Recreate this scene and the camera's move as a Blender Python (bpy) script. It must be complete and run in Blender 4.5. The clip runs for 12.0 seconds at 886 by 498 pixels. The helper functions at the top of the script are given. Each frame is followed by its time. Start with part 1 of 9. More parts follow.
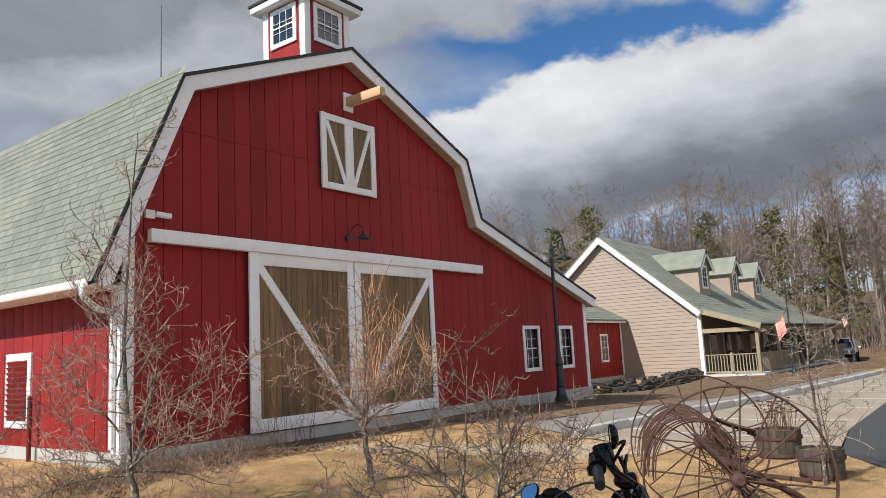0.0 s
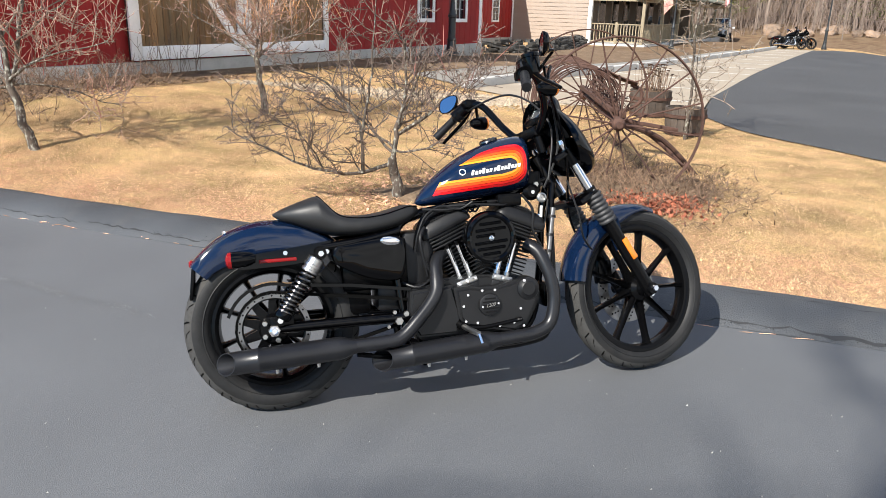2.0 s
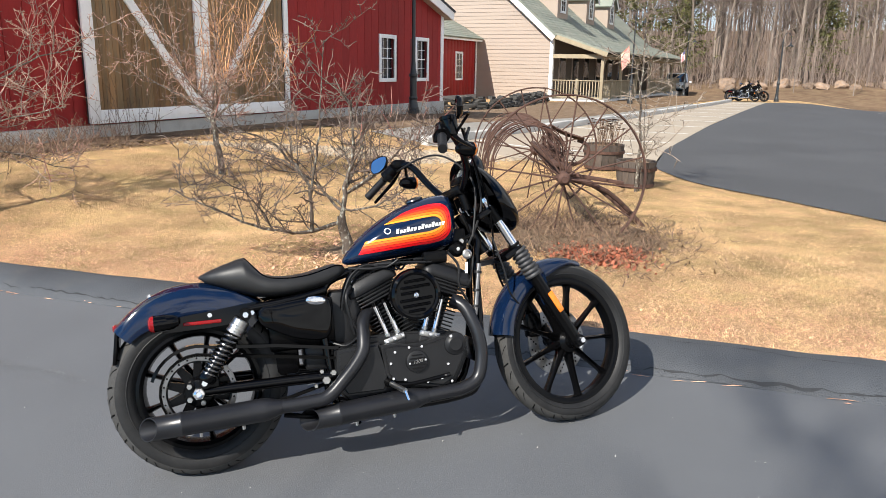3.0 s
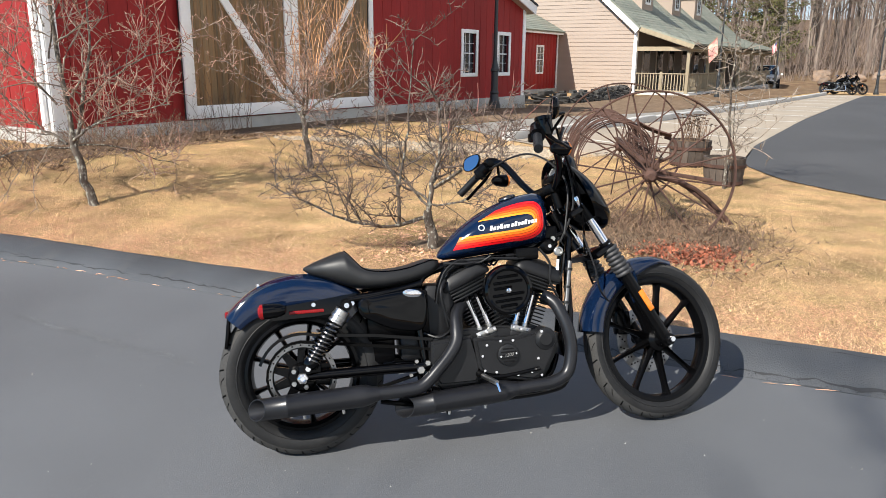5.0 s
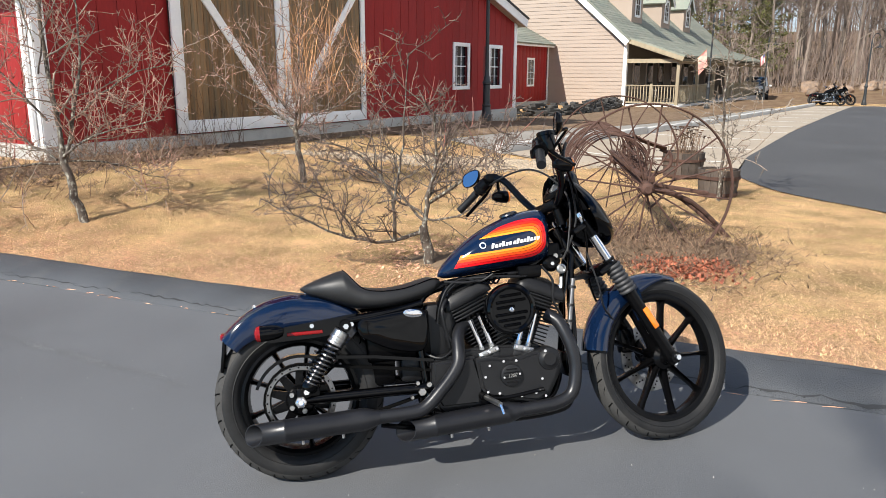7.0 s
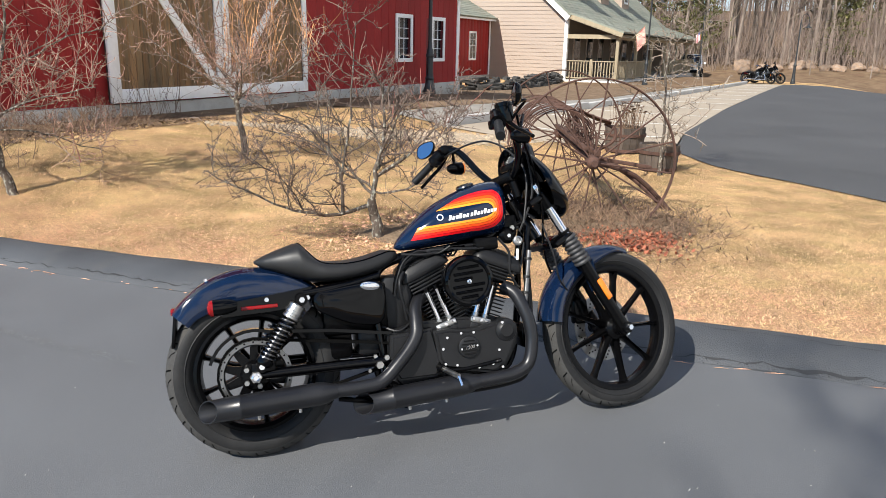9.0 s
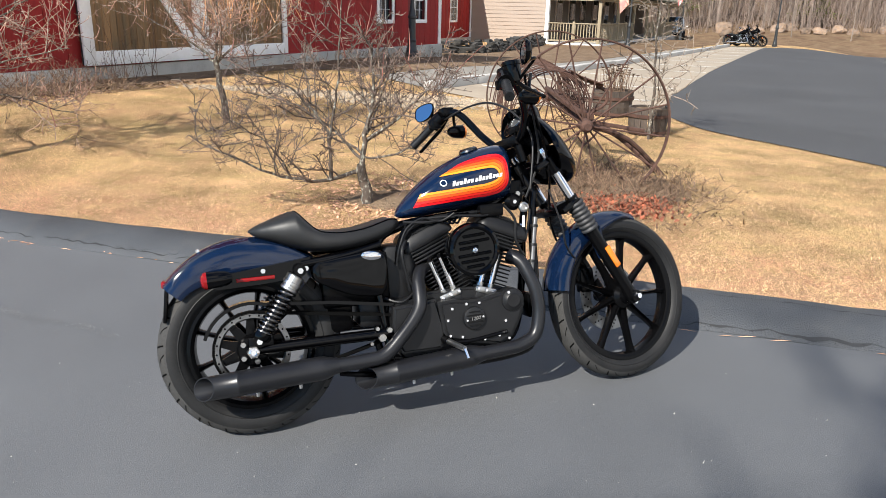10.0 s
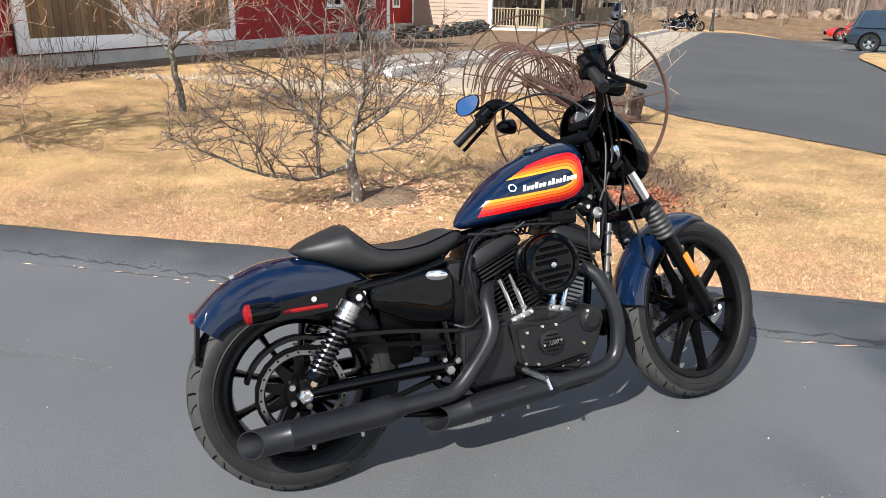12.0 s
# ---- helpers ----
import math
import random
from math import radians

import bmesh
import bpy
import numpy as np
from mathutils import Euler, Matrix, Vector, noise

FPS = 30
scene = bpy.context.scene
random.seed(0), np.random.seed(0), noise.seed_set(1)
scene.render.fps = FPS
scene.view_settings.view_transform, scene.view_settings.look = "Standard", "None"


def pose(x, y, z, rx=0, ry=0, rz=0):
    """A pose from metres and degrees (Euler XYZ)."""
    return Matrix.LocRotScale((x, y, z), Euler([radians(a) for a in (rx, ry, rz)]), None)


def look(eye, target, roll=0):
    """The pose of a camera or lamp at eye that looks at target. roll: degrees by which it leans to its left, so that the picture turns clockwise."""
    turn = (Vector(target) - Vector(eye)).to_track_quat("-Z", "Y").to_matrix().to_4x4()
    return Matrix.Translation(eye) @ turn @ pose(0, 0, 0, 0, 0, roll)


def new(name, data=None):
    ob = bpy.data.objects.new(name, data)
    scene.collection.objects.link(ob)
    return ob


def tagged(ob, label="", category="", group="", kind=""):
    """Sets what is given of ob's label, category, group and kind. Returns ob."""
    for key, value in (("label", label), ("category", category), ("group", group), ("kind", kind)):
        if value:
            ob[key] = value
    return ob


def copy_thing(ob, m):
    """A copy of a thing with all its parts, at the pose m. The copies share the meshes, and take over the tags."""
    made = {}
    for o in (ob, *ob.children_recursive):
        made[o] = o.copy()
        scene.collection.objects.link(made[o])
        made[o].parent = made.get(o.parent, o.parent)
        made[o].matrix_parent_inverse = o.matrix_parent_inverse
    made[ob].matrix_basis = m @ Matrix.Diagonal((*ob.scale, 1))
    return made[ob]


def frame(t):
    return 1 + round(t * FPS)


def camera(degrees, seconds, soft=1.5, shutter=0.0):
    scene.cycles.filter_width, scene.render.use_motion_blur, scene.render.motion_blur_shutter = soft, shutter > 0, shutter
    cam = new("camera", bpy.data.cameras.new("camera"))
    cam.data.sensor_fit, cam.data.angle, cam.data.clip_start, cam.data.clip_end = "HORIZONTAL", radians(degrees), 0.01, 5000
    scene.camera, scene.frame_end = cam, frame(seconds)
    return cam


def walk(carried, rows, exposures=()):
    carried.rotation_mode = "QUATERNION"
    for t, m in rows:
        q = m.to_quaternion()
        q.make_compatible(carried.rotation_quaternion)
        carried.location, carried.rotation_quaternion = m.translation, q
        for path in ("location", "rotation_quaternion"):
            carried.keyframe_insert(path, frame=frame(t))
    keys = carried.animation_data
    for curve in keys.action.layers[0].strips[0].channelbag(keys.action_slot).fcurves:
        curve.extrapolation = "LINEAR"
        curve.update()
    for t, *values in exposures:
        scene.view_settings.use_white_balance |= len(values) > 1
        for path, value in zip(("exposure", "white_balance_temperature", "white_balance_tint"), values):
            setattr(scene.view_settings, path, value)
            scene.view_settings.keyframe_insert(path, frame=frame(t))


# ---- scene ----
cam = camera(61.9, 12.0, soft=0.55)
PATH = [
    (0.0, -0.0113, -0.064, 1.6716, 98.153, 2.913, 37.516),
    (0.5, 0.0063, -0.0902, 1.643, 94.132, 1.605, 37.082),
    (1.0, -0.0462, -0.1246, 1.5732, 83.856, -0.822, 33.553),
    (1.5, -0.1684, -0.2233, 1.4904, 74.749, -1.885, 30.243),
    (2.0, -0.1263, -0.256, 1.4811, 71.945, -1.695, 28.874),
    (2.5, 0.0264, -0.2104, 1.4909, 74.307, -0.821, 27.139),
    (2.7, 0.062, -0.2021, 1.4996, 75.391, -0.77, 26.451),
    (4.3, 0.0509, -0.3085, 1.5468, 77.281, -0.829, 27.906),
    (4.5, 0.059, -0.3124, 1.5427, 76.607, -0.771, 29.182),
    (5.0, 0.04, -0.3206, 1.5432, 75.643, -0.517, 32.412),
    (5.5, -0.0034, -0.3148, 1.5395, 75.806, -0.192, 33.447),
    (6.0, -0.0097, -0.2947, 1.5561, 76.468, 0.121, 33.031),
    (6.5, -0.0211, -0.2869, 1.5548, 76.8, -0.01, 32.219),
    (8.3, -0.0482, -0.2664, 1.5448, 75.627, -1.321, 29.678),
    (8.5, -0.0565, -0.2714, 1.5451, 75.851, -1.381, 28.634),
    (9.0, -0.0961, -0.2937, 1.535, 74.668, -1.271, 27.222),
    (9.5, -0.1676, -0.2983, 1.5273, 72.972, -1.537, 26.245),
    (10.0, -0.2346, -0.22, 1.506, 72.015, -1.35, 25.665),
    (10.5, -0.2816, -0.0371, 1.4939, 71.95, 0.061, 26.059),
    (11.0, -0.35, 0.0379, 1.4782, 71.82, 0.042, 25.517),
    (11.5, -0.5709, 0.0051, 1.47, 71.459, -0.356, 22.824),
    (12.0, -0.8038, -0.0311, 1.4672, 71.131, -1.343, 20.771),
]
walk(cam, [(r[0], pose(*r[1:])) for r in PATH],
     exposures=[(0.0, 0.18), (0.5, 0.22), (1.0, 0.46), (1.5, 0.84), (2.5, 0.80), (4.3, 0.68), (6.7, 0.68), (9.0, 0.68), (10.5, 0.76), (11.0, 0.78), (12.0, 0.82)])

# ---- light: sky with broken cloud, one low spring sun ----
SUN_DIR = Vector((-0.152, -0.748, 0.646)).normalized()
sun = new("sun", bpy.data.lights.new("sun", "SUN"))
sun.data.energy, sun.data.angle, sun.data.color = 5.0, radians(0.53), (1.0, 0.95, 0.865)
sun.matrix_world = look(SUN_DIR * 50, (0, 0, 0))


def make_world():
    w = bpy.data.worlds.new("sky")
    scene.world = w
    w.use_nodes = True
    nt = w.node_tree
    nt.nodes.clear()
    N, Lk = nt.nodes.new, nt.links.new
    out, bg = N("ShaderNodeOutputWorld"), N("ShaderNodeBackground")
    sky = N("ShaderNodeTexSky")
    sky.sky_type, sky.sun_disc = "NISHITA", False
    sky.sun_elevation, sky.sun_rotation = math.asin(SUN_DIR.z), math.atan2(SUN_DIR.x, SUN_DIR.y)
    sky.air_density, sky.dust_density, sky.ozone_density = 1.0, 0.4, 2.0
    co = N("ShaderNodeTexCoord")
    here = co.outputs["Generated"]

    def math2(op, a, b, c=None):
        n = N("ShaderNodeMath"); n.operation = op
        for k, v in enumerate((a, b, c)):
            if v is None:
                continue
            if isinstance(v, (int, float)):
                n.inputs[k].default_value = v
            else:
                Lk(v, n.inputs[k])
        return n.outputs[0]

    def along(v):
        n = N("ShaderNodeVectorMath"); n.operation = "DOT_PRODUCT"
        n.inputs[1].default_value = Vector(v).normalized()
        Lk(here, n.inputs[0])
        return n.outputs["Value"]

    def remap(v, a, b, c, d, smooth=True):
        n = N("ShaderNodeMapRange")
        n.interpolation_type = "SMOOTHSTEP" if smooth else "LINEAR"
        for k, q in zip(("From Min", "From Max", "To Min", "To Max"), (a, b, c, d)):
            n.inputs[k].default_value = q
        Lk(v, n.inputs["Value"])
        return n.outputs[0]

    def clouds(scale, detail, rough, stretch, offset):
        m = N("ShaderNodeMapping")
        m.inputs["Scale"].default_value, m.inputs["Location"].default_value = stretch, offset
        Lk(here, m.inputs[0])
        n = N("ShaderNodeTexNoise")
        n.inputs["Scale"].default_value, n.inputs["Detail"].default_value, n.inputs["Roughness"].default_value = scale, detail, rough
        Lk(m.outputs[0], n.inputs["Vector"])
        return n.outputs["Fac"]
    puff = clouds(7.0, 9.0, 0.55, (1, 1, 1.7), (0.3, 0.1, 0.0))
    wide = clouds(2.2, 5.0, 0.5, (1, 1, 2.2), (1.3, 0.7, 0.4))
    # a long heaped cloud over the northern hills, a wedge of blue above it, thinner grey beyond
    belt = along((0.0163, 0.3896, -0.9208))
    east = along((1.0, 0.0, 0.0))
    rag = math2("MULTIPLY_ADD", math2("SUBTRACT", puff, 0.5), 0.13, belt)
    upper = math2("MULTIPLY_ADD", math2("ADD", east, 0.29), 0.20, -0.055)
    over = math2("SUBTRACT", rag, upper)
    blue = math2("MULTIPLY", math2("MULTIPLY", remap(over, -0.016, 0.022, 0.0, 1.0), remap(rag, -0.012, 0.006, 1.0, 0.0)), remap(math2("MULTIPLY_ADD", math2("SUBTRACT", wide, 0.5), 0.5, east), -0.66, -0.52, 0.12, 1.0))
    low_gap = math2("MULTIPLY", remap(rag, 0.198, 0.220, 0.0, 1.0), remap(wide, 0.42, 0.60, 0.85, 0.2))
    thick = math2("SUBTRACT", math2("SUBTRACT", 1.0, blue), low_gap)
    north = remap(along((-0.6, 0.8, 0.0)), 0.34, 0.62, 0.0, 1.0)
    # Unseen clouds, thickened eastward to throw fill on the shaded barn front.
    fill_cloud = remap(math2("MULTIPLY_ADD", east, 0.13, wide), 0.50, 0.61, 0.0, 0.95)
    cover_n = N("ShaderNodeMix")
    Lk(north, cover_n.inputs["Factor"]); Lk(fill_cloud, cover_n.inputs["A"])
    Lk(thick, cover_n.inputs["B"])
    shade = N("ShaderNodeValToRGB")
    e = shade.color_ramp.elements
    e[0].position, e[0].color = 0.0, (0.34, 0.365, 0.41, 1)
    e[1].position, e[1].color = 1.0, (0.80, 0.81, 0.83, 1)
    for pos, col in ((0.08, (0.60, 0.63, 0.68, 1)), (0.17, (0.47, 0.50, 0.56, 1)), (0.26, (0.58, 0.62, 0.68, 1)), (0.33, (0.86, 0.89, 0.92, 1)), (0.40, (0.98, 0.99, 1.0, 1)), (0.50, (0.78, 0.82, 0.87, 1)), (0.58, (0.55, 0.59, 0.66, 1)), (0.66, (0.30, 0.33, 0.385, 1)), (0.735, (0.225, 0.25, 0.30, 1)), (0.785, (0.30, 0.335, 0.39, 1)), (0.83, (0.84, 0.88, 0.94, 1))):
        q = shade.color_ramp.elements.new(pos); q.color = col
    soft = math2("MULTIPLY_ADD", math2("SUBTRACT", wide, 0.5), 0.16, math2("MULTIPLY_ADD", math2("SUBTRACT", puff, 0.5), 0.15, belt))
    Lk(remap(soft, -0.20, 0.32, 0.0, 1.0, False), shade.inputs["Fac"])
    tone = N("ShaderNodeMix"); tone.data_type = "RGBA"
    tone.inputs["A"].default_value = (1.15, 1.15, 1.14, 1)
    Lk(north, tone.inputs["Factor"]); Lk(shade.outputs["Color"], tone.inputs["B"])
    deep = N("ShaderNodeVectorMath"); deep.operation = "MULTIPLY"; deep.inputs[1].default_value = (0.44, 0.74, 1.02)
    Lk(sky.outputs["Color"], deep.inputs[0])
    bright = N("ShaderNodeVectorMath"); bright.operation = "SCALE"; Lk(math2("MULTIPLY", remap(clouds(4.0, 8.0, 0.6, (1, 1, 1.8), (2.1, 0.4, 0.9)), 0.32, 0.68, 0.80, 1.16, False), 7.0), bright.inputs["Scale"])
    Lk(tone.outputs["Result"], bright.inputs[0])
    mix = N("ShaderNodeMix"); mix.data_type = "RGBA"
    Lk(cover_n.outputs["Result"], mix.inputs["Factor"])
    Lk(deep.outputs[0], mix.inputs["A"]); Lk(bright.outputs[0], mix.inputs["B"])
    Lk(mix.outputs["Result"], bg.inputs["Color"])
    bg.inputs["Strength"].default_value = 0.10
    Lk(bg.outputs[0], out.inputs[0])


make_world()

# ---- materials ----
def mat(name, base, rough=0.6, metal=0.0, var=0.18, scale=3.0, fine=40.0, bump=0.0, bscale=60.0, coat=0.0, per=0.0, island=0.0, tint=None, dirt=0.0, dirt_col=(0.06, 0.05, 0.04), rvar=0.1, stretch=(1, 1, 1), spec=0.5):
    """A surface: base colour varied at two sizes, optional stains, relief, and a change from piece to piece."""
    m = bpy.data.materials.new(name)
    m.use_nodes = True
    nt = m.node_tree
    N, Lk = nt.nodes.new, nt.links.new
    b = nt.nodes["Principled BSDF"]
    co, mp = N("ShaderNodeTexCoord"), N("ShaderNodeMapping")
    mp.inputs["Scale"].default_value = stretch
    Lk(co.outputs["Object"], mp.inputs[0])

    def noise_at(s, detail=4.0):
        n = N("ShaderNodeTexNoise")
        n.inputs["Scale"].default_value, n.inputs["Detail"].default_value = s, detail
        Lk(mp.outputs[0], n.inputs["Vector"])
        return n
    a, f = noise_at(scale), noise_at(fine, 6.0)
    addn = N("ShaderNodeMath"); addn.operation = "MULTIPLY_ADD"
    Lk(a.outputs["Fac"], addn.inputs[0]); addn.inputs[1].default_value = 1.2
    half = N("ShaderNodeMath"); half.operation = "MULTIPLY"; half.inputs[1].default_value = 0.8
    Lk(f.outputs["Fac"], half.inputs[0]); Lk(half.outputs[0], addn.inputs[2])
    rng = N("ShaderNodeMapRange")
    rng.inputs["From Min"].default_value, rng.inputs["From Max"].default_value = 0.6, 1.4
    rng.inputs["To Min"].default_value, rng.inputs["To Max"].default_value = 1 - var, 1 + var
    Lk(addn.outputs[0], rng.inputs["Value"])
    fac = rng.outputs[0]
    for amount, kind in ((per, "obj"), (island, "isl")):
        if amount:
            src = N("ShaderNodeObjectInfo").outputs["Random"] if kind == "obj" else N("ShaderNodeNewGeometry").outputs["Random Per Island"]
            r2 = N("ShaderNodeMapRange")
            r2.inputs["To Min"].default_value, r2.inputs["To Max"].default_value = 1 - amount, 1 + amount
            Lk(src, r2.inputs["Value"])
            mul = N("ShaderNodeMath"); mul.operation = "MULTIPLY"
            Lk(fac, mul.inputs[0]); Lk(r2.outputs[0], mul.inputs[1])
            fac = mul.outputs[0]
    sc = N("ShaderNodeVectorMath"); sc.operation = "SCALE"
    if tint:
        tm = N("ShaderNodeMix"); tm.data_type = "RGBA"
        tm.inputs["A"].default_value, tm.inputs["B"].default_value = (*base, 1), (*tint, 1)
        tr = N("ShaderNodeMapRange")
        tr.inputs["From Min"].default_value, tr.inputs["From Max"].default_value = 0.4, 0.62
        t2 = noise_at(scale * 1.7 + 0.3, 5.0)
        Lk(t2.outputs["Fac"], tr.inputs["Value"]); Lk(tr.outputs[0], tm.inputs["Factor"])
        Lk(tm.outputs["Result"], sc.inputs[0])
    else:
        sc.inputs[0].default_value = base
    Lk(fac, sc.inputs["Scale"])
    col = sc.outputs[0]
    if dirt:
        d = noise_at(scale * 2.3 + 0.7, 8.0)
        dr = N("ShaderNodeMapRange")
        dr.inputs["From Min"].default_value, dr.inputs["From Max"].default_value = 0.52, 0.75
        dr.inputs["To Max"].default_value = dirt
        Lk(d.outputs["Fac"], dr.inputs["Value"])
        dm = N("ShaderNodeMix"); dm.data_type = "RGBA"
        dm.inputs["B"].default_value = (*dirt_col, 1)
        Lk(dr.outputs[0], dm.inputs["Factor"]); Lk(col, dm.inputs["A"])
        col = dm.outputs["Result"]
    Lk(col, b.inputs["Base Color"])
    rr = N("ShaderNodeMapRange")
    rr.inputs["To Min"].default_value, rr.inputs["To Max"].default_value = max(0.02, rough - rvar), min(1, rough + rvar)
    Lk(a.outputs["Fac"], rr.inputs["Value"]); Lk(rr.outputs[0], b.inputs["Roughness"])
    b.inputs["Metallic"].default_value = metal
    b.inputs["Specular IOR Level"].default_value = spec
    if coat:
        b.inputs["Coat Weight"].default_value, b.inputs["Coat Roughness"].default_value = coat, 0.03
    if bump:
        bp = N("ShaderNodeBump")
        bn = noise_at(bscale, 6.0)
        bp.inputs["Strength"].default_value, bp.inputs["Distance"].default_value = 1.0, bump
        Lk(bn.outputs["Fac"], bp.inputs["Height"]); Lk(bp.outputs[0], b.inputs["Normal"])
    return m


def glass_mat(name, tint=(0.9, 0.95, 0.95)):
    m = bpy.data.materials.new(name)
    m.use_nodes = True
    b = m.node_tree.nodes["Principled BSDF"]
    b.inputs["Base Color"].default_value = (*tint, 1)
    b.inputs["Transmission Weight"].default_value, b.inputs["Roughness"].default_value, b.inputs["IOR"].default_value = 1.0, 0.02, 1.45
    return m


BARN_RED = mat("barn_red_paint", (0.272, 0.0220, 0.0212), 0.6, spec=0.2, var=0.18, scale=1.2, fine=25, bump=0.002, bscale=40, per=0.09, dirt=0.2, dirt_col=(0.14, 0.028, 0.028), stretch=(1, 1, 0.25))
BARN_BACK = mat("barn_red_backing", (0.13, 0.010, 0.012), 0.7, var=0.12, scale=2)
WHITE_TRIM = mat("white_trim_paint", (0.87, 0.87, 0.86), 0.5, var=0.06, scale=2.2, fine=30, bump=0.0015, dirt=0.13, dirt_col=(0.46, 0.44, 0.40))
SOFFIT_TAN = mat("tan_soffit_boards", (0.46, 0.37, 0.27), 0.7, var=0.15, scale=3, stretch=(0.4, 3, 3), bump=0.001)
DOOR_WOOD = mat("weathered_door_wood", (0.245, 0.140, 0.062), 0.75, var=0.40, scale=2.0, fine=30, bump=0.004, bscale=45, per=0.24, tint=(0.165, 0.122, 0.068), stretch=(1, 4, 0.18))
BEAM_WOOD = mat("fresh_beam_wood", (0.62, 0.40, 0.22), 0.65, var=0.2, scale=4, stretch=(0.3, 4, 4), bump=0.002)
CONCRETE = mat("concrete", (0.42, 0.41, 0.38), 0.85, var=0.16, scale=1.6, fine=50, bump=0.003, bscale=90, dirt=0.3, dirt_col=(0.18, 0.16, 0.13))
SHINGLE = mat("green_grey_shingles", (0.195, 0.215, 0.175), 0.9, var=0.2, scale=0.8, fine=120, bump=0.004, bscale=200, per=0.10, island=0.08, tint=(0.235, 0.240, 0.195))
ROOF_DARK = mat("roof_edge_metal", (0.02, 0.021, 0.025), 0.6, var=0.15)
CREAM = mat("cream_clapboard", (0.325, 0.256, 0.204), 0.6, var=0.06, scale=0.9, per=0.03, bump=0.001)
PORCH_WOOD = mat("porch_wood", (0.30, 0.245, 0.160), 0.7, var=0.2, scale=3, stretch=(2, 2, 0.4), per=0.12, bump=0.002)
# Near-black backing: unlit depth behind panes and planks put into its colour.
DARK_INSIDE = mat("shade_backing", (0.03, 0.028, 0.027), 0.8, var=0.2)
# Wall colour darkened to carry the deep shade under the porch roof.
SHADE_WALL = mat("porch_wall_shade_tone", (0.11, 0.085, 0.063), 0.7, var=0.1)
PANE = mat("window_glass", (0.020, 0.026, 0.032), 0.04, var=0.3, scale=1.5, rvar=0.02, spec=0.9)
BLACK_IRON = mat("black_painted_iron", (0.022, 0.025, 0.027), 0.45, var=0.2, scale=5, bump=0.001)
RUST = mat("rusty_iron", (0.098, 0.052, 0.038), 0.85, metal=0.25, var=0.4, scale=9, fine=70, bump=0.002, bscale=120, tint=(0.085, 0.045, 0.034), per=0.08)
ASPHALT = mat("sealed_asphalt", (0.099, 0.103, 0.109), 0.68, var=0.26, scale=0.5, fine=210, bump=0.0016, bscale=320, dirt=0.22, dirt_col=(0.136, 0.141, 0.148), rvar=0.14)
ASPHALT_NEW = mat("new_dark_asphalt", (0.056, 0.057, 0.060), 0.78, var=0.25, scale=0.5, fine=120, bump=0.004, bscale=200, dirt=0.15, dirt_col=(0.10, 0.10, 0.10))
ASPHALT_KERB = mat("asphalt_berm", (0.052, 0.056, 0.062), 0.62, var=0.3, scale=1.6, fine=140, bump=0.005, bscale=120, dirt=0.35, dirt_col=(0.095, 0.092, 0.086))
OLD_PAVING = mat("tan_worn_paving", (0.335, 0.28, 0.215), 0.9, var=0.2, scale=0.6, fine=110, bump=0.003, bscale=180, dirt=0.3, dirt_col=(0.20, 0.17, 0.135))
LINE_PAINT = mat("parking_line_paint", (0.62, 0.60, 0.55), 0.8, var=0.25, scale=4, dirt=0.5, dirt_col=(0.33, 0.29, 0.23))
PATH_GREY = mat("grey_path", (0.24, 0.225, 0.20), 0.9, var=0.2, scale=1.5, fine=60, bump=0.003, dirt=0.4, dirt_col=(0.15, 0.125, 0.10))
KERB_STONE = mat("pale_kerb_concrete", (0.44, 0.43, 0.41), 0.85, var=0.12, scale=2, dirt=0.3, dirt_col=(0.3, 0.28, 0.25), per=0.06, bump=0.002)
LAWN = mat("dormant_lawn", (0.56, 0.358, 0.186), 0.95, var=0.62, scale=1.4, fine=95, bump=0.04, bscale=80, tint=(0.47, 0.325, 0.152), dirt=0.6, dirt_col=(0.43, 0.238, 0.134), spec=0.1)
STRAW = mat("dead_grass_blades", (0.73, 0.488, 0.272), 0.85, var=0.45, scale=2.2, fine=28, island=0.65, tint=(0.64, 0.455, 0.225), spec=0.15)
LITTER = mat("rust_brown_litter", (0.60, 0.315, 0.205), 0.9, var=0.3, scale=2, island=0.6, tint=(0.54, 0.33, 0.21), spec=0.1)
THATCH = mat("dark_matted_thatch", (0.235, 0.155, 0.078), 0.95, var=0.3, scale=3, island=0.6, tint=(0.215, 0.168, 0.075), spec=0.1)
DIRT = mat("brown_bed_soil", (0.155, 0.105, 0.068), 0.95, var=0.35, scale=2.2, fine=50, bump=0.02, bscale=40, tint=(0.21, 0.15, 0.10), spec=0.1)
STONES = mat("pale_gravel", (0.34, 0.275, 0.20), 0.9, var=0.2, scale=5, island=0.35)
SLATE = mat("dark_wall_stone", (0.048, 0.045, 0.041), 0.85, var=0.3, scale=6, bump=0.004, per=0.3)
BOULDER = mat("tan_boulder", (0.265, 0.175, 0.112), 0.9, var=0.4, scale=1.4, fine=9, bump=0.05, bscale=5, per=0.3, tint=(0.22, 0.165, 0.125), dirt=0.5, dirt_col=(0.11, 0.085, 0.07))
BARK = mat("lichened_bark", (0.085, 0.066, 0.052), 0.9, var=0.45, scale=16, fine=60, bump=0.006, bscale=60, dirt=1.0, dirt_col=(0.50, 0.50, 0.42), stretch=(1, 1, 0.6))
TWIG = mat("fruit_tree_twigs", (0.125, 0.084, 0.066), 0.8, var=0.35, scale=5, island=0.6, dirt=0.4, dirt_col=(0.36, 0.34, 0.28))
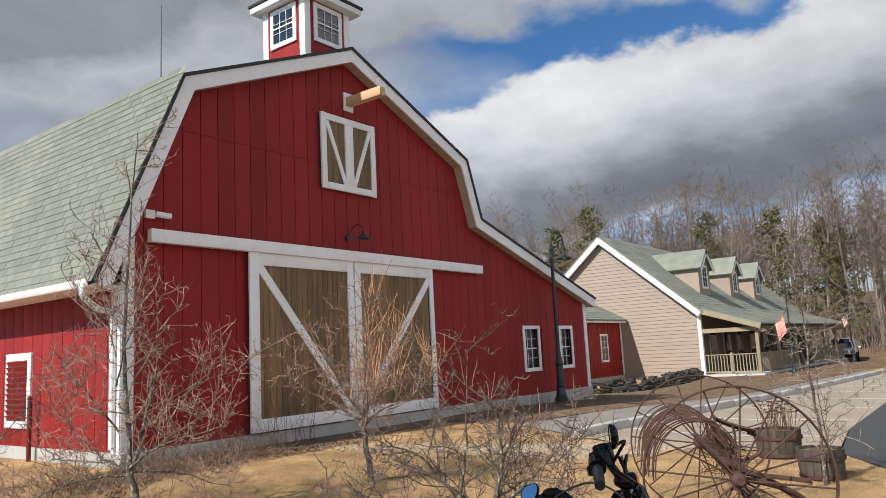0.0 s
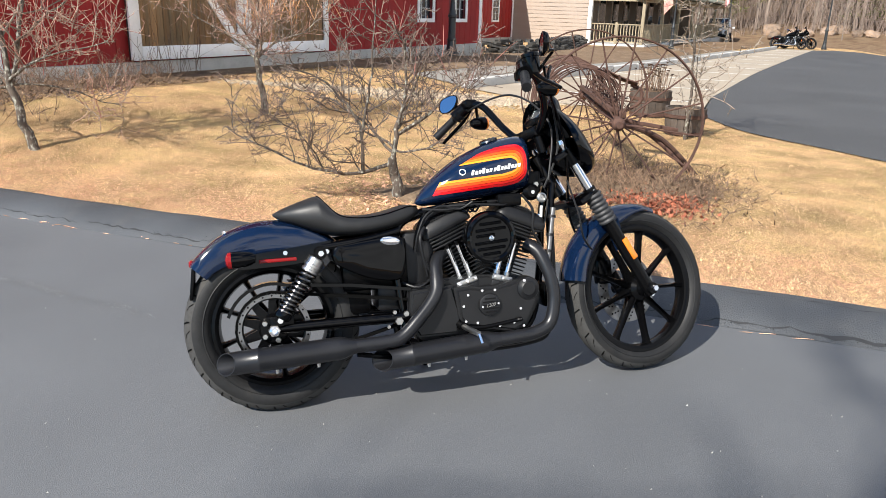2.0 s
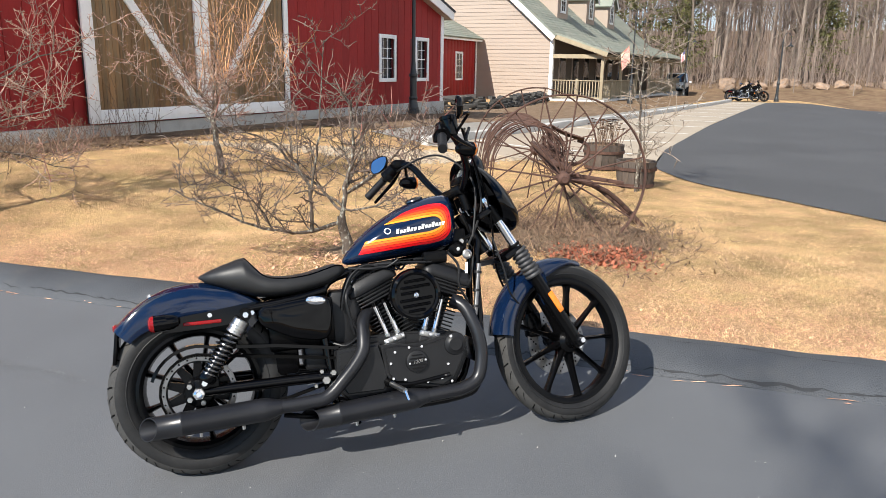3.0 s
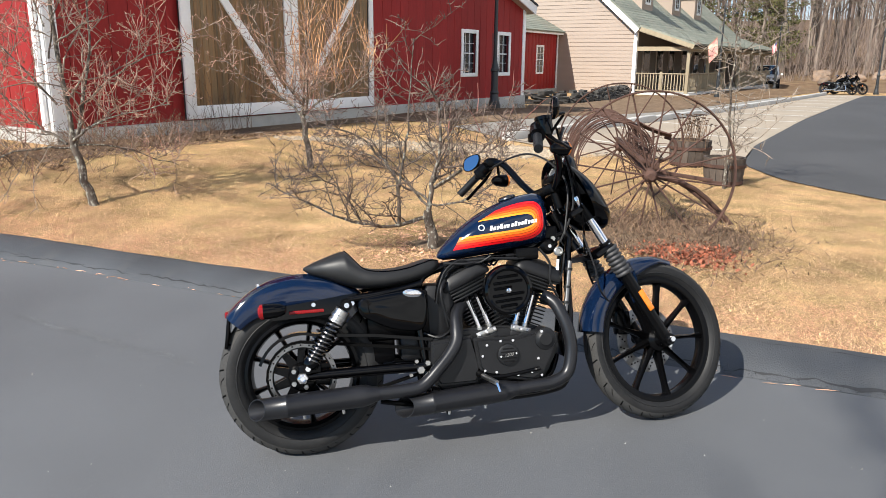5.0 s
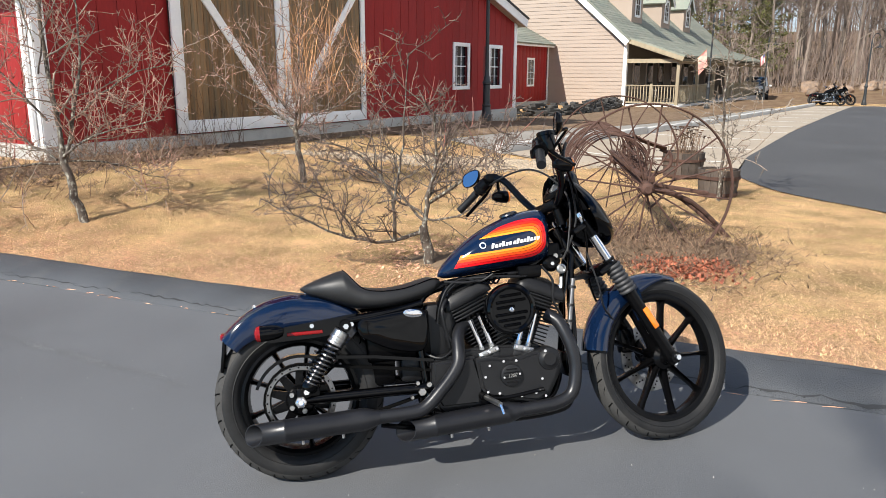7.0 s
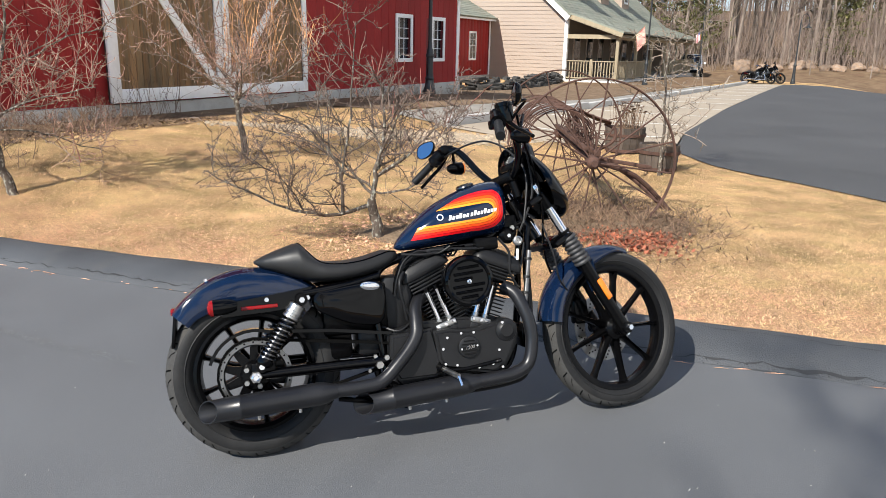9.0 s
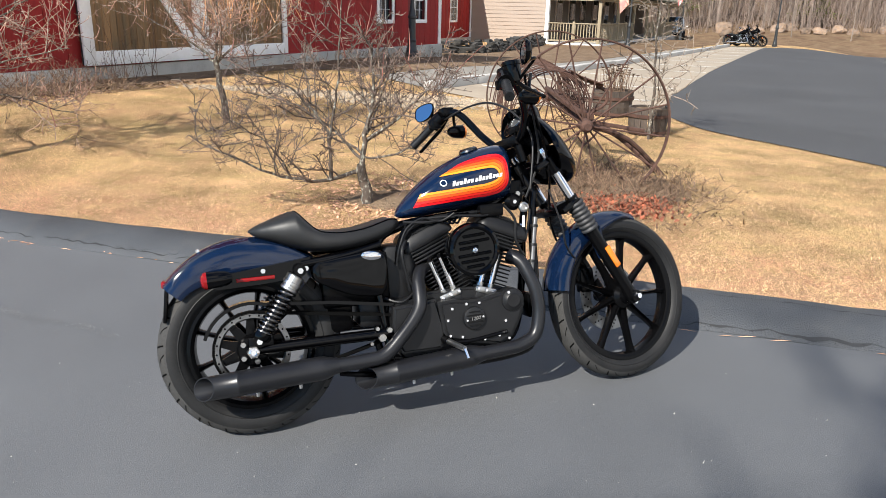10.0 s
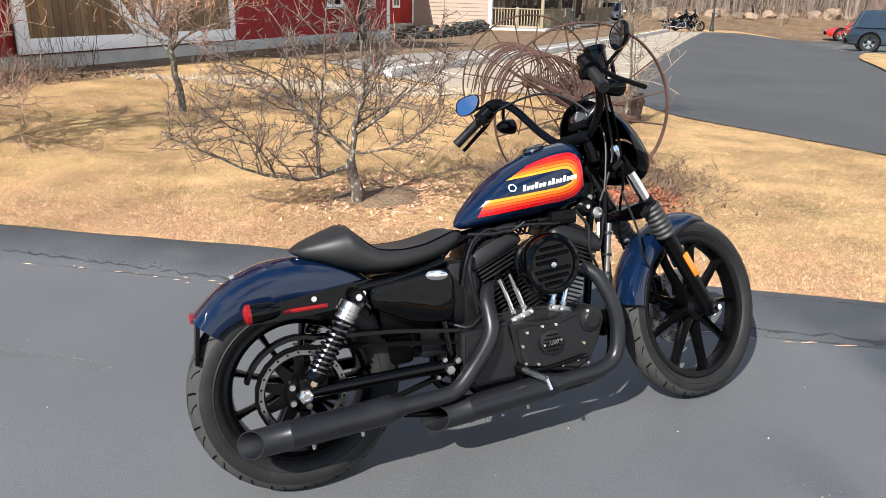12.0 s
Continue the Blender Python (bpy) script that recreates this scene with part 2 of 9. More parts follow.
# Same twigs again, sunlight put into a paler colour, for trees near barn.
TWIG_PALE = mat("sun_toned_twigs", (0.30, 0.195, 0.145), 0.75, var=0.4, scale=5, island=0.6, tint=(0.26, 0.135, 0.100), dirt=0.4, dirt_col=(0.48, 0.44, 0.36))
TWIG_RED = mat("reddish_young_shoots", (0.24, 0.095, 0.072), 0.7, var=0.25, scale=5, island=0.4)
TWIG_GOLD = mat("golden_water_shoots", (0.46, 0.24, 0.11), 0.7, var=0.25, scale=5, island=0.35)
LIMB = mat("dark_mottled_limbs", (0.100, 0.073, 0.057), 0.9, var=0.45, scale=14, fine=70, bump=0.004, bscale=70, dirt=0.7, dirt_col=(0.40, 0.39, 0.32))
# Bark paled with sunlight in its colour: saplings, and limbs near the barn.
SAPLING = mat("sun_toned_bark", (0.23, 0.185, 0.145), 0.85, var=0.35, scale=6, island=0.35, dirt=0.4, dirt_col=(0.42, 0.40, 0.33))
GRIT = mat("loose_dark_grit", (0.024, 0.025, 0.027), 0.9, var=0.3, scale=8, island=0.5)
PALE_GRIT = mat("pale_grit", (0.30, 0.29, 0.27), 0.9, var=0.2, scale=8, island=0.4)
SCUFF = mat("pale_scuffed_asphalt", (0.150, 0.153, 0.158), 0.85, var=0.3, scale=4, fine=90, bump=0.002, bscale=260, island=0.2)
WOODS_BARK = mat("woodland_bark", (0.215, 0.172, 0.138), 0.95, var=0.35, scale=1.2, island=0.4, per=0.2)
WOODS_TWIG = mat("woodland_twigs", (0.185, 0.138, 0.112), 0.95, var=0.25, scale=0.8, island=0.35, per=0.2)
NEEDLE = mat("pine_needles", (0.115, 0.122, 0.046), 0.85, var=0.35, scale=2, island=0.5, tint=(0.15, 0.135, 0.055), spec=0.2)
FOREST_FLOOR = mat("leaf_litter_floor", (0.155, 0.098, 0.062), 0.95, var=0.35, scale=0.9, fine=30, bump=0.03, bscale=12, tint=(0.20, 0.14, 0.085), spec=0.1)
OLD_WOOD = mat("grey_barrel_staves", (0.080, 0.062, 0.050), 0.85, var=0.4, scale=5, stretch=(3, 3, 0.4), per=0.25, bump=0.003)
RUBBER = mat("tyre_rubber", (0.0125, 0.0125, 0.0128), 0.58, var=0.3, scale=6, fine=90, bump=0.0002, bscale=220, dirt=0.35, dirt_col=(0.030, 0.028, 0.026), spec=0.28)
TREAD_RUBBER = mat("dusty_tread_rubber", (0.046, 0.045, 0.0435), 0.8, var=0.3, scale=9, fine=120, bump=0.0008, bscale=260, dirt=0.6, dirt_col=(0.050, 0.047, 0.043), spec=0.2)
DIAL = mat("grey_dial_face", (0.060, 0.062, 0.064), 0.4, var=0.1)
GROOVE = mat("tread_groove", (0.003, 0.003, 0.003), 0.9, var=0.2, spec=0.06)
SATIN_BLACK = mat("satin_black_metal", (0.0025, 0.0025, 0.0028), 0.22, var=0.15, scale=9, fine=80, spec=0.12)
GLOSS_BLACK = mat("gloss_black_paint", (0.0010, 0.0010, 0.0013), 0.05, var=0.1, coat=0.05, rvar=0.03, spec=0.20)
MATT_BLACK = mat("wrinkle_black", (0.0075, 0.0076, 0.0084), 0.44, var=0.25, scale=14, fine=260, bump=0.0002, bscale=700, spec=0.34)
PIPE_BLACK = mat("black_exhaust_coat", (0.0115, 0.0118, 0.0138), 0.34, metal=0.1, var=0.2, scale=8, spec=0.42, bump=0.0001, bscale=300)
LEATHER = mat("black_vinyl_seat", (0.0130, 0.0130, 0.0133), 0.48, var=0.15, scale=14, bump=0.0003, bscale=420, spec=0.42)
CHROME = mat("chrome", (0.75, 0.75, 0.76), 0.10, metal=1.0, var=0.06, rvar=0.05)
STEEL = mat("brushed_steel", (0.48, 0.47, 0.45), 0.32, metal=1.0, var=0.15, scale=12)
SHOCK_METAL = mat("smoked_chrome_spring", (0.16, 0.155, 0.15), 0.22, metal=1.0, var=0.1, scale=10)
DISC_STEEL = mat("brake_disc_steel", (0.23, 0.225, 0.22), 0.35, metal=1.0, var=0.2, scale=20)
BLUE_PAINT = mat("dark_blue_enamel", (0.0028, 0.0092, 0.0290), 0.07, var=0.08, scale=3, coat=0.3, rvar=0.02, spec=0.38)
BOOT_RUBBER = mat("grey_rubber_boot", (0.028, 0.028, 0.029), 0.55, var=0.15, scale=12)
STRIPES = [mat(n, c, 0.18, var=0.05, coat=0.2, rvar=0.03, spec=0.3) for n, c in (("stripe_red", (0.60, 0.008, 0.012)), ("stripe_vermilion", (0.68, 0.020, 0.012)), ("stripe_orange", (0.74, 0.070, 0.010)), ("stripe_amber", (0.78, 0.155, 0.012)), ("stripe_yellow", (0.80, 0.275, 0.020)))]
LETTER_WHITE = mat("white_lettering", (0.80, 0.80, 0.78), 0.3, var=0.04)
AMBER = mat("amber_reflector", (0.80, 0.20, 0.010), 0.22, var=0.12, scale=40, coat=0.6)
RED_LENS = mat("red_lens", (0.20, 0.004, 0.005), 0.12, var=0.12, scale=30, coat=0.2, spec=0.3)
MIRROR = mat("mirror_glass", (0.46, 0.50, 0.56), 0.015, metal=1.0, var=0.02, rvar=0.005)
WHITE_CAR = mat("white_car_paint", (0.72, 0.72, 0.71), 0.2, var=0.05, coat=0.8)
RED_CAR = mat("red_car_paint", (0.45, 0.02, 0.015), 0.2, var=0.05, coat=0.8)
GREY_CAR = mat("dark_grey_car_paint", (0.020, 0.028, 0.036), 0.2, var=0.05, coat=0.8)
CLOTH_PINK = mat("faded_flag_cloth", (0.74, 0.27, 0.24), 0.85, var=0.25, scale=2.5, tint=(0.80, 0.45, 0.34))
CLOTH_RED = mat("red_flag_cloth", (0.50, 0.12, 0.12), 0.85, var=0.15)
CLOTH_WHITE = mat("white_flag_cloth", (0.70, 0.68, 0.66), 0.85, var=0.1)
CLOTH_BLUE = mat("blue_flag_cloth", (0.12, 0.12, 0.22), 0.85, var=0.1)
STRAW_STALK = mat("bleached_dead_stalks", (0.20, 0.130, 0.080), 0.9, var=0.35, scale=5, island=0.6, tint=(0.16, 0.10, 0.065))
DRY_STALK = mat("dry_stalks", (0.115, 0.070, 0.048), 0.9, var=0.3, scale=5, island=0.4, tint=(0.21, 0.135, 0.085))
RED_LEAF = mat("reddish_dead_leaves", (0.34, 0.105, 0.055), 0.9, var=0.3, scale=5, island=0.4)

# ---- building tools ----
def finish(name, bm, material, smooth=True, angle=38):
    me = bpy.data.meshes.new(name)
    bm.to_mesh(me)
    bm.free()
    me.materials.append(material)
    if smooth:
        me.polygons.foreach_set("use_smooth", [True] * len(me.polygons))
        me.set_sharp_from_angle(angle=radians(angle))
    return me


def part(name, bm, material, parent=None, label="", smooth=True):
    """Links a bmesh as one mesh object under a thing or under a part."""
    ob = new(name, finish(name, bm, material, smooth))
    if parent:
        ob.parent = parent
    if label:
        ob["label"] = label
    return ob


def raw(name, verts, faces, material, parent=None, smooth=False):
    me = bpy.data.meshes.new(name)
    me.from_pydata(verts, [], faces)
    me.materials.append(material)
    if smooth:
        me.polygons.foreach_set("use_smooth", [True] * len(me.polygons))
    me.update()
    ob = new(name, me)
    if parent:
        ob.parent = parent
    return ob


def thing(name, label, category, m=None, group="", kind=""):
    ob = new(name)
    ob.empty_display_size = 0.2
    if m:
        ob.matrix_world = m
    return tagged(ob, label, category, group, kind)


def box(bm, c, s, m=None, bev=0.0):
    """A box with centre c and size s, its edges rounded by bev."""
    t = Matrix.Translation(c) @ Matrix.Diagonal((*s, 1))
    r = bmesh.ops.create_cube(bm, size=1.0, matrix=t)
    if bev:
        es = list({e for v in r["verts"] for e in v.link_edges})
        out = bmesh.ops.bevel(bm, geom=es, offset=bev, segments=2, profile=0.5, affect="EDGES")
        vs = list({v for f in out["faces"] for v in f.verts} | {v for v in r["verts"] if v.is_valid})
    else:
        vs = r["verts"]
    if m:
        bmesh.ops.transform(bm, matrix=m, verts=[v for v in vs if v.is_valid])
    return bm


def B(c, s, m=None, bev=0.0):
    return box(bmesh.new(), c, s, m, bev)


def frame_at(d):
    d = Vector(d).normalized()
    a = Vector((0, 0, 1)) if abs(d.z) < 0.9 else Vector((1, 0, 0))
    u = d.cross(a).normalized()
    return u, d.cross(u).normalized(), d


def ring(bm, c, u, v, r, n, ph=0.0):
    return [bm.verts.new(Vector(c) + u * (r * math.cos(2 * math.pi * k / n + ph)) + v * (r * math.sin(2 * math.pi * k / n + ph))) for k in range(n)]


def bridge(bm, a, b, close=True):
    n = len(a)
    for k in range(n if close else n - 1):
        bm.faces.new((a[k], a[(k + 1) % n], b[(k + 1) % n], b[k]))


def cyl(bm, p0, p1, r0, r1=None, n=14, caps=True):
    u, v, d = frame_at(Vector(p1) - Vector(p0))
    a, b = ring(bm, p0, u, v, r0, n), ring(bm, p1, u, v, r0 if r1 is None else r1, n)
    bridge(bm, a, b)
    if caps:
        bm.faces.new(a[::-1]); bm.faces.new(b)
    return bm


def C(p0, p1, r0, r1=None, n=14):
    return cyl(bmesh.new(), p0, p1, r0, r1, n)


def curve_points(pts, sub=6):
    """A smooth line through the points."""
    P = [Vector(p) for p in pts]
    if len(P) < 3:
        return P
    out = []
    for i in range(len(P) - 1):
        a, b, c, d = P[max(i - 1, 0)], P[i], P[i + 1], P[min(i + 2, len(P) - 1)]
        for k in range(sub):
            t = k / sub
            out.append(0.5 * ((2 * b) + (c - a) * t + (2 * a - 5 * b + 4 * c - d) * t * t + (3 * b - a - 3 * c + d) * t ** 3))
    return out + [P[-1]]


def tube(bm, pts, r, n=10, sub=6, caps=True, r_end=None):
    P = curve_points(pts, sub) if sub else [Vector(p) for p in pts]
    u, v, d = frame_at(P[1] - P[0])
    last = None
    for i, p in enumerate(P):
        t = (P[min(i + 1, len(P) - 1)] - P[max(i - 1, 0)]).normalized()
        u = (u - t * u.dot(t)).normalized()
        v = t.cross(u)
        f = i / (len(P) - 1)
        rr = r(f) if callable(r) else (r if r_end is None else r + (r_end - r) * f)
        cur = ring(bm, p, u, v, rr, n)
        if last:
            bridge(bm, last, cur)
        elif caps:
            bm.faces.new(cur[::-1])
        last = cur
    if caps:
        bm.faces.new(last)
    return bm


def T(pts, r, n=10, sub=6, r_end=None):
    return tube(bmesh.new(), pts, r, n, sub, True, r_end)


def lathe(bm, profile, c=(0, 0, 0), axis=(0, 0, 1), n=32, closed=False):
    """Turns a profile of (radius, height) round an axis through c."""
    u, v, d = frame_at(axis)
    rings = [ring(bm, Vector(c) + d * h, u, v, max(r, 1e-5), n) for r, h in profile]
    for a, b in zip(rings, rings[1:]):
        bridge(bm, a, b)
    if closed:
        bridge(bm, rings[-1], rings[0])
    return bm


def Lt(profile, c=(0, 0, 0), axis=(0, 0, 1), n=32, closed=False):
    return lathe(bmesh.new(), profile, c, axis, n, closed)


def prism(bm, pts, off):
    """A polygon pts (3D) pushed out by the vector off into a solid."""
    a = [bm.verts.new(p) for p in pts]
    b = [bm.verts.new(Vector(p) + Vector(off)) for p in pts]
    bridge(bm, a, b)
    bm.faces.new(a[::-1]); bm.faces.new(b)
    bmesh.ops.recalc_face_normals(bm, faces=bm.faces)
    return bm


def P3(pts, off):
    return prism(bmesh.new(), pts, off)


def sections(bm, rows, close=True, caps=True):
    """A skin over rows of equally many points."""
    R = [[bm.verts.new(p) for p in row] for row in rows]
    for a, b in zip(R, R[1:]):
        bridge(bm, a, b, close)
    if caps and close:
        bm.faces.new(R[0][::-1]); bm.faces.new(R[-1])
    bmesh.ops.recalc_face_normals(bm, faces=bm.faces)
    return bm


def S01(t):
    t = max(0.0, min(1.0, t))
    return t * t * (3 - 2 * t)


def G(x, y):
    """Height of the land: it rises to the barn, and the drive climbs gently along itself."""
    barn = 0.37 * S01((-4.2 - x) / 5.0) * S01((26 - y) / 12) * S01((y - 3.6 - 0.16 * x) / 3.6)
    s = (x + 1.88) * 0.73 + (y - 1.70) * 0.68
    p = -(x + 1.88) * 0.68 + (y - 1.70) * 0.73
    drive = (0.034 * max(-5.0, min(0.0, s)) + 0.020 * max(0.0, min(2.2, s))) * S01((6.5 - p) / 5.0) * S01((p + 14) / 6)
    far = 0.8 * S01((y - 46) / 30) + 9.0 * S01((y - 62) / 110) + 0.5 * S01((x - 30) / 40)
    mound = 0.05 * math.exp(-((x + 1.75) ** 2 + (y - 6.1) ** 2) / 1.3)
    dip = 0.5 * S01((y - 23) / 28) * S01((64 - y) / 12) * S01((x + 1.5) / 5) + 0.75 * math.exp(-((x + 9.6) ** 2 / 14 + (y - 60) ** 2 / 40))
    return barn + drive + far + mound - dip - 0.03

# ---- land ----
def spaced(stops):
    out = []
    for a, b, d in stops:
        n = max(1, round((b - a) / d))
        out += [a + (b - a) * k / n for k in range(n)]
    return out + [stops[-1][1]]


def make_ground():
    xs = spaced([(-420, -60, 30), (-60, -16, 4), (-16, 6, 0.4), (6, 40, 3), (40, 420, 30)])
    ys = spaced([(-300, -40, 30), (-40, -4, 3), (-4, 16, 0.4), (16, 66, 2), (66, 120, 6), (120, 600, 40)])
    verts = [(x, y, G(x, y) + (0.02 * noise.noise(Vector((x * 0.7, y * 0.7, 0))) if -16 < x < -3.2 and 4.6 < y < 11 else 0)) for y in ys for x in xs]
    w = len(xs)
    faces = [(j * w + i, j * w + i + 1, j * w + i + w + 1, j * w + i + w) for j in range(len(ys) - 1) for i in range(w - 1)]
    ob = raw("ground", verts, faces, LAWN, smooth=True)
    ob.data.materials.append(FOREST_FLOOR)
    for f in ob.data.polygons:
        c = f.center
        f.material_index = 1 if c.y > 47 or c.x < -24 or c.y < -14 or c.x > 26 else 0
    tagged(ob, "dormant straw-coloured lawn with reddish litter, running into leaf-strewn woods", "lawn", kind="structure")


make_ground()


def drape(name, left, right, material, label, category, n=8, up=0.012, step=0.5, kind="structure"):
    """A sheet on the land between two lines."""
    def refine(line, m):
        d = [0.0]
        for a, b in zip(line, line[1:]):
            d.append(d[-1] + math.dist(a, b))
        return [(np.interp(d[-1] * k / m, d, [p[0] for p in line]), np.interp(d[-1] * k / m, d, [p[1] for p in line])) for k in range(m + 1)]
    m = max(2, int(max(sum(math.dist(a, b) for a, b in zip(l, l[1:])) for l in (left, right)) / step))
    A, Z = refine(left, m), refine(right, m)
    verts, faces = [], []
    for a, b in zip(A, Z):
        for k in range(n + 1):
            x, y = a[0] + (b[0] - a[0]) * k / n, a[1] + (b[1] - a[1]) * k / n
            verts.append((x, y, G(x, y) + up))
    for i in range(m):
        for k in range(n):
            q = i * (n + 1) + k
            faces.append((q, q + 1, q + n + 2, q + n + 1))
    ob = raw(name, verts, faces, material, smooth=True)
    return tagged(ob, label, category, kind=kind)


KERB_IN = [(-40, -1.8), (-20, 0.7), (-12, 2.05), (-7.03, 2.98), (-5.8, 3.16), (-4.7, 3.30), (-3.1, 3.50), (-1.8, 3.68), (-0.5, 3.85), (0.1, 3.94), (2.0, 4.22), (5.2, 4.75)]
KERB_OUT = [(-40, -2.35), (-20, 0.15), (-12, 1.58), (-6.47, 2.64), (-5.26, 2.83), (-3.8, 2.98), (-3.2, 3.04), (-1.8, 3.215), (-0.46, 3.395), (0.02, 3.475), (2.0, 3.79), (5.6, 4.36)]
drape("road", KERB_OUT, [(-40, -13), (-20, -11), (-12, -10), (-6.3, -9), (-5.2, -8.7), (-4, -8.5), (-3.2, -8.4), (-2, -8.2), (-.5, -8), (.2, -8), (2, -7.8), (5.6, -7)],
      ASPHALT, "dark grey sealed asphalt drive with faint scuffs", "road", n=24, up=0.004, step=0.4)
LOT_EDGE = [(5.6, 4.4), (4.4, 5.5), (2.6, 7.15), (0.85, 8.72), (-0.35, 9.85), (-0.95, 10.3), (-1.5, 10.85), (-2.24, 12.15), (-2.55, 15), (-2.7, 22.5), (-2.6, 33), (-2.4, 43.2)]
drape("road_far", LOT_EDGE, [(40, -6), (40, 2), (40, 6), (38, 10), (36, 14), (34, 18), (32, 22), (30, 26), (29, 30), (28, 38), (27, 52), (26, 70)],
      ASPHALT_NEW, "dark sealed asphalt access road and car park", "road", n=30, up=0.016, step=0.8)
drape("grass_island", [(2.75, 20.2), (2.80, 22), (2.78, 25), (2.92, 26.8), (3.64, 30.4)], [(8, 18.5), (9, 21), (9, 24), (9, 27), (9, 30.4)], LAWN, "straw-coloured grass island beside the parked cars", "lawn", n=6, up=0.055)
LOT_LEFT = [(-6.25, 11.9), (-6.0, 15), (-5.35, 24), (-4.75, 32), (-4.3, 38), (-4.0, 43)]
drape("pavement", LOT_LEFT, [(-2.2, 12.1), (-2.56, 15.2), (-2.71, 24), (-2.61, 32), (-2.5, 38), (-2.35, 43.2)], OLD_PAVING,
      "worn tan parking strip with faded white lines", "pavement", n=6, up=0.016, step=0.5)
drape("footpath", [(-7.7, 12.2), (-7.45, 16), (-6.8, 24), (-6.1, 32), (-5.6, 38)], [(-6.45, 12.0), (-6.15, 16), (-5.5, 24), (-4.9, 32), (-4.45, 38)], PATH_GREY,
      "grey footpath beside the parking strip", "footpath", n=4, up=0.02)


def make_berm():
    """Asphalt berm: a low rounded kerb swept along the drive."""
    n = 90
    def at(line, t):
        d = [0.0]
        for a, b in zip(line, line[1:]):
            d.append(d[-1] + math.dist(a, b))
        return np.interp(d[-1] * t, d, [p[0] for p in line]), np.interp(d[-1] * t, d, [p[1] for p in line])
    prof = [(0.0, -0.02), (0.0, 0.006), (0.07, 0.034), (0.20, 0.062), (0.38, 0.086), (0.60, 0.098), (0.82, 0.092), (0.95, 0.070), (1.0, 0.02), (1.02, -0.05)]
    heights = [q[0] for q in prof[1:]], [q[1] for q in prof[1:]]

    def on_berm(t, f, up=0.0, z=None):
        p = Vector(at(KERB_OUT, t)).lerp(Vector(at(KERB_IN, t)), f)
        w = 0.010 * noise.noise(Vector((p.x * 2.3, p.y * 2.3, f * 3)))
        return (p.x + w, p.y + w * 1.6, G(p.x, p.y) + (float(np.interp(f, *heights)) if z is None else z) + w * 0.8 + up)
    ts = [0.0, 0.25, 0.45] + [0.56 + 0.44 * k / n for k in range(n + 1)]
    rows = [[on_berm(t, f, 0.0, z) for f, z in prof] for t in ts]
    bm = sections(bmesh.new(), rows, close=False, caps=False)
    bmesh.ops.recalc_face_normals(bm, faces=bm.faces)
    ob = part("kerb", bm, ASPHALT_KERB)
    tagged(ob, "low rounded asphalt kerb with cracks along the lawn", "kerb", kind="structure")
    # crumbled cracks along its foot and one or two up the face
    rng = random.Random(5)
    length = [0.0]
    for p, q in zip(KERB_OUT, KERB_OUT[1:]):
        length.append(length[-1] + math.dist(p, q))

    def t_of(x):
        return float(np.interp(x, [p[0] for p in KERB_OUT], length)) / length[-1]
    for x0, x1, f0, f1, wd in ((-6.6, -5.9, 0.10, 0.14, 0.009), (-5.4, -4.75, 0.11, 0.08, 0.015), (-4.65, -3.6, 0.12, 0.07, 0.016), (-4.80, -4.62, 0.93, 0.90, 0.05), (-3.4, -3.1, 0.90, 0.95, 0.04), (-8.4, -6.5, 0.05, 0.09, 0.010), (-6.0, -5.3, 0.09, 0.12, 0.016), (-3.6, -2.2, 0.06, 0.05, 0.016), (-2.2, -0.6, 0.04, 0.06, 0.018), (-0.6, 0.6, 0.05, 0.07, 0.020), (0.5, 1.6, 0.07, 0.09, 0.022), (1.6, 3.4, 0.06, 0.08, 0.020), (-0.4, 0.7, 0.66, 0.60, 0.009), (0.75, 1.5, 0.60, 0.70, 0.010), (1.7, 2.8, 0.62, 0.56, 0.010), (-1.6, -0.7, 0.70, 0.64, 0.006)):
        t0, t1 = t_of(x0), t_of(x1)
        m = max(16, int((x1 - x0) * 22))
        verts = []
        f = f0
        for q in range(m + 1):
            u = q / m
            f = f0 + (f1 - f0) * u + rng.uniform(-0.025, 0.025)
            half = wd * rng.uniform(0.15, 1.0) * math.sin(math.pi * (0.04 + 0.92 * u)) ** 0.5
            t = t0 + (t1 - t0) * u
            verts += [on_berm(t, f - half, 0.0022), on_berm(t, f + half, 0.0022)]
        raw("crack", verts, [(2 * q, 2 * q + 1, 2 * q + 3, 2 * q + 2) for q in range(m)], GRIT, ob)
    # crumbs of broken asphalt lying in and round the cracks
    verts, faces = [], []
    for x0, x1, f0, spread, count in ((-5.6, -5.2, 0.12, 0.02, 24), (-4.7, -4.2, 0.11, 0.02, 30), (-4.1, -3.5, 0.11, 0.02, 36), (-4.85, -4.55, 0.92, 0.02, 40), (-3.2, 3.0, 0.02, 0.02, 200)):
        for _ in range(count):
            s = rng.uniform(0.002, 0.006)
            c = Vector(on_berm(t_of(rng.uniform(x0, x1)), min(0.98, max(0.0, rng.gauss(f0, spread))), 0.003))
            o = len(verts)
            verts += [c + Vector((rng.uniform(-s, s), rng.uniform(-s, s), -0.2 * s)) for _ in range(3)] + [c + Vector((0, 0, s))]
            faces += [(o, o + 1, o + 3), (o + 1, o + 2, o + 3), (o + 2, o, o + 3)]
    raw("crumb", verts, faces, GRIT, ob)["kind"] = "stuff"


make_berm()


